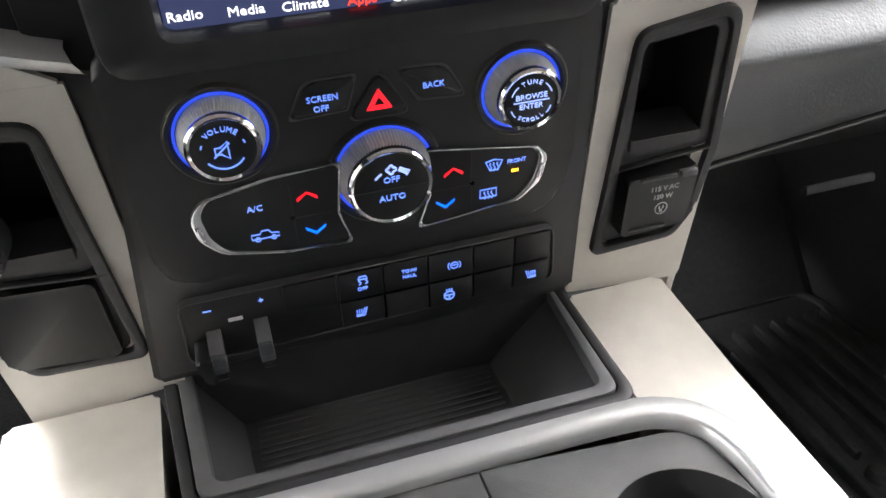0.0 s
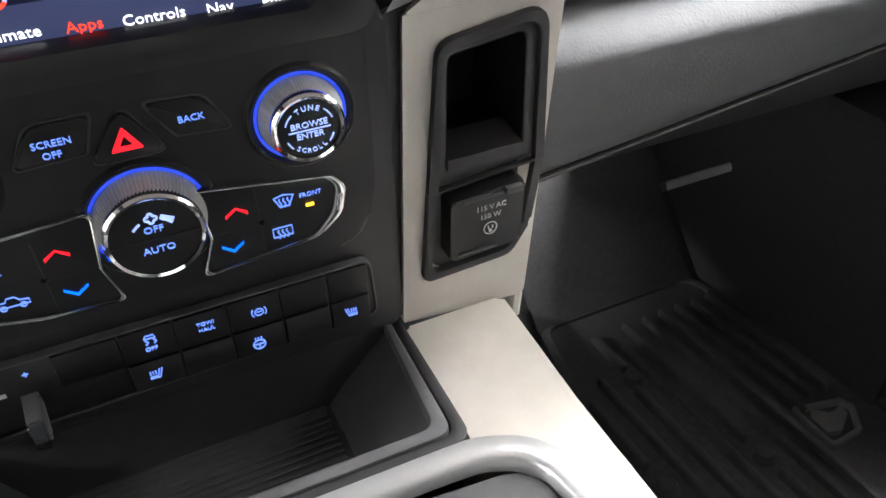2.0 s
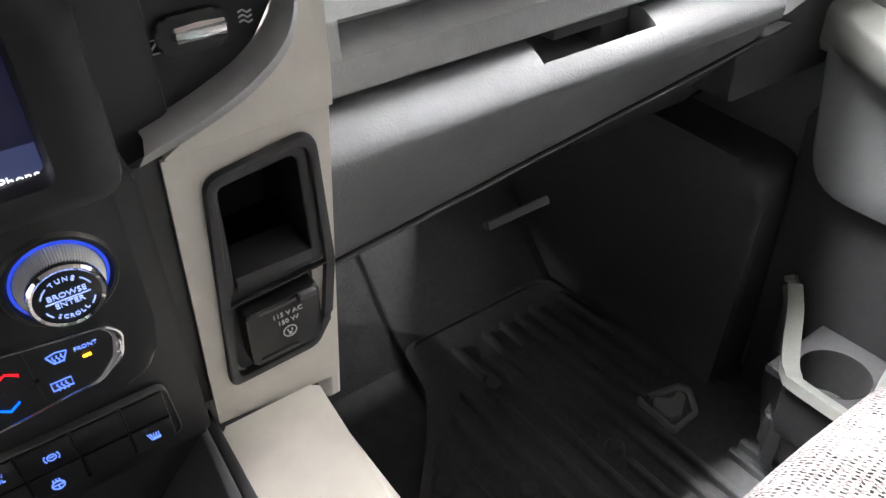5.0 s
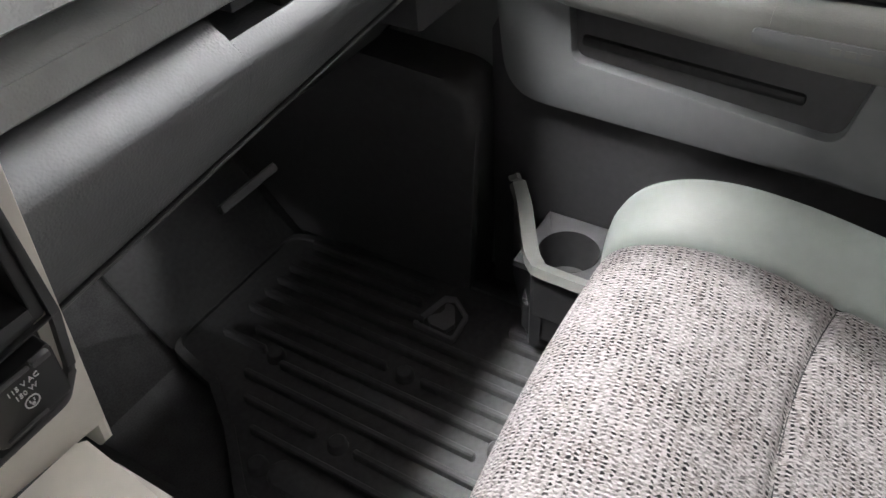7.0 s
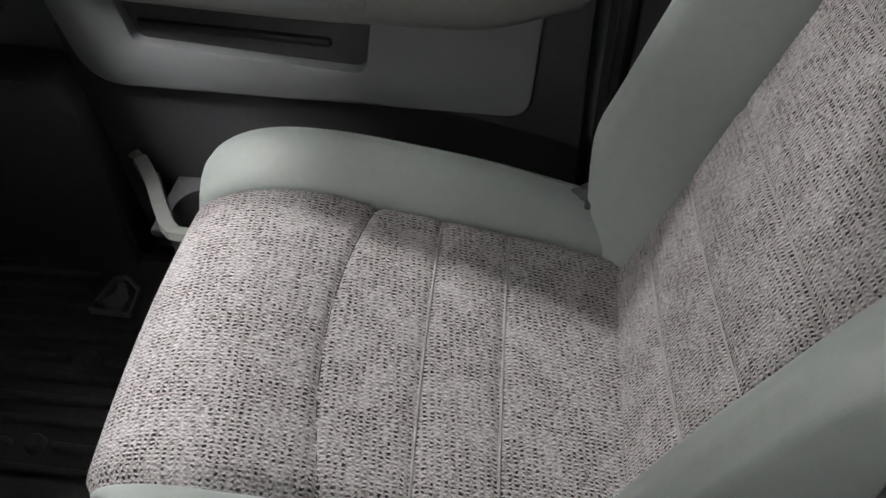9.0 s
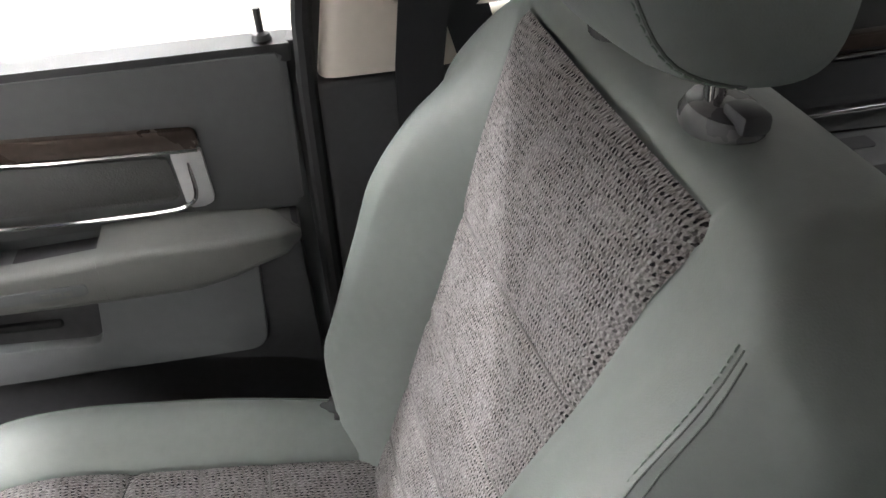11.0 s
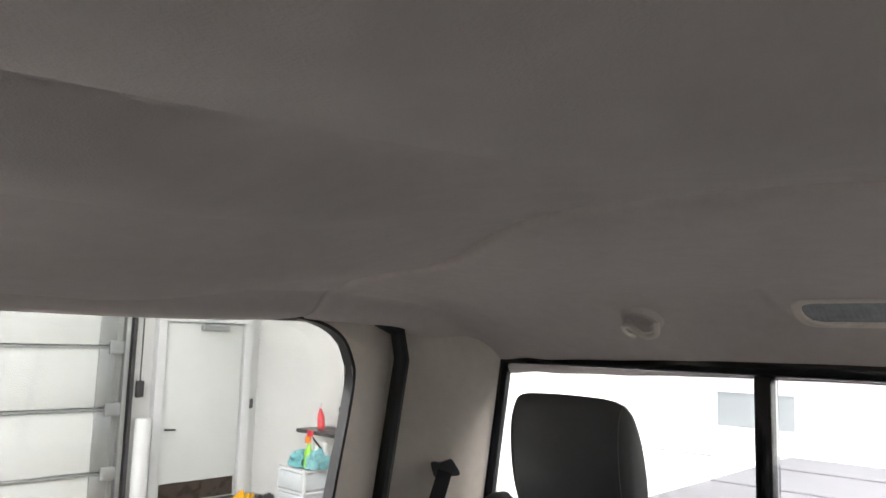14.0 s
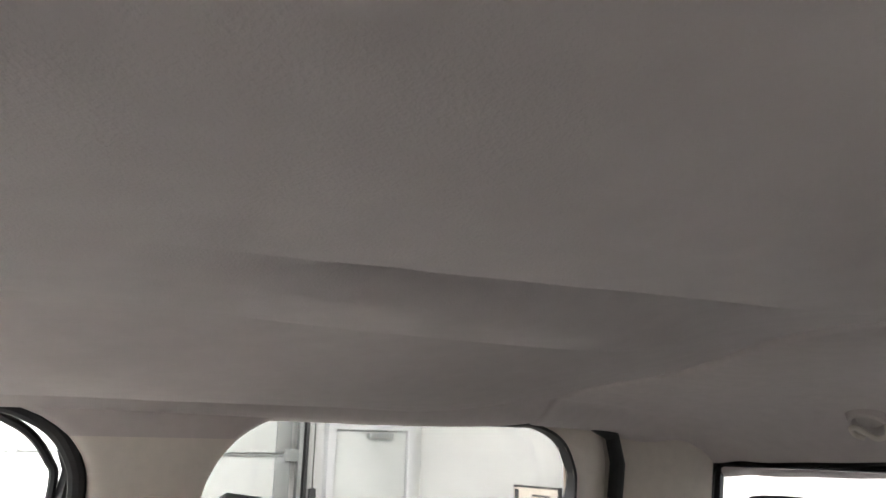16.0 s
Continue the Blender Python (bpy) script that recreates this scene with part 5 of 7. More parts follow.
fan = [arc(0.0013 * math.cos(radians(a)), 0.0095 + 0.0013 * math.sin(radians(a)), 0.0009, a - 120, a + 120, 8) for a in (0, 90, 180, 270)]
part("fan_icon", strokes(fan + [arc(0, 0.0, 0.0092, 118, 142, 5), arc(0, 0.0, 0.0092, 38, 66, 5)], 0.0009), M_PALE, kf, m=at(FU, FW, o))
part("fan_wedge", prism([(0.0030, 0.0085), (0.0076, 0.0062), (0.0086, 0.0078), (0.0040, 0.0103)], "z", 0, 0.0004), M_PALE, kf, m=at(FU, FW, o))

# screen-off, hazard and back keys
def key(pts, r, label, h=0.0062, material=None):
    k = part("button", prism(rounded(pts, r), "z", 0.001, h, 0.0012, 2), material or M_BUTTON, stack, label, m=PM)
    cx, cy = sum(p[0] for p in pts) / len(pts), sum(p[1] for p in pts) / len(pts)
    grow = lambda d: rounded([(a + d * (1 if a > cx else -1), b + d * (1 if b > cy else -1)) for a, b in pts], r)
    part("button_rim", ring(grow(0.0012), grow(0.0003), "z", 0.0035, 0.0056, r=0.0003), M_GREYTRAY, k, m=PM)
    return k


k = key([(-0.0345, 0.0538), (-0.0105, 0.0550), (-0.0052, 0.0690), (-0.0258, 0.0692)], [0.002, 0.002, 0.002, 0.008], "screen-off button")
text("word", "SCREEN", 0.0038, M_ICON, k, at(-0.0198, 0.0618, 0.0064))
text("word", "OFF", 0.0038, M_ICON, k, at(-0.0208, 0.0572, 0.0064))
k = key([(-0.0100, 0.0495), (0.0172, 0.0495), (0.0046, 0.0702)], [0.003, 0.003, 0.004], "hazard warning button", 0.0068)
tri = rounded([(-0.0020, 0.0532), (0.0096, 0.0532), (0.0038, 0.0628)], 0.0004)
tri_in = rounded([(0.0013, 0.0551), (0.0063, 0.0551), (0.0038, 0.0592)], 0.0003)
part("warning_triangle", ring(tri, tri_in, "z", 0.0064, 0.0072), M_RED, k, "glowing red triangle", m=PM)
k = key([(0.0225, 0.0545), (0.0425, 0.0530), (0.0335, 0.0680), (0.0125, 0.0690)], [0.002, 0.002, 0.008, 0.002], "back button")
text("word", "BACK", 0.0038, M_ICON, k, at(0.0282, 0.0603, 0.0064))


BEZEL = {
    1: ([(0.0200, 0.0300), (0.0790, 0.0212), (0.0848, 0.0150), (0.0818, 0.0008), (0.0700, -0.0092), (0.0170, -0.0142), (0.0240, 0.0050)],
        [(0.0222, 0.0284), (0.0768, 0.0200), (0.0796, 0.0148), (0.0768, 0.0026), (0.0676, -0.0074), (0.0192, -0.0126), (0.0256, 0.0050)], [0.003, 0.006, 0.010, 0.012, 0.012, 0.003, 0.006]),
    -1: ([(-0.0150, 0.0318), (-0.0480, 0.0300), (-0.0775, 0.0242), (-0.0842, 0.0170), (-0.0822, 0.0035), (-0.0735, -0.0068), (-0.0450, -0.0120), (-0.0130, -0.0142), (-0.0185, 0.0050)],
         [(-0.0170, 0.0302), (-0.0480, 0.0285), (-0.0748, 0.0228), (-0.0788, 0.0165), (-0.0768, 0.0046), (-0.0708, -0.0048), (-0.0450, -0.0104), (-0.0150, -0.0126), (-0.0200, 0.0050)], [0.003, 0.02, 0.008, 0.010, 0.012, 0.012, 0.02, 0.003, 0.006]),
}


def climate(sg):
    c0 = 0.003
    out_pts, in_pts, radii = BEZEL[sg]
    outer_l, inner_l = rounded(out_pts, radii), rounded(in_pts, radii)
    tr = part("chrome_bezel", ring(outer_l, inner_l, "z", 0.002, 0.0080, r=0.0009), M_CHROME, stack, "chrome bezel", m=PM)
    body = part("climate_keys", prism(inner_l, "z", 0.002, 0.0066, 0.0004), M_BUTTON, stack, "black climate keypad", m=PM)
    um = c0 + sg * 0.0425
    part("key_gap", strokes([[(um, 0.0235), (um, -0.0125)], [(c0 + sg * 0.024, 0.0055), (um, 0.0055)]], 0.0006), M_DEEP, body, m=at(0, 0, 0.0066))
    part("sensor_dot", lathe([(0.0012, 0), (0.0010, 0.0004)], 12), M_GLOSS, body, m=at(um + sg * 0.0005, 0.0060, 0.0067))
    # chrome bezel's moulded grip
    part("bezel_grip", box(-0.0012, 0.0012, -0.0045, 0.0045, 0, 0.0085, 0.0008), M_CHROME, tr, m=at(0.0806 if sg > 0 else -0.0805, 0.0070 if sg > 0 else 0.0072, 0.0) @ Matrix.Rotation(radians(-sg * 12), 4, "Z"))
    return body


cl, cr = climate(-1), climate(1)
for body, u, wv in ((cl, -0.0323, 0.0160), (cr, 0.0366, 0.0141)):
    part("warm_arrow", prism([(-0.0046, -0.0018), (0, 0.0018), (0.0046, -0.0018), (0.0046, -0.0002), (0, 0.0026), (-0.0046, -0.0004)], "z", 0, 0.0004), M_RED, body, m=at(u, wv, 0.0068))
    part("cool_arrow", prism([(-0.0046, 0.0012), (0, -0.0022), (0.0046, 0.0012), (0.0046, 0.0024), (0, -0.0008), (-0.0046, 0.0024)], "z", 0, 0.0004), M_COOL, body, m=at(u + (0.0020 if u < 0 else -0.0042), -0.0030, 0.0068))
text("word", "A/C", 0.0041, M_ICON, cl, at(-0.0556, 0.0145, 0.0068), wide=1.05)
part("truck_icon", strokes([[(-0.0062, -0.0016), (-0.0062, 0.0010), (-0.0022, 0.0010), (-0.0014, 0.0026), (0.0016, 0.0026), (0.0028, 0.0008), (0.0060, 0.0004), (0.0062, -0.0016), (-0.0062, -0.0016)], arc(-0.0036, -0.0018, 0.0011, 0, 360, 10), arc(0.0036, -0.0018, 0.0011, 0, 360, 10)], 0.0005), M_ICON, cl, m=at(-0.0533, -0.0003, 0.0068))
text("word", "FRONT", 0.0030, M_ICON, cr, at(0.0684, 0.0143, 0.0068))
part("lamp", box(-0.0017, 0.0017, -0.0006, 0.0006, 0, 0.0006), M_AMBER, cr, "amber lamp", m=at(0.0676, 0.0091, 0.0068))
wav = [[(a, -0.0030), (a + 0.0006, -0.0012), (a - 0.0004, 0.0004), (a, 0.0014)] for a in (-0.0018, 0.0, 0.0018)]
part("windscreen_icon", strokes([[(-0.0042, 0.0022), (-0.0020, -0.0026), (0.0020, -0.0026), (0.0042, 0.0022), (0, 0.0032), (-0.0042, 0.0022)]] + wav, 0.0006), M_ICON, cr, m=at(0.0568, 0.0140, 0.0068))
part("rear_glass_icon", strokes([[(-0.0042, -0.0020), (-0.0042, 0.0026), (0.0042, 0.0026), (0.0042, -0.0020), (-0.0042, -0.0020)]] + wav, 0.0006), M_ICON, cr, m=at(0.0542, -0.0016, 0.0068))

# switch bank
bank = part("switch_bank", prism(rounded([(-0.1015, -0.0725), (0.0945, -0.0690), (0.0925, -0.0335), (-0.0995, -0.0335)], 0.006), "z", -0.001, 0.0035, 0.001), M_BUTTON, stack, "two rows of black switches", m=PM)
bo = rounded([(-0.1022, -0.0732), (0.0953, -0.0697), (0.0933, -0.0328), (-0.1003, -0.0328)], 0.0065)
bi_ = rounded([(-0.1010, -0.0720), (0.0941, -0.0685), (0.0921, -0.0340), (-0.0991, -0.0340)], 0.0055)
part("bank_rim", ring(bo, bi_, "z", -0.001, 0.0045, r=0.0005), M_GREYTRAY, bank, "thin grey rim", m=PM)
cols = [-0.0515, -0.0243, -0.0009, 0.0229, 0.0474, 0.0704, 0.0912]
for i, (a, b) in enumerate(zip(cols, cols[1:])):
    for lo, hi in ((-0.0525, -0.0345), (-0.0700, -0.0535)):
        if i == 0 and lo < -0.06:
            continue
        part("switch", box(a + 0.0004, b - 0.0004, lo, hi, 0.002, 0.0052, 0.0009), M_BUTTON, bank, m=PM)
ic = 0.0055
part("skid_icon", strokes([[(-0.0024, 0.0012), (-0.0016, 0.0030), (0.0016, 0.0030), (0.0024, 0.0012), (-0.0024, 0.0012)], [(-0.0022, 0.0004), (-0.0010, -0.0010), (-0.0022, -0.0022)], [(0.0014, 0.0004), (0.0024, -0.0010), (0.0012, -0.0022)]], 0.0007), M_ICON, bank, m=at(-0.0113, -0.0407, ic))
text("word", "OFF", 0.0031, M_ICON, bank, at(-0.0119, -0.0459, ic))
text("word", "TOW/", 0.0029, M_ICON, bank, at(0.0128, -0.0408, ic))
text("word", "HAUL", 0.0029, M_ICON, bank, at(0.0128, -0.0443, ic))
part("brake_icon", strokes([arc(0, 0, 0.0020, 0, 360, 16), arc(0, 0, 0.0034, 140, 220, 6), arc(0, 0, 0.0034, -40, 40, 6), [(-0.0012, 0.0002), (0.0012, 0.0002)]], 0.0005), M_ICON, bank, m=at(0.0369, -0.0434, ic))
for su, sg in ((-0.0136, 1), (0.0806, -1)):
    hs = [[(-0.0030 * sg, -0.0022), (0.0014 * sg, -0.0022), (0.0030 * sg, 0.0030)], [(-0.0030 * sg, -0.0012), (0.0006 * sg, -0.0012), (0.0018 * sg, 0.0028)]] + [[(q * sg, 0.0), (q * sg, 0.0022)] for q in (-0.0024, -0.0012, 0.0)]
    part("heated_seat_icon", strokes(hs, 0.0006), M_ICON, bank, m=at(su, -0.0615, ic))
part("heated_wheel_icon", strokes([arc(0, -0.0006, 0.0028, 0, 360, 18), [(-0.0026, -0.0004), (0.0026, -0.0004)], [(0, -0.0006), (0, -0.0032)]] + [[(q, 0.0026), (q, 0.0040)] for q in (-0.0014, 0, 0.0014)], 0.0007), M_ICON, bank, m=at(0.0339, -0.0628, ic))
# brake controller: minus, plus and two clear levers
text("word", "+", 0.0052, M_ICON, bank, at(-0.0619, -0.0405, 0.0040))
part("minus_mark", strokes([[(-0.0020, 0), (0.0020, 0)]], 0.0006), M_ICON, bank, m=at(-0.0875, -0.0402, 0.0038))
bc = part("brake_controller", prism(rounded([(-0.0985, -0.0770), (-0.052, -0.0745), (-0.052, -0.0475), (-0.0975, -0.0475)], 0.004), "z", -0.02, 0.0030, 0.001), M_DEEP, stack, "brake control slot with clear levers", m=PM)
for lu, dw in ((-0.0872, 0.0), (-0.0640, 0.0015)):
    lv = part("lever", prism(rounded([(0.0, -0.050 + dw), (0.003, -0.053 + dw), (0.017, -0.060 + dw), (0.018, -0.0705 + dw), (0.014, -0.072 + dw), (0.0, -0.058 + dw)], 0.003), "x", lu - 0.0035, lu + 0.0035, 0.0012), M_GREYTRAY, bc, "clear-edged lever", m=PM @ Matrix(((1, 0, 0, 0), (0, 0, 1, 0), (0, 1, 0, 0), (0, 0, 0, 1))))
    part("clear_tip", prism(rounded([(0.015, -0.0575 + dw), (0.0195, -0.059 + dw), (0.021, -0.0715 + dw), (0.0165, -0.074 + dw)], 0.002), "x", lu - 0.0028, lu + 0.0028, 0.001), M_CLEAR, bc, m=PM @ Matrix(((1, 0, 0, 0), (0, 0, 1, 0), (0, 1, 0, 0), (0, 0, 0, 1))))
part("usb_mark", box(-0.0035, 0.0035, -0.0012, 0.0012, 0, 0.0004), M_PRINT, bc, m=at(-0.0755, -0.0490, 0.0032))
part("wheel_tab", prism(rounded([(-0.098, -0.0585), (-0.090, -0.0585), (-0.090, -0.078), (-0.0955, -0.074)], 0.002), "z", 0.0, 0.018, 0.002), M_BUTTON, bc, m=PM)

# ---------- champagne side panels of the stack ----------
TO = -0.0170


def side_panel(sg, detail):
    c0 = 0.003
    Q = lambda pts: [(c0 + sg * (a - c0), b) for a, b in (pts if sg > 0 else pts[::-1])]
    sp = thing("stack_side_panel", (c0 + sg * 0.16, 0.33, 0.48), "brushed champagne side panel of the centre stack", "dashboard trim", "stack side panels")
    # plate with the pocket cut through it, and the arm beside the vent
    lo = rounded(Q([(0.1165, -0.1045), (0.1950, -0.1120), (0.2060, 0.0760), (0.1238, 0.0740)]), [0.001, 0.005, 0.001, 0.001] if sg > 0 else [0.001, 0.001, 0.005, 0.001], 5)
    cut = rounded(Q([(0.1345, -0.0720), (0.1840, -0.0680), (0.1900, 0.0625), (0.1415, 0.0555)]), 0.008, 5)
    bm = ring(lo, cut, "z", TO - 0.012, TO)
    prism(rounded(Q([(0.1238, 0.0741), (0.2082, 0.0761), (0.2090, 0.10), (0.204, 0.260), (0.195, 0.260), (0.196, 0.155), (0.185, 0.1085)]), 0.001, 3), "z", TO - 0.012, TO, bm=bm)
    part("plate", bm, M_TAN, sp, m=PM)
    part("side_return", prism(Q([(0.187, -0.135), (0.1965, -0.135), (0.2085, 0.09), (0.206, 0.26), (0.198, 0.26), (0.2005, 0.09)]), "z", TO - 0.11, TO - 0.003, 0.003), M_TAN, sp, m=PM)
    # silver sweep round the air vent
    inner = spline([(0.1235, 0.0985, 0), (0.150, 0.1080, 0), (0.172, 0.1205, 0), (0.1845, 0.1370, 0), (0.1880, 0.1620, 0), (0.186, 0.21, 0), (0.183, 0.26, 0)], 6)
    outr = spline([(0.1115, 0.0760, 0), (0.140, 0.0835, 0), (0.170, 0.0960, 0), (0.1905, 0.1155, 0), (0.1965, 0.1560, 0), (0.196, 0.21, 0), (0.194, 0.26, 0)], 6)
    inner = [a.lerp(b, 0.36) for a, b in zip(inner, outr)]
    bm = bmesh.new()
    secs = [(0.0, -0.006), (0.05, 0.004), (0.35, 0.0095), (0.75, 0.0075), (0.95, 0.002), (1.0, -0.004)]
    rows = []
    for a, b in zip(inner, outr):
        p = [a.lerp(b, t) for t, _ in secs]
        rows.append([(c0 + sg * (q.x - c0), q.y, TO + h) for q, (_, h) in zip(p, secs)])
    grid_mesh(rows, bm=bm)
    part("silver_sweep", bm, M_SILVER, sp, "satin silver vent surround", m=PM, sharp=50)
    # air vent with its dial
    vent = part("vent_housing", prism(Q(rounded([(0.108, 0.080), (0.124, 0.0910), (0.172, 0.110), (0.189, 0.135), (0.191, 0.16), (0.187, 0.26), (0.108, 0.26)], 0.006)), "z", TO - 0.055, TO - 0.048, 0.001), M_DEEP, sp, "black air vent", m=PM)
    part("dial_panel", prism(Q(rounded([(0.108, 0.074), (0.124, 0.0895), (0.171, 0.1075), (0.189, 0.134), (0.1905, 0.1425), (0.108, 0.1425)], 0.004)), "z", TO - 0.05, TO - 0.006, 0.002), M_STACK, vent, m=PM)
    for k in range(7):
        w0 = 0.150 + 0.0165 * k
        part("vane", prism([(TO - 0.008, w0), (TO - 0.048, w0 + 0.012), (TO - 0.048, w0 + 0.0145), (TO - 0.008, w0 + 0.0028)], "x", *sorted((c0 + sg * 0.106, c0 + sg * 0.189)), 0.0008), M_VANE, vent, m=PM @ Matrix(((1, 0, 0, 0), (0, 0, 1, 0), (0, 1, 0, 0), (0, 0, 0, 1))))
    part("dial_socket", prism(Q(rounded(rect(0.1355, 0.1655, 0.1175, 0.1345), 0.006)), "z", TO - 0.006, TO - 0.002, 0.002), M_STACK, vent, m=PM)
    part("dial", lathe([(0.0035, -0.0118), (0.0050, -0.0105), (0.0055, 0.0), (0.0050, 0.0105), (0.0035, 0.0118)], 40), M_CHROME, vent, "ribbed silver thumb dial", m=at(c0 + sg * 0.1505, 0.1258, TO - 0.0055) @ Matrix.Rotation(radians(90), 4, "Y"))
    part("open_mark", strokes([[(-0.003, q), (-0.001, q + 0.0008), (0.001, q - 0.0008), (0.003, q)] for q in (-0.0022, 0.0, 0.0022)], 0.0008), M_PRINT, vent, m=at(c0 + sg * 0.1712, 0.1262, TO - 0.0055))
    part("closed_mark", strokes([[(-0.0028, -0.0028), (0.0028, -0.0028), (0.0028, 0.0028), (-0.0028, 0.0028), (-0.0028, -0.0028)], [(-0.0026, -0.0026), (0.0026, 0.0026)]], 0.0008), M_PRINT, vent, m=at(c0 + sg * 0.1312, 0.1225, TO - 0.0055))
    # pocket frame
    po = rounded(Q([(0.1276, -0.0768), (0.1830, -0.0742), (0.1932, -0.0540), (0.1985, -0.0140), (0.1962, 0.0690), (0.1385, 0.0600), (0.1322, -0.0195)]), [0.006, 0.012, 0.016, 0.03, 0.011, 0.011, 0.03] if sg > 0 else [0.03, 0.011, 0.011, 0.03, 0.016, 0.012, 0.006], 5)
    pi_ = rounded(Q([(0.1335, -0.0710), (0.1800, -0.0690), (0.1885, -0.0520), (0.1935, -0.0140), (0.1912, 0.0632), (0.1430, 0.0550), (0.1374, -0.0195)]), [0.005, 0.010, 0.014, 0.03, 0.009, 0.009, 0.03] if sg > 0 else [0.03, 0.009, 0.009, 0.03, 0.014, 0.010, 0.005], 5)
    fr = part("pocket_frame", ring(po, pi_, "z", TO - 0.004, TO + 0.0045, r=0.0018), M_BLACK, sp, "black pocket frame", m=PM)
    hole_o = rounded(Q([(0.1370, -0.0180), (0.1935, -0.0130), (0.1915, 0.0635), (0.1405, 0.0560)]), [0.004, 0.004, 0.008, 0.008], 5)
    hole_i = rounded(Q([(0.1425, -0.0090), (0.1872, -0.0045), (0.1858, 0.0578), (0.1442, 0.0522)]), [0.003, 0.003, 0.005, 0.005], 5)
    part("pocket_bezel", ring(hole_o, hole_i, "z", TO - 0.004, TO + 0.0015, r=0.001), M_BLACK, fr, m=PM)
    bm = ring([(a, b) for a, b in hole_i], [(a * 0.98 + 0.02 * (c0 + sg * 0.167), b * 0.98 + 0.0005) for a, b in hole_i], "z", TO - 0.055, TO + 0.001)
    prism(hole_i, "z", TO - 0.056, TO - 0.054, bm=bm)
    part("pocket_well", bm, M_VANE, fr, "deep dark pocket", m=PM)
    part("pocket_lip", prism([(TO - 0.020, -0.0085), (TO + 0.003, -0.0090), (TO + 0.003, -0.0020), (TO - 0.020, 0.0015)], "x", *sorted((c0 + sg * 0.1405, c0 + sg * 0.1830)), 0.0006), M_BLACK, fr, m=PM @ Matrix(((1, 0, 0, 0), (0, 0, 1, 0), (0, 1, 0, 0), (0, 0, 0, 1))))
    part("lower_plate", prism(rounded(Q([(0.1330, -0.0725), (0.1815, -0.0700), (0.1925, -0.0500), (0.1945, -0.0155), (0.137, -0.0200)]), 0.004), "z", TO - 0.006, TO - 0.001), M_BLACK, fr, m=PM)
    part("divider_line", prism(Q([(0.1318, -0.0203), (0.1978, -0.0145), (0.1978, -0.0130), (0.1318, -0.0188)]), "z", TO + 0.001, TO + 0.0046, 0.0004), M_BLACK, fr, m=PM)
    if detail:
        lid = part("outlet_cover", prism(rounded(Q([(0.1405, -0.0601), (0.1828, -0.0585), (0.1838, -0.0185), (0.1412, -0.0220)]), 0.003), "z", TO - 0.002, TO + 0.0115, 0.0018), M_BUTTON, sp, "black outlet cover with white lettering", m=PM)
        part("cover_lip", box(0.1475, 0.1700, -0.0236, -0.0214, 0.0, 0.0025, 0.0008), M_GREYTRAY, lid, m=at(0, 0, TO + 0.0110))
        part("cover_tab", box(0.171, 0.181, -0.0235, -0.0195, 0.0, 0.0040, 0.0008), M_GREYTRAY, lid, m=at(0, 0, TO + 0.0112))
        part("cover_edge", box(0.145, 0.168, -0.0568, -0.0555, 0.0, 0.0022, 0.0004), M_GREYTRAY, lid, m=at(0, 0, TO + 0.0108))
        text("word", "115 V AC", 0.0044, M_PRINT, lid, at(0.1640, -0.0304, TO + 0.0118))
        text("word", "150 W", 0.0044, M_PRINT, lid, at(0.1637, -0.0360, TO + 0.0118))
        part("outlet_icon", strokes([arc(0, 0, 0.0038, 0, 360, 20), [(-0.0012, -0.0004), (-0.0012, 0.0016)], [(0.0012, -0.0004), (0.0012, 0.0016)], arc(0, -0.0016, 0.0007, 0, 360, 8)], 0.0007), M_PRINT, lid, m=at(0.1638, -0.0438, TO + 0.0118))
    else:
        cover = part("switch_cover", prism(rounded(Q([(0.1390, -0.0700), (0.190, -0.0645), (0.193, -0.018), (0.1405, -0.0215)]), 0.004), "z", TO - 0.002, TO + 0.006, 0.002), M_BUTTON, sp, m=PM)
        kb = part("selector_knob", lathe([(0.019, 0.0), (0.0185, 0.016), (0.014, 0.021), (0.002, 0.022)], 40), M_BLACK, sp, "black selector knob with a chrome rim", m=at(c0 - 0.181, 0.012, TO))
        part("chrome_rim", lathe([(0.0178, 0.017), (0.0178, 0.019), (0.0155, 0.0215), (0.014, 0.0205)], 40, close=False), M_CHROME, kb, m=at(c0 - 0.181, 0.012, TO))


side_panel(1, True)
side_panel(-1, False)

# ---------- floor console ----------
CZ = 0.487
con = thing("floor_console", (0.0, 0.1, 0.0), "floor console with champagne deck, tray and cup holders", "console")
part("body", prism([(-0.195, 0.33), (0.172, 0.33), (0.160, 0.15), (0.158, -0.12), (-0.17, -0.12), (-0.180, 0.10)], "z", 0.0, CZ - 0.045, 0.02), M_BLACK, con)
for sg in (1, -1):
    dx = 0.0 if sg > 0 else -0.010
    deck = [(sg * 0.1145 + dx, 0.3265), (sg * (0.178 if sg > 0 else 0.192) + dx, 0.3265), (sg * (0.1705 if sg > 0 else 0.190) + dx, 0.235), (sg * 0.167 + dx, 0.15), (sg * 0.166 + dx, 0.02), (sg * 0.137 + dx, 0.02), (sg * 0.142 + dx, 0.15), (sg * 0.138 + dx, 0.208), (sg * 0.126 + dx, 0.2235), (sg * 0.1115 + dx, 0.2285)]
    part("deck_plate", prism(rounded(deck if sg > 0 else deck[::-1], 0.004, 4), "z", CZ - 0.05, CZ, 0.003, 3), M_TAN, con, "brushed champagne deck plate")
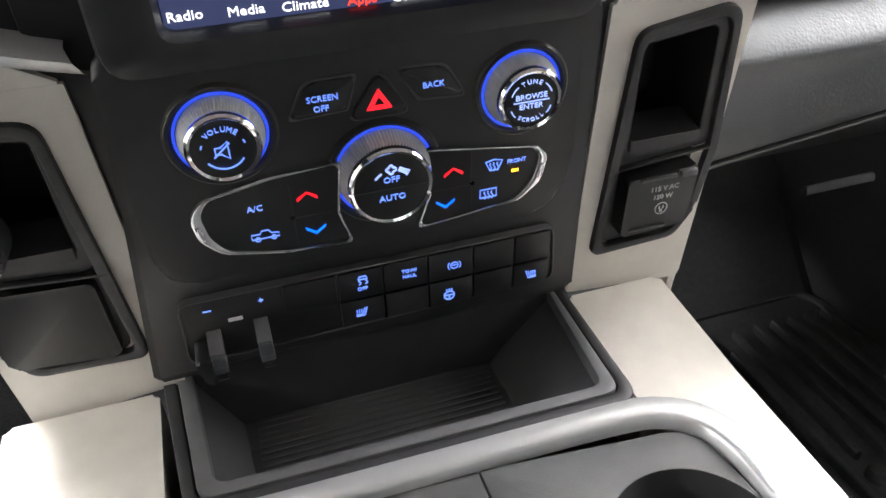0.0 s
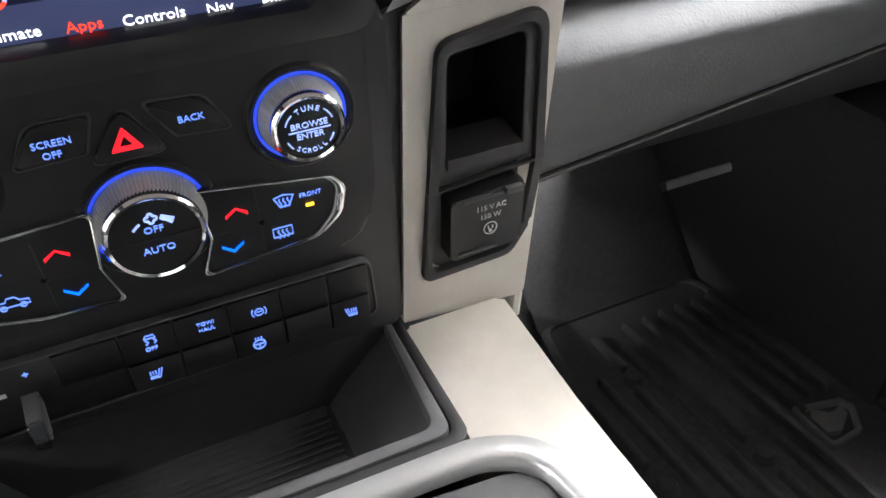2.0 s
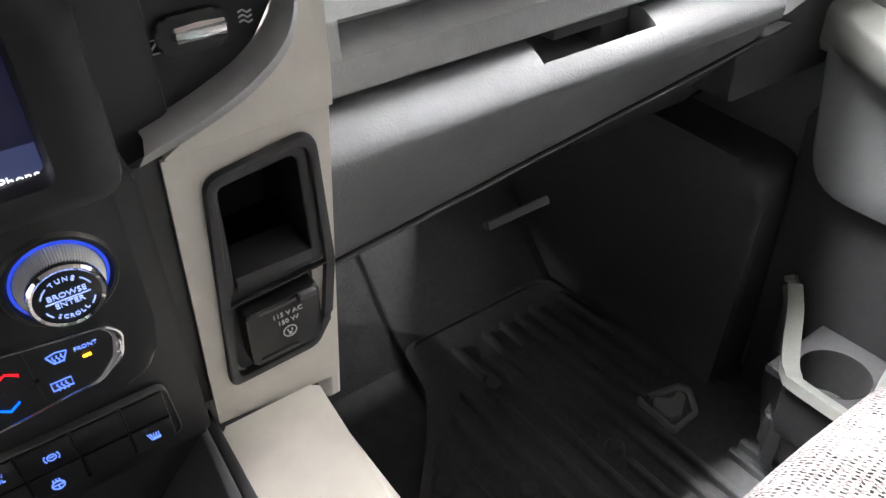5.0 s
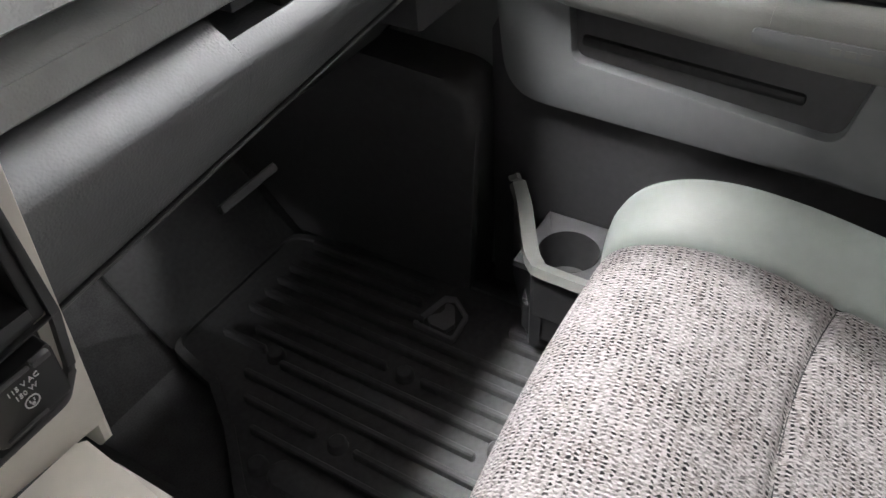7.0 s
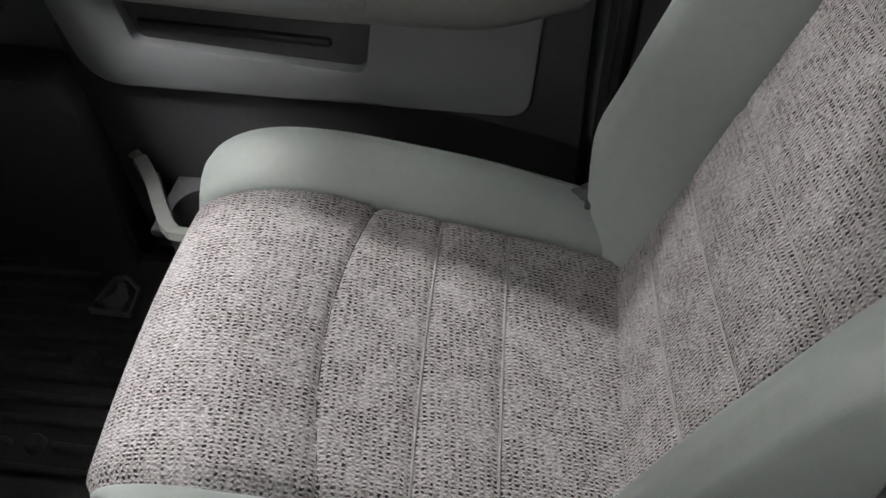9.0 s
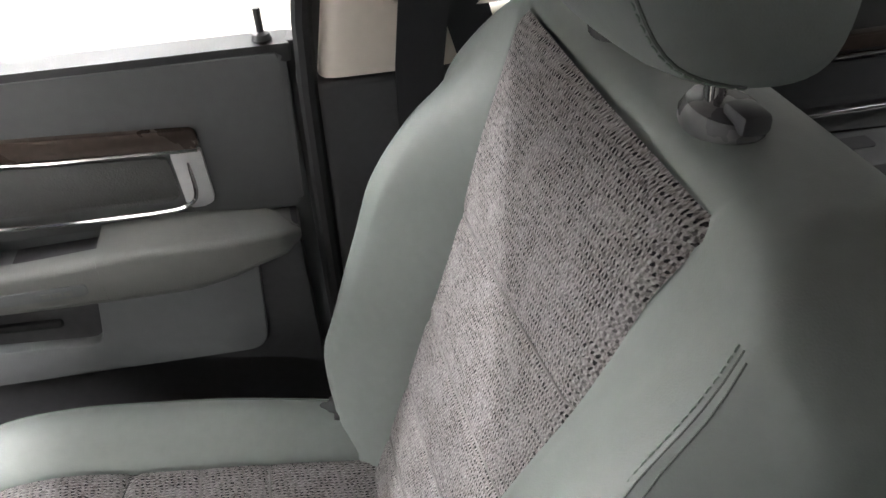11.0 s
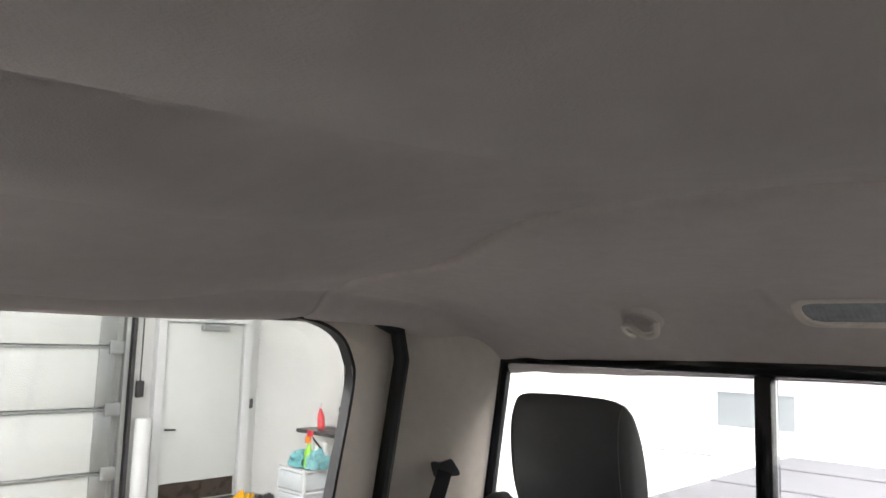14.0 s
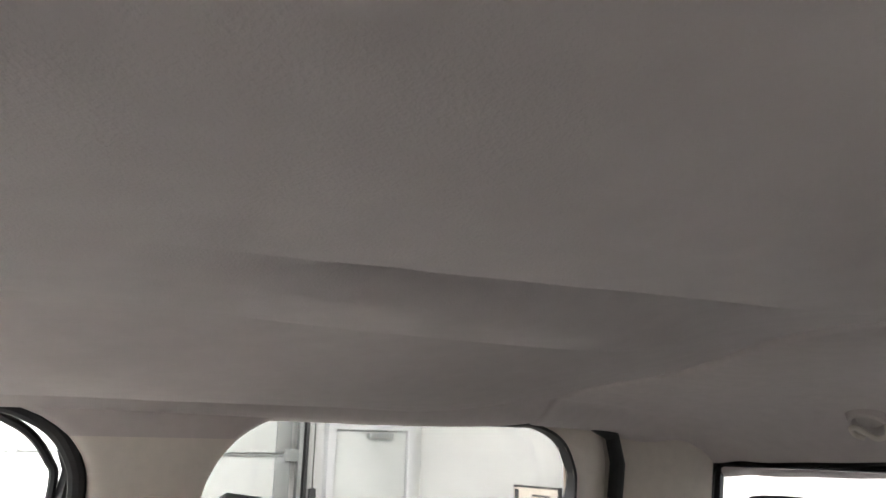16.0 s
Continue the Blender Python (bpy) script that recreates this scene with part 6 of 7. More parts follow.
part("deck_side", prism(rounded([(0.158, 0.482), (0.1665, 0.482), (0.186, 0.452), (0.188, 0.38), (0.158, 0.38)], [0.002, 0.008, 0.014, 0.004, 0.002], 4), "y", -0.02, 0.322, 0.002), M_TAN, con, "brushed champagne outer edge")
to = rounded([(-0.124, 0.345), (-0.113, 0.237), (0.113, 0.2345), (0.116, 0.345)], [0.002, 0.012, 0.012, 0.002], 6)
ti = rounded([(-0.108, 0.345), (-0.099, 0.2515), (0.0985, 0.2490), (0.1065, 0.345)], [0.002, 0.008, 0.008, 0.002], 6)
tm = rounded([(-0.117, 0.345), (-0.1075, 0.2435), (0.1065, 0.2410), (0.1105, 0.345)], [0.002, 0.010, 0.010, 0.002], 6)
tf = part("tray_frame", ring(to, tm, "z", CZ - 0.012, CZ + 0.0015, r=0.0012), M_BLACK, con, "charcoal tray surround")
part("tray_edge", ring([(a * 0.994, b + 0.0006) for a, b in tm], ti, "z", CZ - 0.012, CZ + 0.0026, r=0.0014), M_TRAYRIM, tf, "grey inner tray edge")
tb = rounded([(-0.090, 0.372), (-0.082, 0.268), (0.066, 0.266), (0.068, 0.372)], [0.002, 0.006, 0.006, 0.002], 6)
bm = bmesh.new()
va = [bm.verts.new((a, b, CZ - 0.006)) for a, b in ti]
vb = [bm.verts.new((a, b, CZ - 0.046)) for a, b in tb]
for i in range(len(va)):
    j = (i + 1) % len(va)
    bm.faces.new((va[i], va[j], vb[j], vb[i]))
bm.faces.new(vb)
tray = part("tray_well", bm, M_GREYTRAY, con, "black sloped tray walls", sharp=30)
for k in range(20):
    y = 0.272 + 0.0050 * k
    part("mat_rib", box(-0.080, 0.064, y, y + 0.0030, CZ - 0.046, CZ - 0.0445, 0.0005, 1), M_GREYTRAY, tray)
part("tray_roof", box(-0.12, 0.112, 0.335, 0.41, CZ - 0.06, CZ + 0.012), M_DEEP, con)
# silver sweep round the cup holders
line = spline([(-0.16, 0.02, 0), (-0.152, 0.10, 0), (-0.147, 0.175, 0), (-0.136, 0.2135, 0), (-0.105, 0.2315, 0), (0.0, 0.2315, 0), (0.095, 0.2300, 0), (0.122, 0.2245, 0), (0.1370, 0.2120, 0), (0.1430, 0.1900, 0), (0.1435, 0.155, 0), (0.1415, 0.10, 0), (0.138, 0.02, 0)], 6)
rows = []
for i, p in enumerate(line):
    d = (line[min(i + 1, len(line) - 1)] - line[max(i - 1, 0)]).normalized()
    n = Vector((-d.y, d.x, 0))
    rows.append([(*(p + n * t).to_2d(), CZ + h) for t, h in ((0.0072, -0.004), (0.0068, 0.0008), (0.0058, 0.0014), (0.0, 0.0012), (-0.0045, 0.0004), (-0.0066, -0.0016), (-0.0072, -0.008))])
part("silver_sweep", grid_mesh(rows), M_SILVER, con, "satin silver trim round the cup holders", sharp=50)
CH = (0.098, 0.158)
n = 48
cir = [(CH[0] + 0.0375 * math.cos(2 * math_pi * k / n - 2.2), CH[1] + 0.0375 * math.sin(2 * math_pi * k / n - 2.2)) for k in range(n)]
sq = rounded([(0.0215, 0.02), (0.1295, 0.02), (0.1360, 0.17), (0.1320, 0.2145), (0.0215, 0.2245)], [0.002, 0.01, 0.02, 0.022, 0.001], 9)[:n + 2]
sq = [sq[int(k * len(sq) / n)] for k in range(n)]
sq = sorted(sq, key=lambda p: math.atan2(p[1] - CH[1], p[0] - CH[0]))
cir = sorted(cir, key=lambda p: math.atan2(p[1] - CH[1], p[0] - CH[0]))
part("cup_deck", ring(sq, cir, "z", CZ - 0.014, CZ - 0.0065, r=0.001), M_GREYTRAY, con, "grey cup holder deck")
part("cup_well", lathe([(0.0375, -0.001), (0.035, -0.012), (0.0345, -0.07), (0.030, -0.075), (0.002, -0.075)], 40, at=(CH[0], CH[1], CZ - 0.006), close=False), M_BLACK, con, "black cup holder")
part("lid_panel", prism(rounded([(-0.148, 0.02), (0.0205, 0.02), (0.0205, 0.2245), (-0.122, 0.2255), (-0.138, 0.175)], [0.002, 0.002, 0.001, 0.02, 0.02]), "z", CZ - 0.016, CZ - 0.007, 0.0015), M_GREYTRAY, con, "grey storage lid")
part("rear_lid", prism(rounded([(-0.155, -0.12), (0.138, -0.12), (0.138, 0.022), (-0.158, 0.022)], 0.01), "z", CZ - 0.05, CZ - 0.004, 0.006), M_GREYTRAY, con)

# ---------- dashboard, passenger side ----------


def sweep_x(fn, xs, bm=None):
    """Carries a closed section, given by fn(x) as (y, z) points, along x."""
    bm = bm or bmesh.new()
    loops = [[bm.verts.new((x, y, z)) for y, z in fn(x)] for x in xs]
    n = len(loops[0])
    for a, b in zip(loops, loops[1:]):
        for k in range(n):
            bm.faces.new((a[k], a[(k + 1) % n], b[(k + 1) % n], b[k]))
    bm.faces.new(loops[0][::-1])
    bm.faces.new(loops[-1])
    return bm


def sweep_y(fn, ys, bm=None):
    bm = bm or bmesh.new()
    loops = [[bm.verts.new((x, y, z)) for x, z in fn(y)] for y in ys]
    n = len(loops[0])
    for a, b in zip(loops, loops[1:]):
        for k in range(n):
            bm.faces.new((a[k], a[(k + 1) % n], b[(k + 1) % n], b[k]))
    bm.faces.new(loops[0][::-1])
    bm.faces.new(loops[-1])
    return bm


dash = thing("dashboard", (0.45, 0.5, 0.55), "grained charcoal dashboard with a glove box", "dashboard")
UP = [(0.3875, 0.6785), (0.396, 0.72), (0.412, 0.78), (0.436, 0.84), (0.475, 0.885), (0.60, 0.90), (0.60, 0.6785)]
upper = part("upper_panel", sweep_x(lambda x: UP, steps(0.206, 0.632, 12)), M_UPPER, dash, "grained upper glove box door", sharp=40)
part("groove_back", prism([(0.3878, 0.6785), (0.4120, 0.6670), (0.3878, 0.6550), (0.46, 0.6550), (0.46, 0.6785)], "x", 0.2535, 0.626), M_UPPER, upper)
part("groove_end", prism([(0.387, 0.6786), (0.387, 0.6549), (0.46, 0.6549), (0.46, 0.6786)], "x", 0.206, 0.2530, 0.0008), M_UPPER, upper)
part("groove_end", prism([(0.387, 0.6786), (0.387, 0.6549), (0.46, 0.6549), (0.46, 0.6786)], "x", 0.6262, 0.632, 0.0008), M_UPPER, upper)
part("lower_strip", prism([(0.3868, 0.6548), (0.3860, 0.6350), (0.3885, 0.6325), (0.46, 0.6325), (0.46, 0.6548)], "x", 0.206, 0.632, 0.001), M_UPPER, upper)


def roll(x, cut=0.0):
    b = 0.10 * (x - 0.23)
    up = 0.036 * smooth01(0.600, 0.656, x)
    top = [(0.410, 0.6285 + up), (0.398, 0.6285 + up), (0.388, 0.6265 + up * 0.7), (0.378, 0.6205 + up * 0.3), (0.371, 0.6150), (0.3665, 0.6105)]
    if cut:
        top = [(0.425, 0.606), (0.402, 0.603), (0.385, 0.6045), (0.374, 0.6175), (0.371, 0.6150), (0.3665, 0.6105)]
    return top + [(0.3632, 0.6055), (0.3618, 0.6000), (0.3632, 0.5920), (0.3685, 0.570 + b * 0.55), (0.3760, 0.545 + b * 0.85), (0.3820, 0.527 + b), (0.386, 0.5225 + b), (0.47, 0.515 + b * 0.8), (0.47, 0.6285)]


sh = part("shelf_roll", sweep_x(lambda x: roll(x), steps(0.206, 0.398, 8)), M_ROLL, dash, "padded roll below the glove box", sharp=30)
part("grab_recess", sweep_x(lambda x: roll(x, 1), steps(0.3981, 0.5099, 6)), M_ROLL, sh, sharp=30)
part("shelf_roll_end", sweep_x(lambda x: roll(x), steps(0.510, 0.656, 16)), M_ROLL, sh, sharp=30)
part("latch", box(0.425, 0.502, 0.395, 0.43, 0.620, 0.6325, 0.003), M_BLACK, sh)
part("latch_gap", box(0.478, 0.509, 0.400, 0.43, 0.597, 0.622, 0.004), M_DEEP, sh)
# face below the roll, in a darker material than the roll
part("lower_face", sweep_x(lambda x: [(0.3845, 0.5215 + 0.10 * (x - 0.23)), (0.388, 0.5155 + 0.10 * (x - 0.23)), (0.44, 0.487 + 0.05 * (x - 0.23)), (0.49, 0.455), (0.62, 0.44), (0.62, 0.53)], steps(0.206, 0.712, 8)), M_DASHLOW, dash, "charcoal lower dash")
part("edge_bead", tube([(x, 0.3835, 0.5202 + 0.10 * (x - 0.23)) for x in steps(0.206, 0.654, 10)], 0.0014, 6), M_DASH, dash)
part("release_tab", prism(rounded([(0.462, 0.4225), (0.470, 0.418), (0.474, 0.424), (0.466, 0.431)], 0.002), "x", 0.418, 0.492, 0.002), M_GREYTRAY, dash, "grey release tab")
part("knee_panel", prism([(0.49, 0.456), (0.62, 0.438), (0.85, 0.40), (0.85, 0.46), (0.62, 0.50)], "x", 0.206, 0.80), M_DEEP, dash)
# corner column with the side vent
part("corner_column", sweep_x(lambda x: [(0.388 - 0.026 * smooth01(0.632, 0.656, x), 0.598), (0.388 - 0.018 * smooth01(0.632, 0.656, x), 0.63), (0.387 - 0.012 * smooth01(0.632, 0.656, x), 0.67), (0.398, 0.74), (0.436, 0.84), (0.475, 0.885), (0.60, 0.90), (0.60, 0.60)], steps(0.6325, 0.6565, 8)), M_UPPER, dash, sharp=40)
vb = part("side_vent", ring(rounded([(0.661, 0.588), (0.703, 0.600), (0.713, 0.74), (0.658, 0.74)], 0.010), rounded([(0.668, 0.601), (0.696, 0.608), (0.706, 0.733), (0.665, 0.733)], 0.006), "y", 0.368, 0.402, r=0.003), M_SILVER, dash, "silver-framed side vent")
part("vent_back", prism([(0.664, 0.592), (0.700, 0.603), (0.710, 0.738), (0.661, 0.738)], "y", 0.398, 0.43), M_DEEP, vb)
for k in range(5):
    part("vane", box(0.666, 0.704, 0.383, 0.399, 0.615 + 0.026 * k, 0.618 + 0.026 * k), M_BLACK, vb)
part("dash_end", prism([(0.40, 0.50), (0.40, 0.90), (0.70, 0.92), (0.70, 0.50)], "x", 0.6575, 0.82, 0.006), M_BLACK, dash)
part("dash_top", prism([(0.46, 0.88), (0.50, 0.905), (1.02, 0.86), (1.02, 0.80), (0.46, 0.80)], "x", -0.86, 0.86, 0.01), M_DASHLOW, dash)
part("driver_side", prism([(0.39, 0.66), (0.40, 0.78), (0.46, 0.89), (0.60, 0.90), (0.60, 0.48), (0.36, 0.53), (0.36, 0.60)], "x", -0.82, -0.21, 0.01), M_DASHLOW, dash)
# chrome name badge: plain bars stand for its lettering
bad = part("badge", prism(rounded([(0.515, 0.657), (0.519, 0.682), (0.600, 0.682), (0.603, 0.657)], 0.002), "y", 0.3805, 0.3858, 0.0012), M_CHROME, dash, "chrome name badge")
part("badge_mark", prism([(0.521, 0.661), (0.529, 0.678), (0.537, 0.678), (0.530, 0.661)], "y", 0.3798, 0.3803), M_SILVER, bad)
for k in range(6):
    part("letter_bar", box(0.543 + 0.0095 * k, 0.5495 + 0.0095 * k, 0.3797, 0.3803, 0.663, 0.676), M_GLOSS, bad)

# ---------- front passenger door ----------
fd = thing("front_door", (0.82, 0.1, 0.05), "front passenger door with sage armrest and map pocket, closed", "car door")
part("door_core", box(0.845, 0.872, -0.275, 0.72, 0.02, 0.738, 0.004), M_DOOR, fd)
part("upper_panel", prism(rounded([(-0.262, 0.540), (0.60, 0.530), (0.60, 0.732), (-0.268, 0.732)], 0.01), "x", 0.832, 0.862, 0.006), M_DOORSHADE, fd, "upper door panel, sage plastic darkened for its shade")
part("belt_top", prism([(0.832, 0.722), (0.838, 0.740), (0.868, 0.744), (0.868, 0.722)], "y", -0.275, 0.72, 0.004), M_DASHLOW, fd, "dark top of the door", m=None)
tl = part("trim_strip", prism(rounded([(-0.158, 0.637), (0.17, 0.648), (0.17, 0.672), (-0.158, 0.660)], [0.004, 0.002, 0.002, 0.012]), "x", 0.822, 0.838, 0.004), M_WOOD, fd, "brown metallic trim strip")
part("chrome_line", tube([(0.828, 0.17, 0.6455), (0.826, 0.0, 0.640), (0.826, -0.155, 0.6345)], 0.0032, 8), M_CHROME, tl)
part("chrome_line", tube(spline([(0.826, 0.17, 0.5665), (0.824, 0.0, 0.5625), (0.824, -0.10, 0.5605), (0.825, -0.130, 0.5655), (0.826, -0.141, 0.580), (0.827, -0.141, 0.62)], 5), 0.0035, 8), M_CHROME, tl)
part("trim_end", prism(rounded([(-0.160, 0.560), (-0.128, 0.560), (-0.124, 0.634), (-0.158, 0.634)], [0.012, 0.006, 0.004, 0.004]), "x", 0.824, 0.838, 0.003), M_SILVER, fd, "satin silver trim end")
part("inset_pad", prism(rounded([(-0.122, 0.570), (0.17, 0.575), (0.17, 0.638), (-0.120, 0.628)], 0.01), "x", 0.827, 0.840, 0.004), M_DASH, fd, "charcoal inset pad")


def arm(y, cut=False):
    f = smooth01(0.27, 0.412, y)
    xi = 0.764 + 0.030 * f ** 1.5
    zt = 0.533 + 0.015 * smooth01(0.20, -0.10, y) + 0.014 * smooth01(0.33, 0.41, y)
    zb = 0.479 + 0.014 * f - 0.004 * smooth01(0.1, -0.2, y)
    tip = smooth01(-0.10, -0.25, y)
    end = smooth01(-0.222, -0.252, y)
    zt -= 0.014 * tip + 0.012 * end ** 2
    zb += 0.020 * tip + 0.006 * end ** 2
    xi += 0.018 * tip ** 2 + 0.020 * end ** 2
    r = 0.014 * (1 - 0.3 * f) * (1 - 0.5 * tip)
    e = 0.835 - 0.03 * smooth01(-0.21, -0.25, y)
    pts = [(e, zb + 0.004), (xi + 0.018, zb), (xi + 0.006, zb + 0.005), (xi, zb + 0.016)]
    pts += [(xi + r * (1 - math.cos(a)), zt - r + r * math.sin(a)) for a in (0.2, 0.6, 1.0, 1.4)]
    if cut:
        pts += [(xi + 0.026, zt), (xi + 0.030, zt - 0.004), (xi + 0.032, zt - 0.030), (e, zt - 0.034)]
    else:
        pts += [(xi + 0.026, zt + 0.001), (xi + 0.035, zt + 0.002), (xi + 0.05, zt + 0.002), (e, zt + 0.003)]
    return pts


ar = part("armrest", sweep_y(lambda y: arm(y), steps(0.412, 0.095, 16)), M_ARM, fd, "soft sage-grey armrest", sharp=40)
part("pull_cup", sweep_y(lambda y: arm(y, True), steps(0.0949, -0.0249, 6)), M_ARM, ar, sharp=40)
part("armrest_rear", sweep_y(lambda y: arm(y), steps(-0.025, -0.252, 24)), M_ARM, ar, sharp=40)
part("arm_badge", prism(rounded([(0.108, 0.500), (-0.008, 0.503), (-0.008, 0.518), (0.108, 0.515)], 0.005), "x", 0.7615, 0.768, 0.0015), M_DOOR, ar)
for k in range(3):
    part("letter_bar", box(0.7605, 0.7618, 0.032 - 0.012 * k, 0.041 - 0.012 * k, 0.507, 0.513), M_ARM, ar)
sb = part("switch_plate", prism(rounded([(0.771, 0.152), (0.822, 0.150), (0.835, 0.253), (0.831, 0.340), (0.796, 0.337), (0.772, 0.250)], [0.012, 0.012, 0.02, 0.014, 0.014, 0.03]), "z", 0.531, 0.5385, 0.002), M_BLACK, fd, "black window switch plate")
well = rounded([(0.781, 0.256), (0.826, 0.256), (0.826, 0.328), (0.797, 0.326)], 0.006)
part("tray_pocket", ring(rounded([(0.777, 0.252), (0.830, 0.252), (0.830, 0.333), (0.794, 0.331)], 0.008), well, "z", 0.5365, 0.5400, r=0.001), M_BLACK, sb)
part("tray_floor", prism(well, "z", 0.5380, 0.5388), M_VANE, sb)
for (a, b, c, d) in ((0.783, 0.820, 0.212, 0.244), (0.779, 0.795, 0.168, 0.196), (0.800, 0.816, 0.166, 0.194)):
    s1 = part("switch", box(a, b, c, d, 0.5370, 0.5430, 0.002), M_BUTTON, sb)
    part("switch_mark", box((a + b) / 2 - 0.004, (a + b) / 2 + 0.004, (c + d) / 2 - 0.003, (c + d) / 2 + 0.003, 0.5430, 0.5434), M_PRINT, s1)
# lower panel with the map pocket
lo = rounded([(0.390, 0.515), (0.372, 0.350), (-0.185, 0.350), (-0.198, 0.515)], [0.01, 0.055, 0.030, 0.004], 6)
li = rounded([(0.298, 0.490), (0.290, 0.414), (0.010, 0.403), (-0.006, 0.490)], [0.008, 0.014, 0.020, 0.004], 6)
part("lower_panel", ring(lo, li, "x", 0.843, 0.790, r=0.004), M_DOOR, fd, "sage grey lower door panel", sharp=40)
part("pocket_back", box(0.836, 0.844, -0.02, 0.31, 0.40, 0.515), M_VANE, fd)
part("pocket_shelf", box(0.80, 0.840, 0.05, 0.285, 0.428, 0.440, 0.004), M_VANE, fd)
part("pocket_box", box(0.812, 0.842, -0.005, 0.10, 0.42, 0.47, 0.006), M_VANE, fd)
part("kick_board", prism([(0.40, 0.03), (0.40, 0.42), (0.36, 0.50), (-0.25, 0.53), (-0.255, 0.03)], "x", 0.806, 0.848, 0.006), M_BLACK, fd, "black lower door board")
# bin with the cup ring
bn = part("door_bin", prism(rounded([(0.694, 0.30), (0.694, -0.20), (0.806, -0.22), (0.806, 0.33)], [0.012, 0.03, 0.002, 0.002]), "z", 0.075, 0.128, 0.01), M_BLACK, fd, "black door bin with a grey rim")
part("bin_front", box(0.689, 0.699, -0.20, 0.282, 0.12, 0.203, 0.003), M_BLACK, bn)
rim = spline([(0.803, 0.364, 0.240), (0.795, 0.355, 0.230), (0.768, 0.332, 0.218), (0.722, 0.303, 0.208), (0.697, 0.283, 0.203), (0.690, 0.255, 0.202), (0.688, 0.10, 0.203), (0.690, -0.15, 0.203)], 5)
part("rim", tube(rim, 0, flat=(0.0095, 0.006, (0.4, 0.2, 1))), M_ARM, bn, "grey bin rim")
part("bin_wall", prism([(0.803, 0.365), (0.690, 0.285), (0.690, 0.27), (0.803, 0.34)], "z", 0.06, 0.205), M_BLACK, bn)
cc = (0.742, 0.258)
cup = [(cc[0] + 0.038 * math.cos(2 * math_pi * k / 48), cc[1] + 0.038 * math.sin(2 * math_pi * k / 48)) for k in range(48)]
sq = [(max(0.695, min(0.803, cc[0] + 0.2 * math.cos(2 * math_pi * k / 48))), max(0.195, min(0.312, cc[1] + 0.2 * math.sin(2 * math_pi * k / 48)))) for k in range(48)]
part("cup_ring", ring(sq, cup, "z", 0.190, 0.199, r=0.002), M_BLACK, bn)
part("cup_well", lathe([(0.038, 0.0), (0.036, -0.06), (0.002, -0.062)], 32, at=(cc[0], cc[1], 0.1985), close=False), M_DEEP, bn)
# inside handle in its cove
hc = part("handle_cove", ring(rounded([(0.365, 0.548), (0.155, 0.560), (0.150, 0.668), (0.362, 0.660)], [0.01, 0.02, 0.03, 0.02], 6), rounded([(0.352, 0.564), (0.180, 0.572), (0.176, 0.640), (0.350, 0.636)], [0.01, 0.02, 0.02, 0.01], 6), "x", 0.836, 0.822, r=0.005), M_DOORSHADE, fd, "handle surround in the same darkened door plastic")
part("cove_back", box(0.829, 0.834, 0.16, 0.36, 0.56, 0.65), M_DOORSHADE, hc)
hd = part("door_handle", sweep_y(lambda y: [(0.800, 0.585 + 0.002), (0.797, 0.595), (0.801, 0.606 + 0.004 * smooth01(0.30, 0.22, y)), (0.812, 0.611 + 0.004 * smooth01(0.30, 0.22, y)), (0.822, 0.606), (0.822, 0.588), (0.812, 0.582)], steps(0.345, 0.225, 10)), M_CHROME, fd, "chrome inside door handle")
part("handle_pivot", box(0.797, 0.826, 0.195, 0.228, 0.578, 0.617, 0.006, 3), M_CHROME, hd)
part("front_corner", prism([(0.385, 0.50), (0.60, 0.50), (0.60, 0.745), (0.375, 0.745)], "x", 0.826, 0.845, 0.008), M_DOORSHADE, fd)
# the door trim climbs towards its hinge
for ob in fd.children_recursive:
    if ob.type == "MESH":
        for v in ob.data.vertices:
            v.co.z += 0.020 * smooth01(0.0, 0.38, v.co.y) * smooth01(0.20, 0.40, v.co.z) * (1 - smooth01(0.70, 0.735, v.co.z))
lp = tagged(thing("lock_pin", (0.852, -0.243, 0.745), "black door lock pin standing up", "lock pin"), "")
part("pin", tube([(0.852, -0.246, 0.735), (0.852, -0.246, 0.776)], 0.004, 10), M_BLACK, lp)
part("grommet", lathe([(0.011, 0.0), (0.009, 0.006), (0.005, 0.008)], 16, at=(0.852, -0.246, 0.7425)), M_BLACK, lp)

# footwell: kick bump, mat
kb = prism(rounded([(0.425, 0.0), (0.400, 0.375), (0.90, 0.41), (0.98, 0.0)], [0.01, 0.05, 0.01, 0.01], 6), "x", 0.772, 0.86, 0.018, 4)
tagged(part("kick_panel", kb, M_KICK, sharp=50), "black moulded kick panel beside the footwell", "trim", kind="structure")
tagged(part("console_side", prism([(-0.12, 0.0), (0.60, 0.0), (0.86, 0.42), (0.33, 0.44), (0.30, 0.40), (-0.12, 0.38)], "x", 0.142, 0.184, 0.008), M_STACK), "black console side panel in the footwell", "trim", kind="structure")
tagged(part("tunnel", prism(rounded([(-0.33, 0.0), (-0.24, 0.16), (0.24, 0.16), (0.33, 0.0)], 0.04), "y", -0.10, 1.0, 0.0), M_CARPET), "black carpeted floor tunnel", "floor", kind="structure")
mat_t = thing("floor_mat", (0.58, 0.45, 0.0), "black ribbed rubber floor mat with a badge", "floor mat")
mo = rounded([(0.322, 0.14), (0.327, 0.495), (0.401, 0.580), (0.447, 0.653), (0.468, 0.752), (0.755, 0.752), (0.792, 0.53), (0.792, 0.30), (0.755, 0.14)], [0.02, 0.05, 0.05, 0.03, 0.03, 0.03, 0.04, 0.04, 0.03])
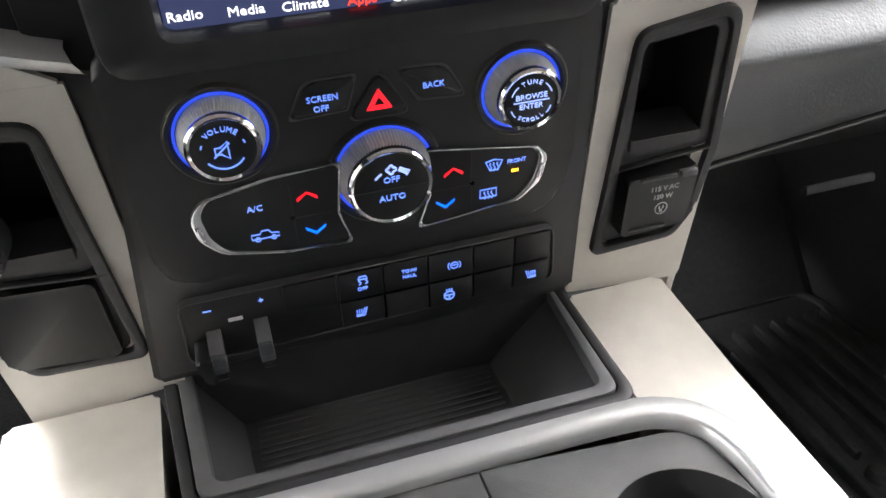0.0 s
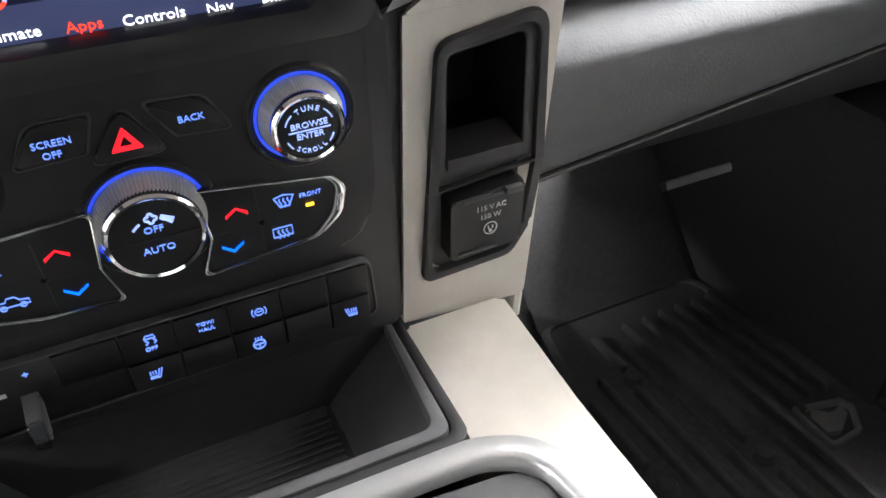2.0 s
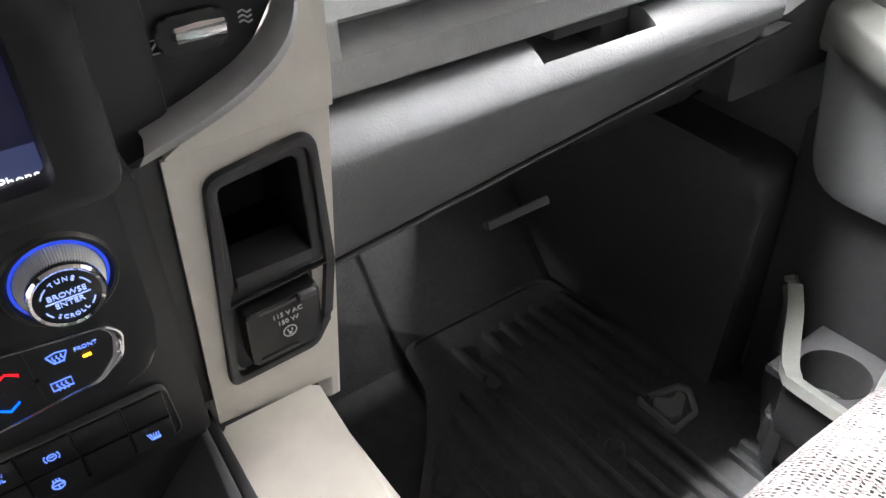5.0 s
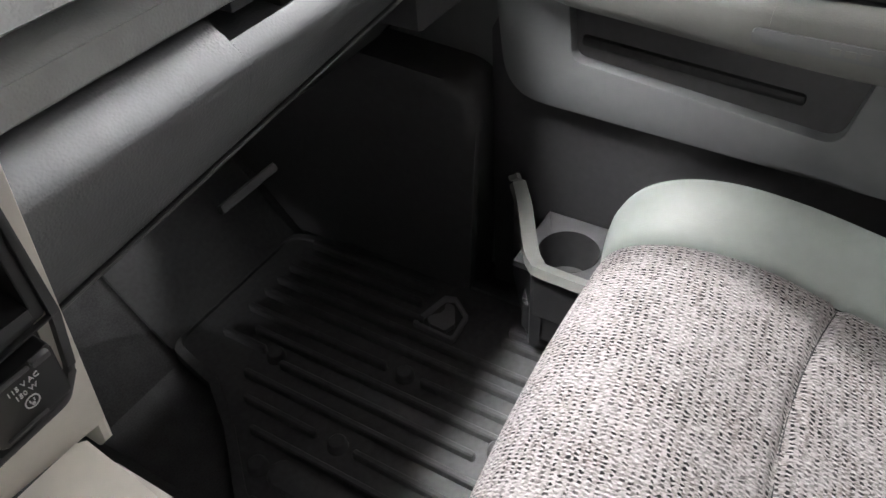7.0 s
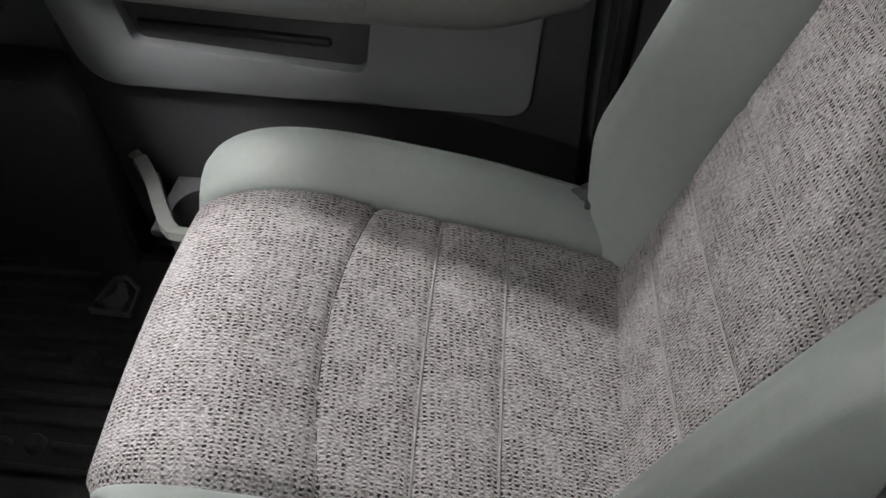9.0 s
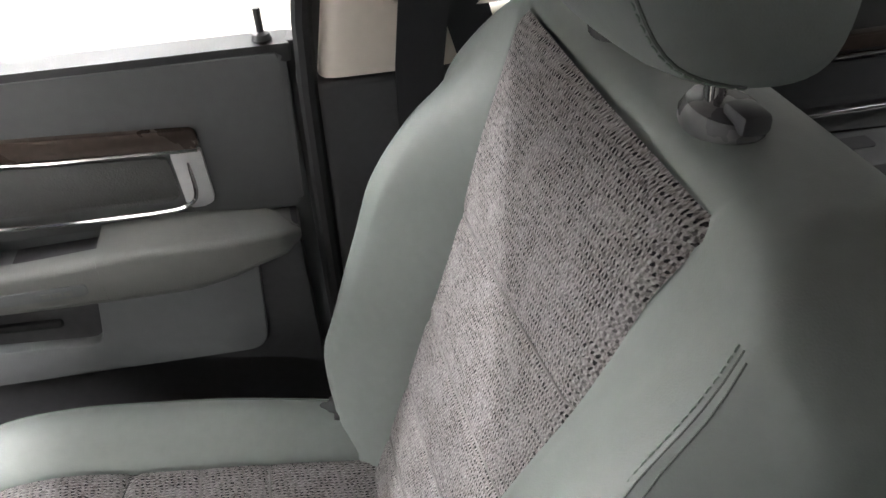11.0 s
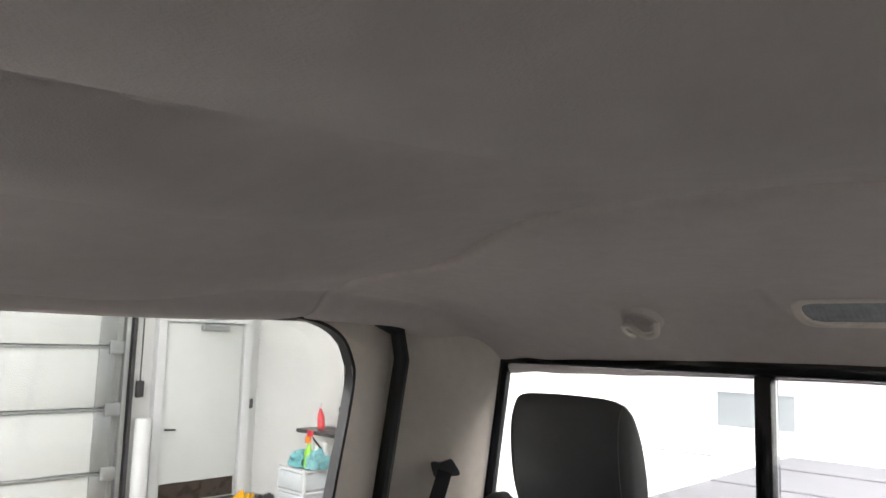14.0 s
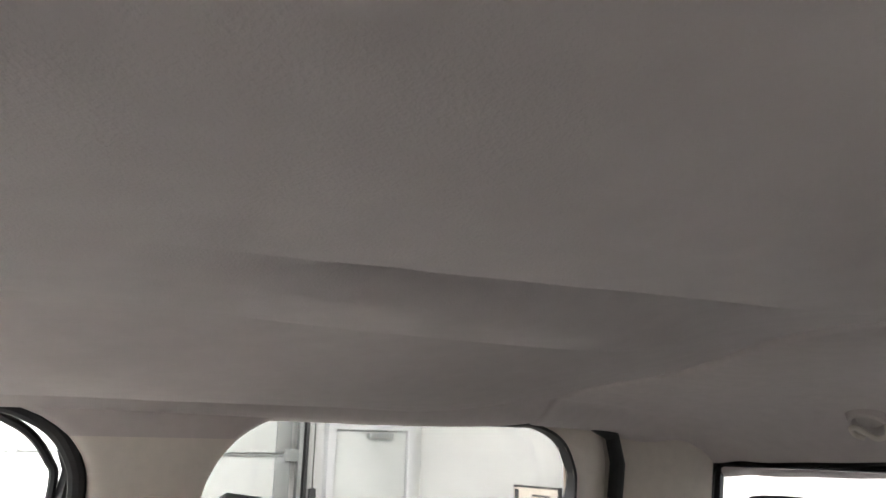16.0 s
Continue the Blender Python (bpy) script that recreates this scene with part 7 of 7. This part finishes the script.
mi = rounded([(0.336, 0.155), (0.341, 0.488), (0.412, 0.574), (0.460, 0.650), (0.482, 0.748), (0.745, 0.748), (0.778, 0.53), (0.778, 0.305), (0.745, 0.155)], [0.02, 0.05, 0.05, 0.03, 0.03, 0.03, 0.04, 0.04, 0.03])
part("mat_toe", prism([(0.745, 0.020), (0.765, 0.038), (0.925, 0.236), (0.936, 0.226), (0.775, 0.026)], "x", 0.468, 0.755, 0.003), M_RUBBER, mat_t, "mat end turned up the toe board")
part("mat_sheet", prism(mo, "z", 0.008, 0.022, 0.002), M_RUBBER, mat_t)
part("mat_lip", ring(mo, mi, "z", 0.020, 0.0275, r=0.0025), M_RUBBER, mat_t)
RB = [(0.341, 0.16, 0.483), (0.418, 0.17, 0.55), (0.452, 0.16, 0.410), (0.452, 0.47, 0.59), (0.486, 0.16, 0.62), (0.520, 0.275, 0.585), (0.530, 0.62, 0.70), (0.554, 0.16, 0.66), (0.586, 0.16, 0.395), (0.586, 0.45, 0.70), (0.622, 0.18, 0.70), (0.652, 0.22, 0.70), (0.682, 0.45, 0.70), (0.700, 0.23, 0.33), (0.722, 0.23, 0.33), (0.712, 0.47, 0.70), (0.742, 0.47, 0.70)]
for x, a, b in RB:
    part("rib", prism(rounded(rect(x - 0.0045, x + 0.0045, a, b), 0.004, 3), "z", 0.020, 0.0355, 0.002, 1), M_RUBBER, mat_t)
for x, y in ((0.530, 0.602), (0.588, 0.422), (0.454, 0.437), (0.381, 0.507), (0.389, 0.281), (0.543, 0.255), (0.655, 0.205)):
    part("stud", lathe([(0.0145, 0.0), (0.013, 0.010), (0.010, 0.0135), (0.002, 0.014)], 18, at=(x, y, 0.021)), M_RUBBER, mat_t)
part("heel_pad", prism(rounded(rect(0.366, 0.402, 0.302, 0.484), 0.016), "z", 0.020, 0.039, 0.004, 2), M_RUBBER, mat_t)
eo = rounded([(0.668, 0.392), (0.721, 0.396), (0.746, 0.430), (0.740, 0.448), (0.671, 0.464)], 0.006)
ei = rounded([(0.674, 0.398), (0.718, 0.402), (0.740, 0.431), (0.735, 0.443), (0.677, 0.457)], 0.005)
em = part("badge_frame", ring(eo, ei, "z", 0.021, 0.031, r=0.0015), M_BADGE, mat_t, "grey raised badge outline")
part("badge_shape", prism(rounded([(0.680, 0.412), (0.698, 0.406), (0.728, 0.424), (0.731, 0.440), (0.711, 0.432), (0.692, 0.450), (0.681, 0.438)], 0.005), "z", 0.021, 0.030, 0.002), M_BADGE, em)

# ---------- rear door ----------
rd = thing("rear_door", (0.85, -0.85, 0.05), "rear door in darker plastic with chrome lines, closed", "car door")
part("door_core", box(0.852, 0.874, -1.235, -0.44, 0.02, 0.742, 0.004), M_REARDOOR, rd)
part("ledge", prism([(0.838, 0.705), (0.842, 0.740), (0.854, 0.752), (0.873, 0.754), (0.873, 0.70)], "y", -1.23, -0.44, 0.004), M_LEDGE, rd, "door ledge lightened for the window light on it")
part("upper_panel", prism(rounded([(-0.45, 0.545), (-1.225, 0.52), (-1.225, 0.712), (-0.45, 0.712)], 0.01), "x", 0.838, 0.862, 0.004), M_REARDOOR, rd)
ts = part("trim_strip", prism(rounded([(-0.46, 0.648), (-1.135, 0.654), (-1.135, 0.676), (-0.46, 0.668)], 0.004), "x", 0.826, 0.845, 0.004), M_WOOD, rd, "brown metallic trim strip")
part("chrome_line", tube([(0.828, -0.46, 0.6400), (0.828, -1.135, 0.6465)], 0.0030, 8), M_CHROME, ts)
part("chrome_line", tube(spline([(0.828, -0.50, 0.561), (0.828, -0.95, 0.563), (0.828, -1.08, 0.566), (0.829, -1.105, 0.573), (0.830, -1.112, 0.585)], 5), 0.0030, 8), M_CHROME, ts)
part("inset_pad", prism(rounded([(-0.46, 0.572), (-1.095, 0.574), (-1.115, 0.636), (-0.46, 0.634)], 0.008), "x", 0.832, 0.845, 0.003), M_DASHLOW, rd)
part("armrest", sweep_y(lambda y: [(0.85, 0.445), (0.80, 0.448), (0.772, 0.462), (0.766, 0.485), (0.772, 0.508), (0.792, 0.518), (0.85, 0.522)], steps(-0.62, -1.245, 10)), M_REARDOOR, rd, "darker rear armrest", sharp=40)
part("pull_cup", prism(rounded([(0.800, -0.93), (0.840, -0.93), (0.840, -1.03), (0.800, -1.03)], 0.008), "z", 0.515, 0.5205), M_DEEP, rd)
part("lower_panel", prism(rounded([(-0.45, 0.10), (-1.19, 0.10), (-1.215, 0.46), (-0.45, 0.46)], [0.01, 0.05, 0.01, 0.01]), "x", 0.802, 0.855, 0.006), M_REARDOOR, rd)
part("map_pocket", prism(rounded([(-0.62, 0.37), (-0.92, 0.36), (-0.93, 0.44), (-0.62, 0.44)], 0.015), "x", 0.798, 0.806), M_DEEP, rd)

# ---------- belts ----------
fb = thing("seat_belt", (0.79, -0.43, 0.72), "black front seat belt hanging from its beige anchor", "seat belt")
part("slot_recess", ring(rounded([(-0.372, 0.78), (-0.495, 0.78), (-0.505, 1.055), (-0.385, 1.065)], [0.01, 0.01, 0.05, 0.05], 6), rounded([(-0.380, 0.788), (-0.488, 0.788), (-0.497, 1.045), (-0.393, 1.055)], [0.01, 0.01, 0.045, 0.045], 6), "x", 0.781, 0.789, r=0.002), M_BEIGE, fb)
part("anchor_cover", prism(rounded([(-0.404, 0.942), (-0.452, 0.938), (-0.460, 1.00), (-0.451, 1.034), (-0.420, 1.038), (-0.405, 1.012)], 0.022, 6), "x", 0.764, 0.790, 0.012, 3), M_BEIGE, fb, "beige oval anchor cover")
part("anchor_ring", tube(spline([(0.772, -0.400, 0.945), (0.768, -0.378, 0.942), (0.766, -0.376, 0.918), (0.766, -0.392, 0.908), (0.764, -0.430, 0.913), (0.766, -0.468, 0.908), (0.768, -0.482, 0.920), (0.770, -0.474, 0.944), (0.774, -0.452, 0.942)], 4), 0.009, 10), M_BEIGE, fb, "beige belt loop")
part("webbing", tube([(0.762, -0.423, 0.938), (0.754, -0.423, 0.930), (0.755, -0.422, 0.905), (0.765, -0.419, 0.86), (0.776, -0.414, 0.80), (0.784, -0.406, 0.72), (0.788, -0.40, 0.40)], 0, flat=(0.026, 0.0014, (-1, 0, 0.1))), M_BELT, fb)
part("webbing_back", tube([(0.770, -0.430, 0.922), (0.776, -0.440, 0.86), (0.782, -0.456, 0.78), (0.786, -0.48, 0.70), (0.789, -0.50, 0.40)], 0, flat=(0.024, 0.0014, (-1, 0, 0.1))), M_BELT, fb)
gh = thing("grab_handle", (0.80, -0.52, 0.85), "beige assist handle on the door pillar", "grab handle")
part("grip", tube(spline([(0.815, -0.490, 0.95), (0.800, -0.512, 0.925), (0.790, -0.565, 0.87), (0.790, -0.572, 0.81), (0.797, -0.535, 0.765), (0.815, -0.49, 0.750)], 6), 0.016, 12), M_BEIGE, gh)
rbt = thing("rear_seat_belt", (0.74, -1.40, 0.90), "black rear seat belt leaving a slot in the quarter trim", "seat belt")
part("escutcheon", prism(rounded([(-0.030, -0.010), (-0.010, 0.020), (0.012, 0.012), (0.032, 0.014), (0.022, -0.016), (-0.008, -0.012)], 0.006), "z", -0.004, 0.008, 0.002), M_BLACK, rbt, m=Matrix.Translation((0.757, -1.408, 0.896)) @ Euler((radians(90), 0, radians(42)), "XYZ").to_matrix().to_4x4())
part("webbing", tube([(0.755, -1.402, 0.893), (0.753, -1.386, 0.86), (0.762, -1.357, 0.78), (0.777, -1.31, 0.66), (0.79, -1.26, 0.50)], 0, flat=(0.014, 0.0013, (-0.8, 0.7, 0.2))), M_BELT, rbt)

# ---------- overhead ----------
ch = thing("coat_hook", (0.335, -1.375, 1.18), "taupe coat hook on the rear headliner", "hook")
HM = Matrix.Translation((0.335, -1.372, liner(0.335, -1.372) - 0.002)) @ Matrix(((1, 0, 0, 0), (0, 0.86, 0.5, 0), (0, 0.5, -0.86, 0), (0, 0, 0, 1)))
part("base", lathe([(0.034, -0.004), (0.029, 0.006), (0.024, 0.008), (0.019, 0.000), (0.002, -0.001)], 28), M_LINER, ch, m=HM)
part("hook", tube(spline([(-0.022, 0.0, 0.004), (-0.018, -0.014, 0.012), (-0.004, -0.018, 0.015), (0.004, -0.008, 0.014), (0.010, 0.004, 0.013), (0.020, 0.002, 0.012), (0.022, -0.014, 0.012), (0.014, -0.022, 0.012)], 5), 0.0038, 10), M_BEIGE, ch, m=HM @ Matrix.Scale(1.2, 4))
dl = thing("dome_light", (0, -1.39, 1.2), "rear dome light with a ribbed clear lens", "dome light")
DM = Matrix.Translation((0, -1.388, liner(0.0, -1.388) - 0.001)) @ Matrix(((1, 0, 0, 0), (0, 0.88, 0.475, 0), (0, 0.475, -0.88, 0), (0, 0, 0, 1)))
do = rounded(rect(-0.118, 0.118, -0.036, 0.036), 0.030, 8)
di = rounded(rect(-0.106, 0.106, -0.0255, 0.0255), 0.0225, 8)
part("bezel", ring(do, di, "z", -0.006, 0.008, r=0.003), M_BEIGE, dl, m=DM)
ln = part("lens", prism(di, "z", -0.004, 0.004, 0.002), mat("lamp_lens", (0.36, 0.37, 0.39), 0.2, vary=(60, 0.25)), dl, "ribbed clear lens", m=DM)
for k in range(28):
    x = -0.098 + 0.0072 * k
    part("lens_rib", box(x, x + 0.004, -0.021, 0.021, 0.0035, 0.0045, 0.0005, 1), ln.data.materials[0], ln, m=DM)
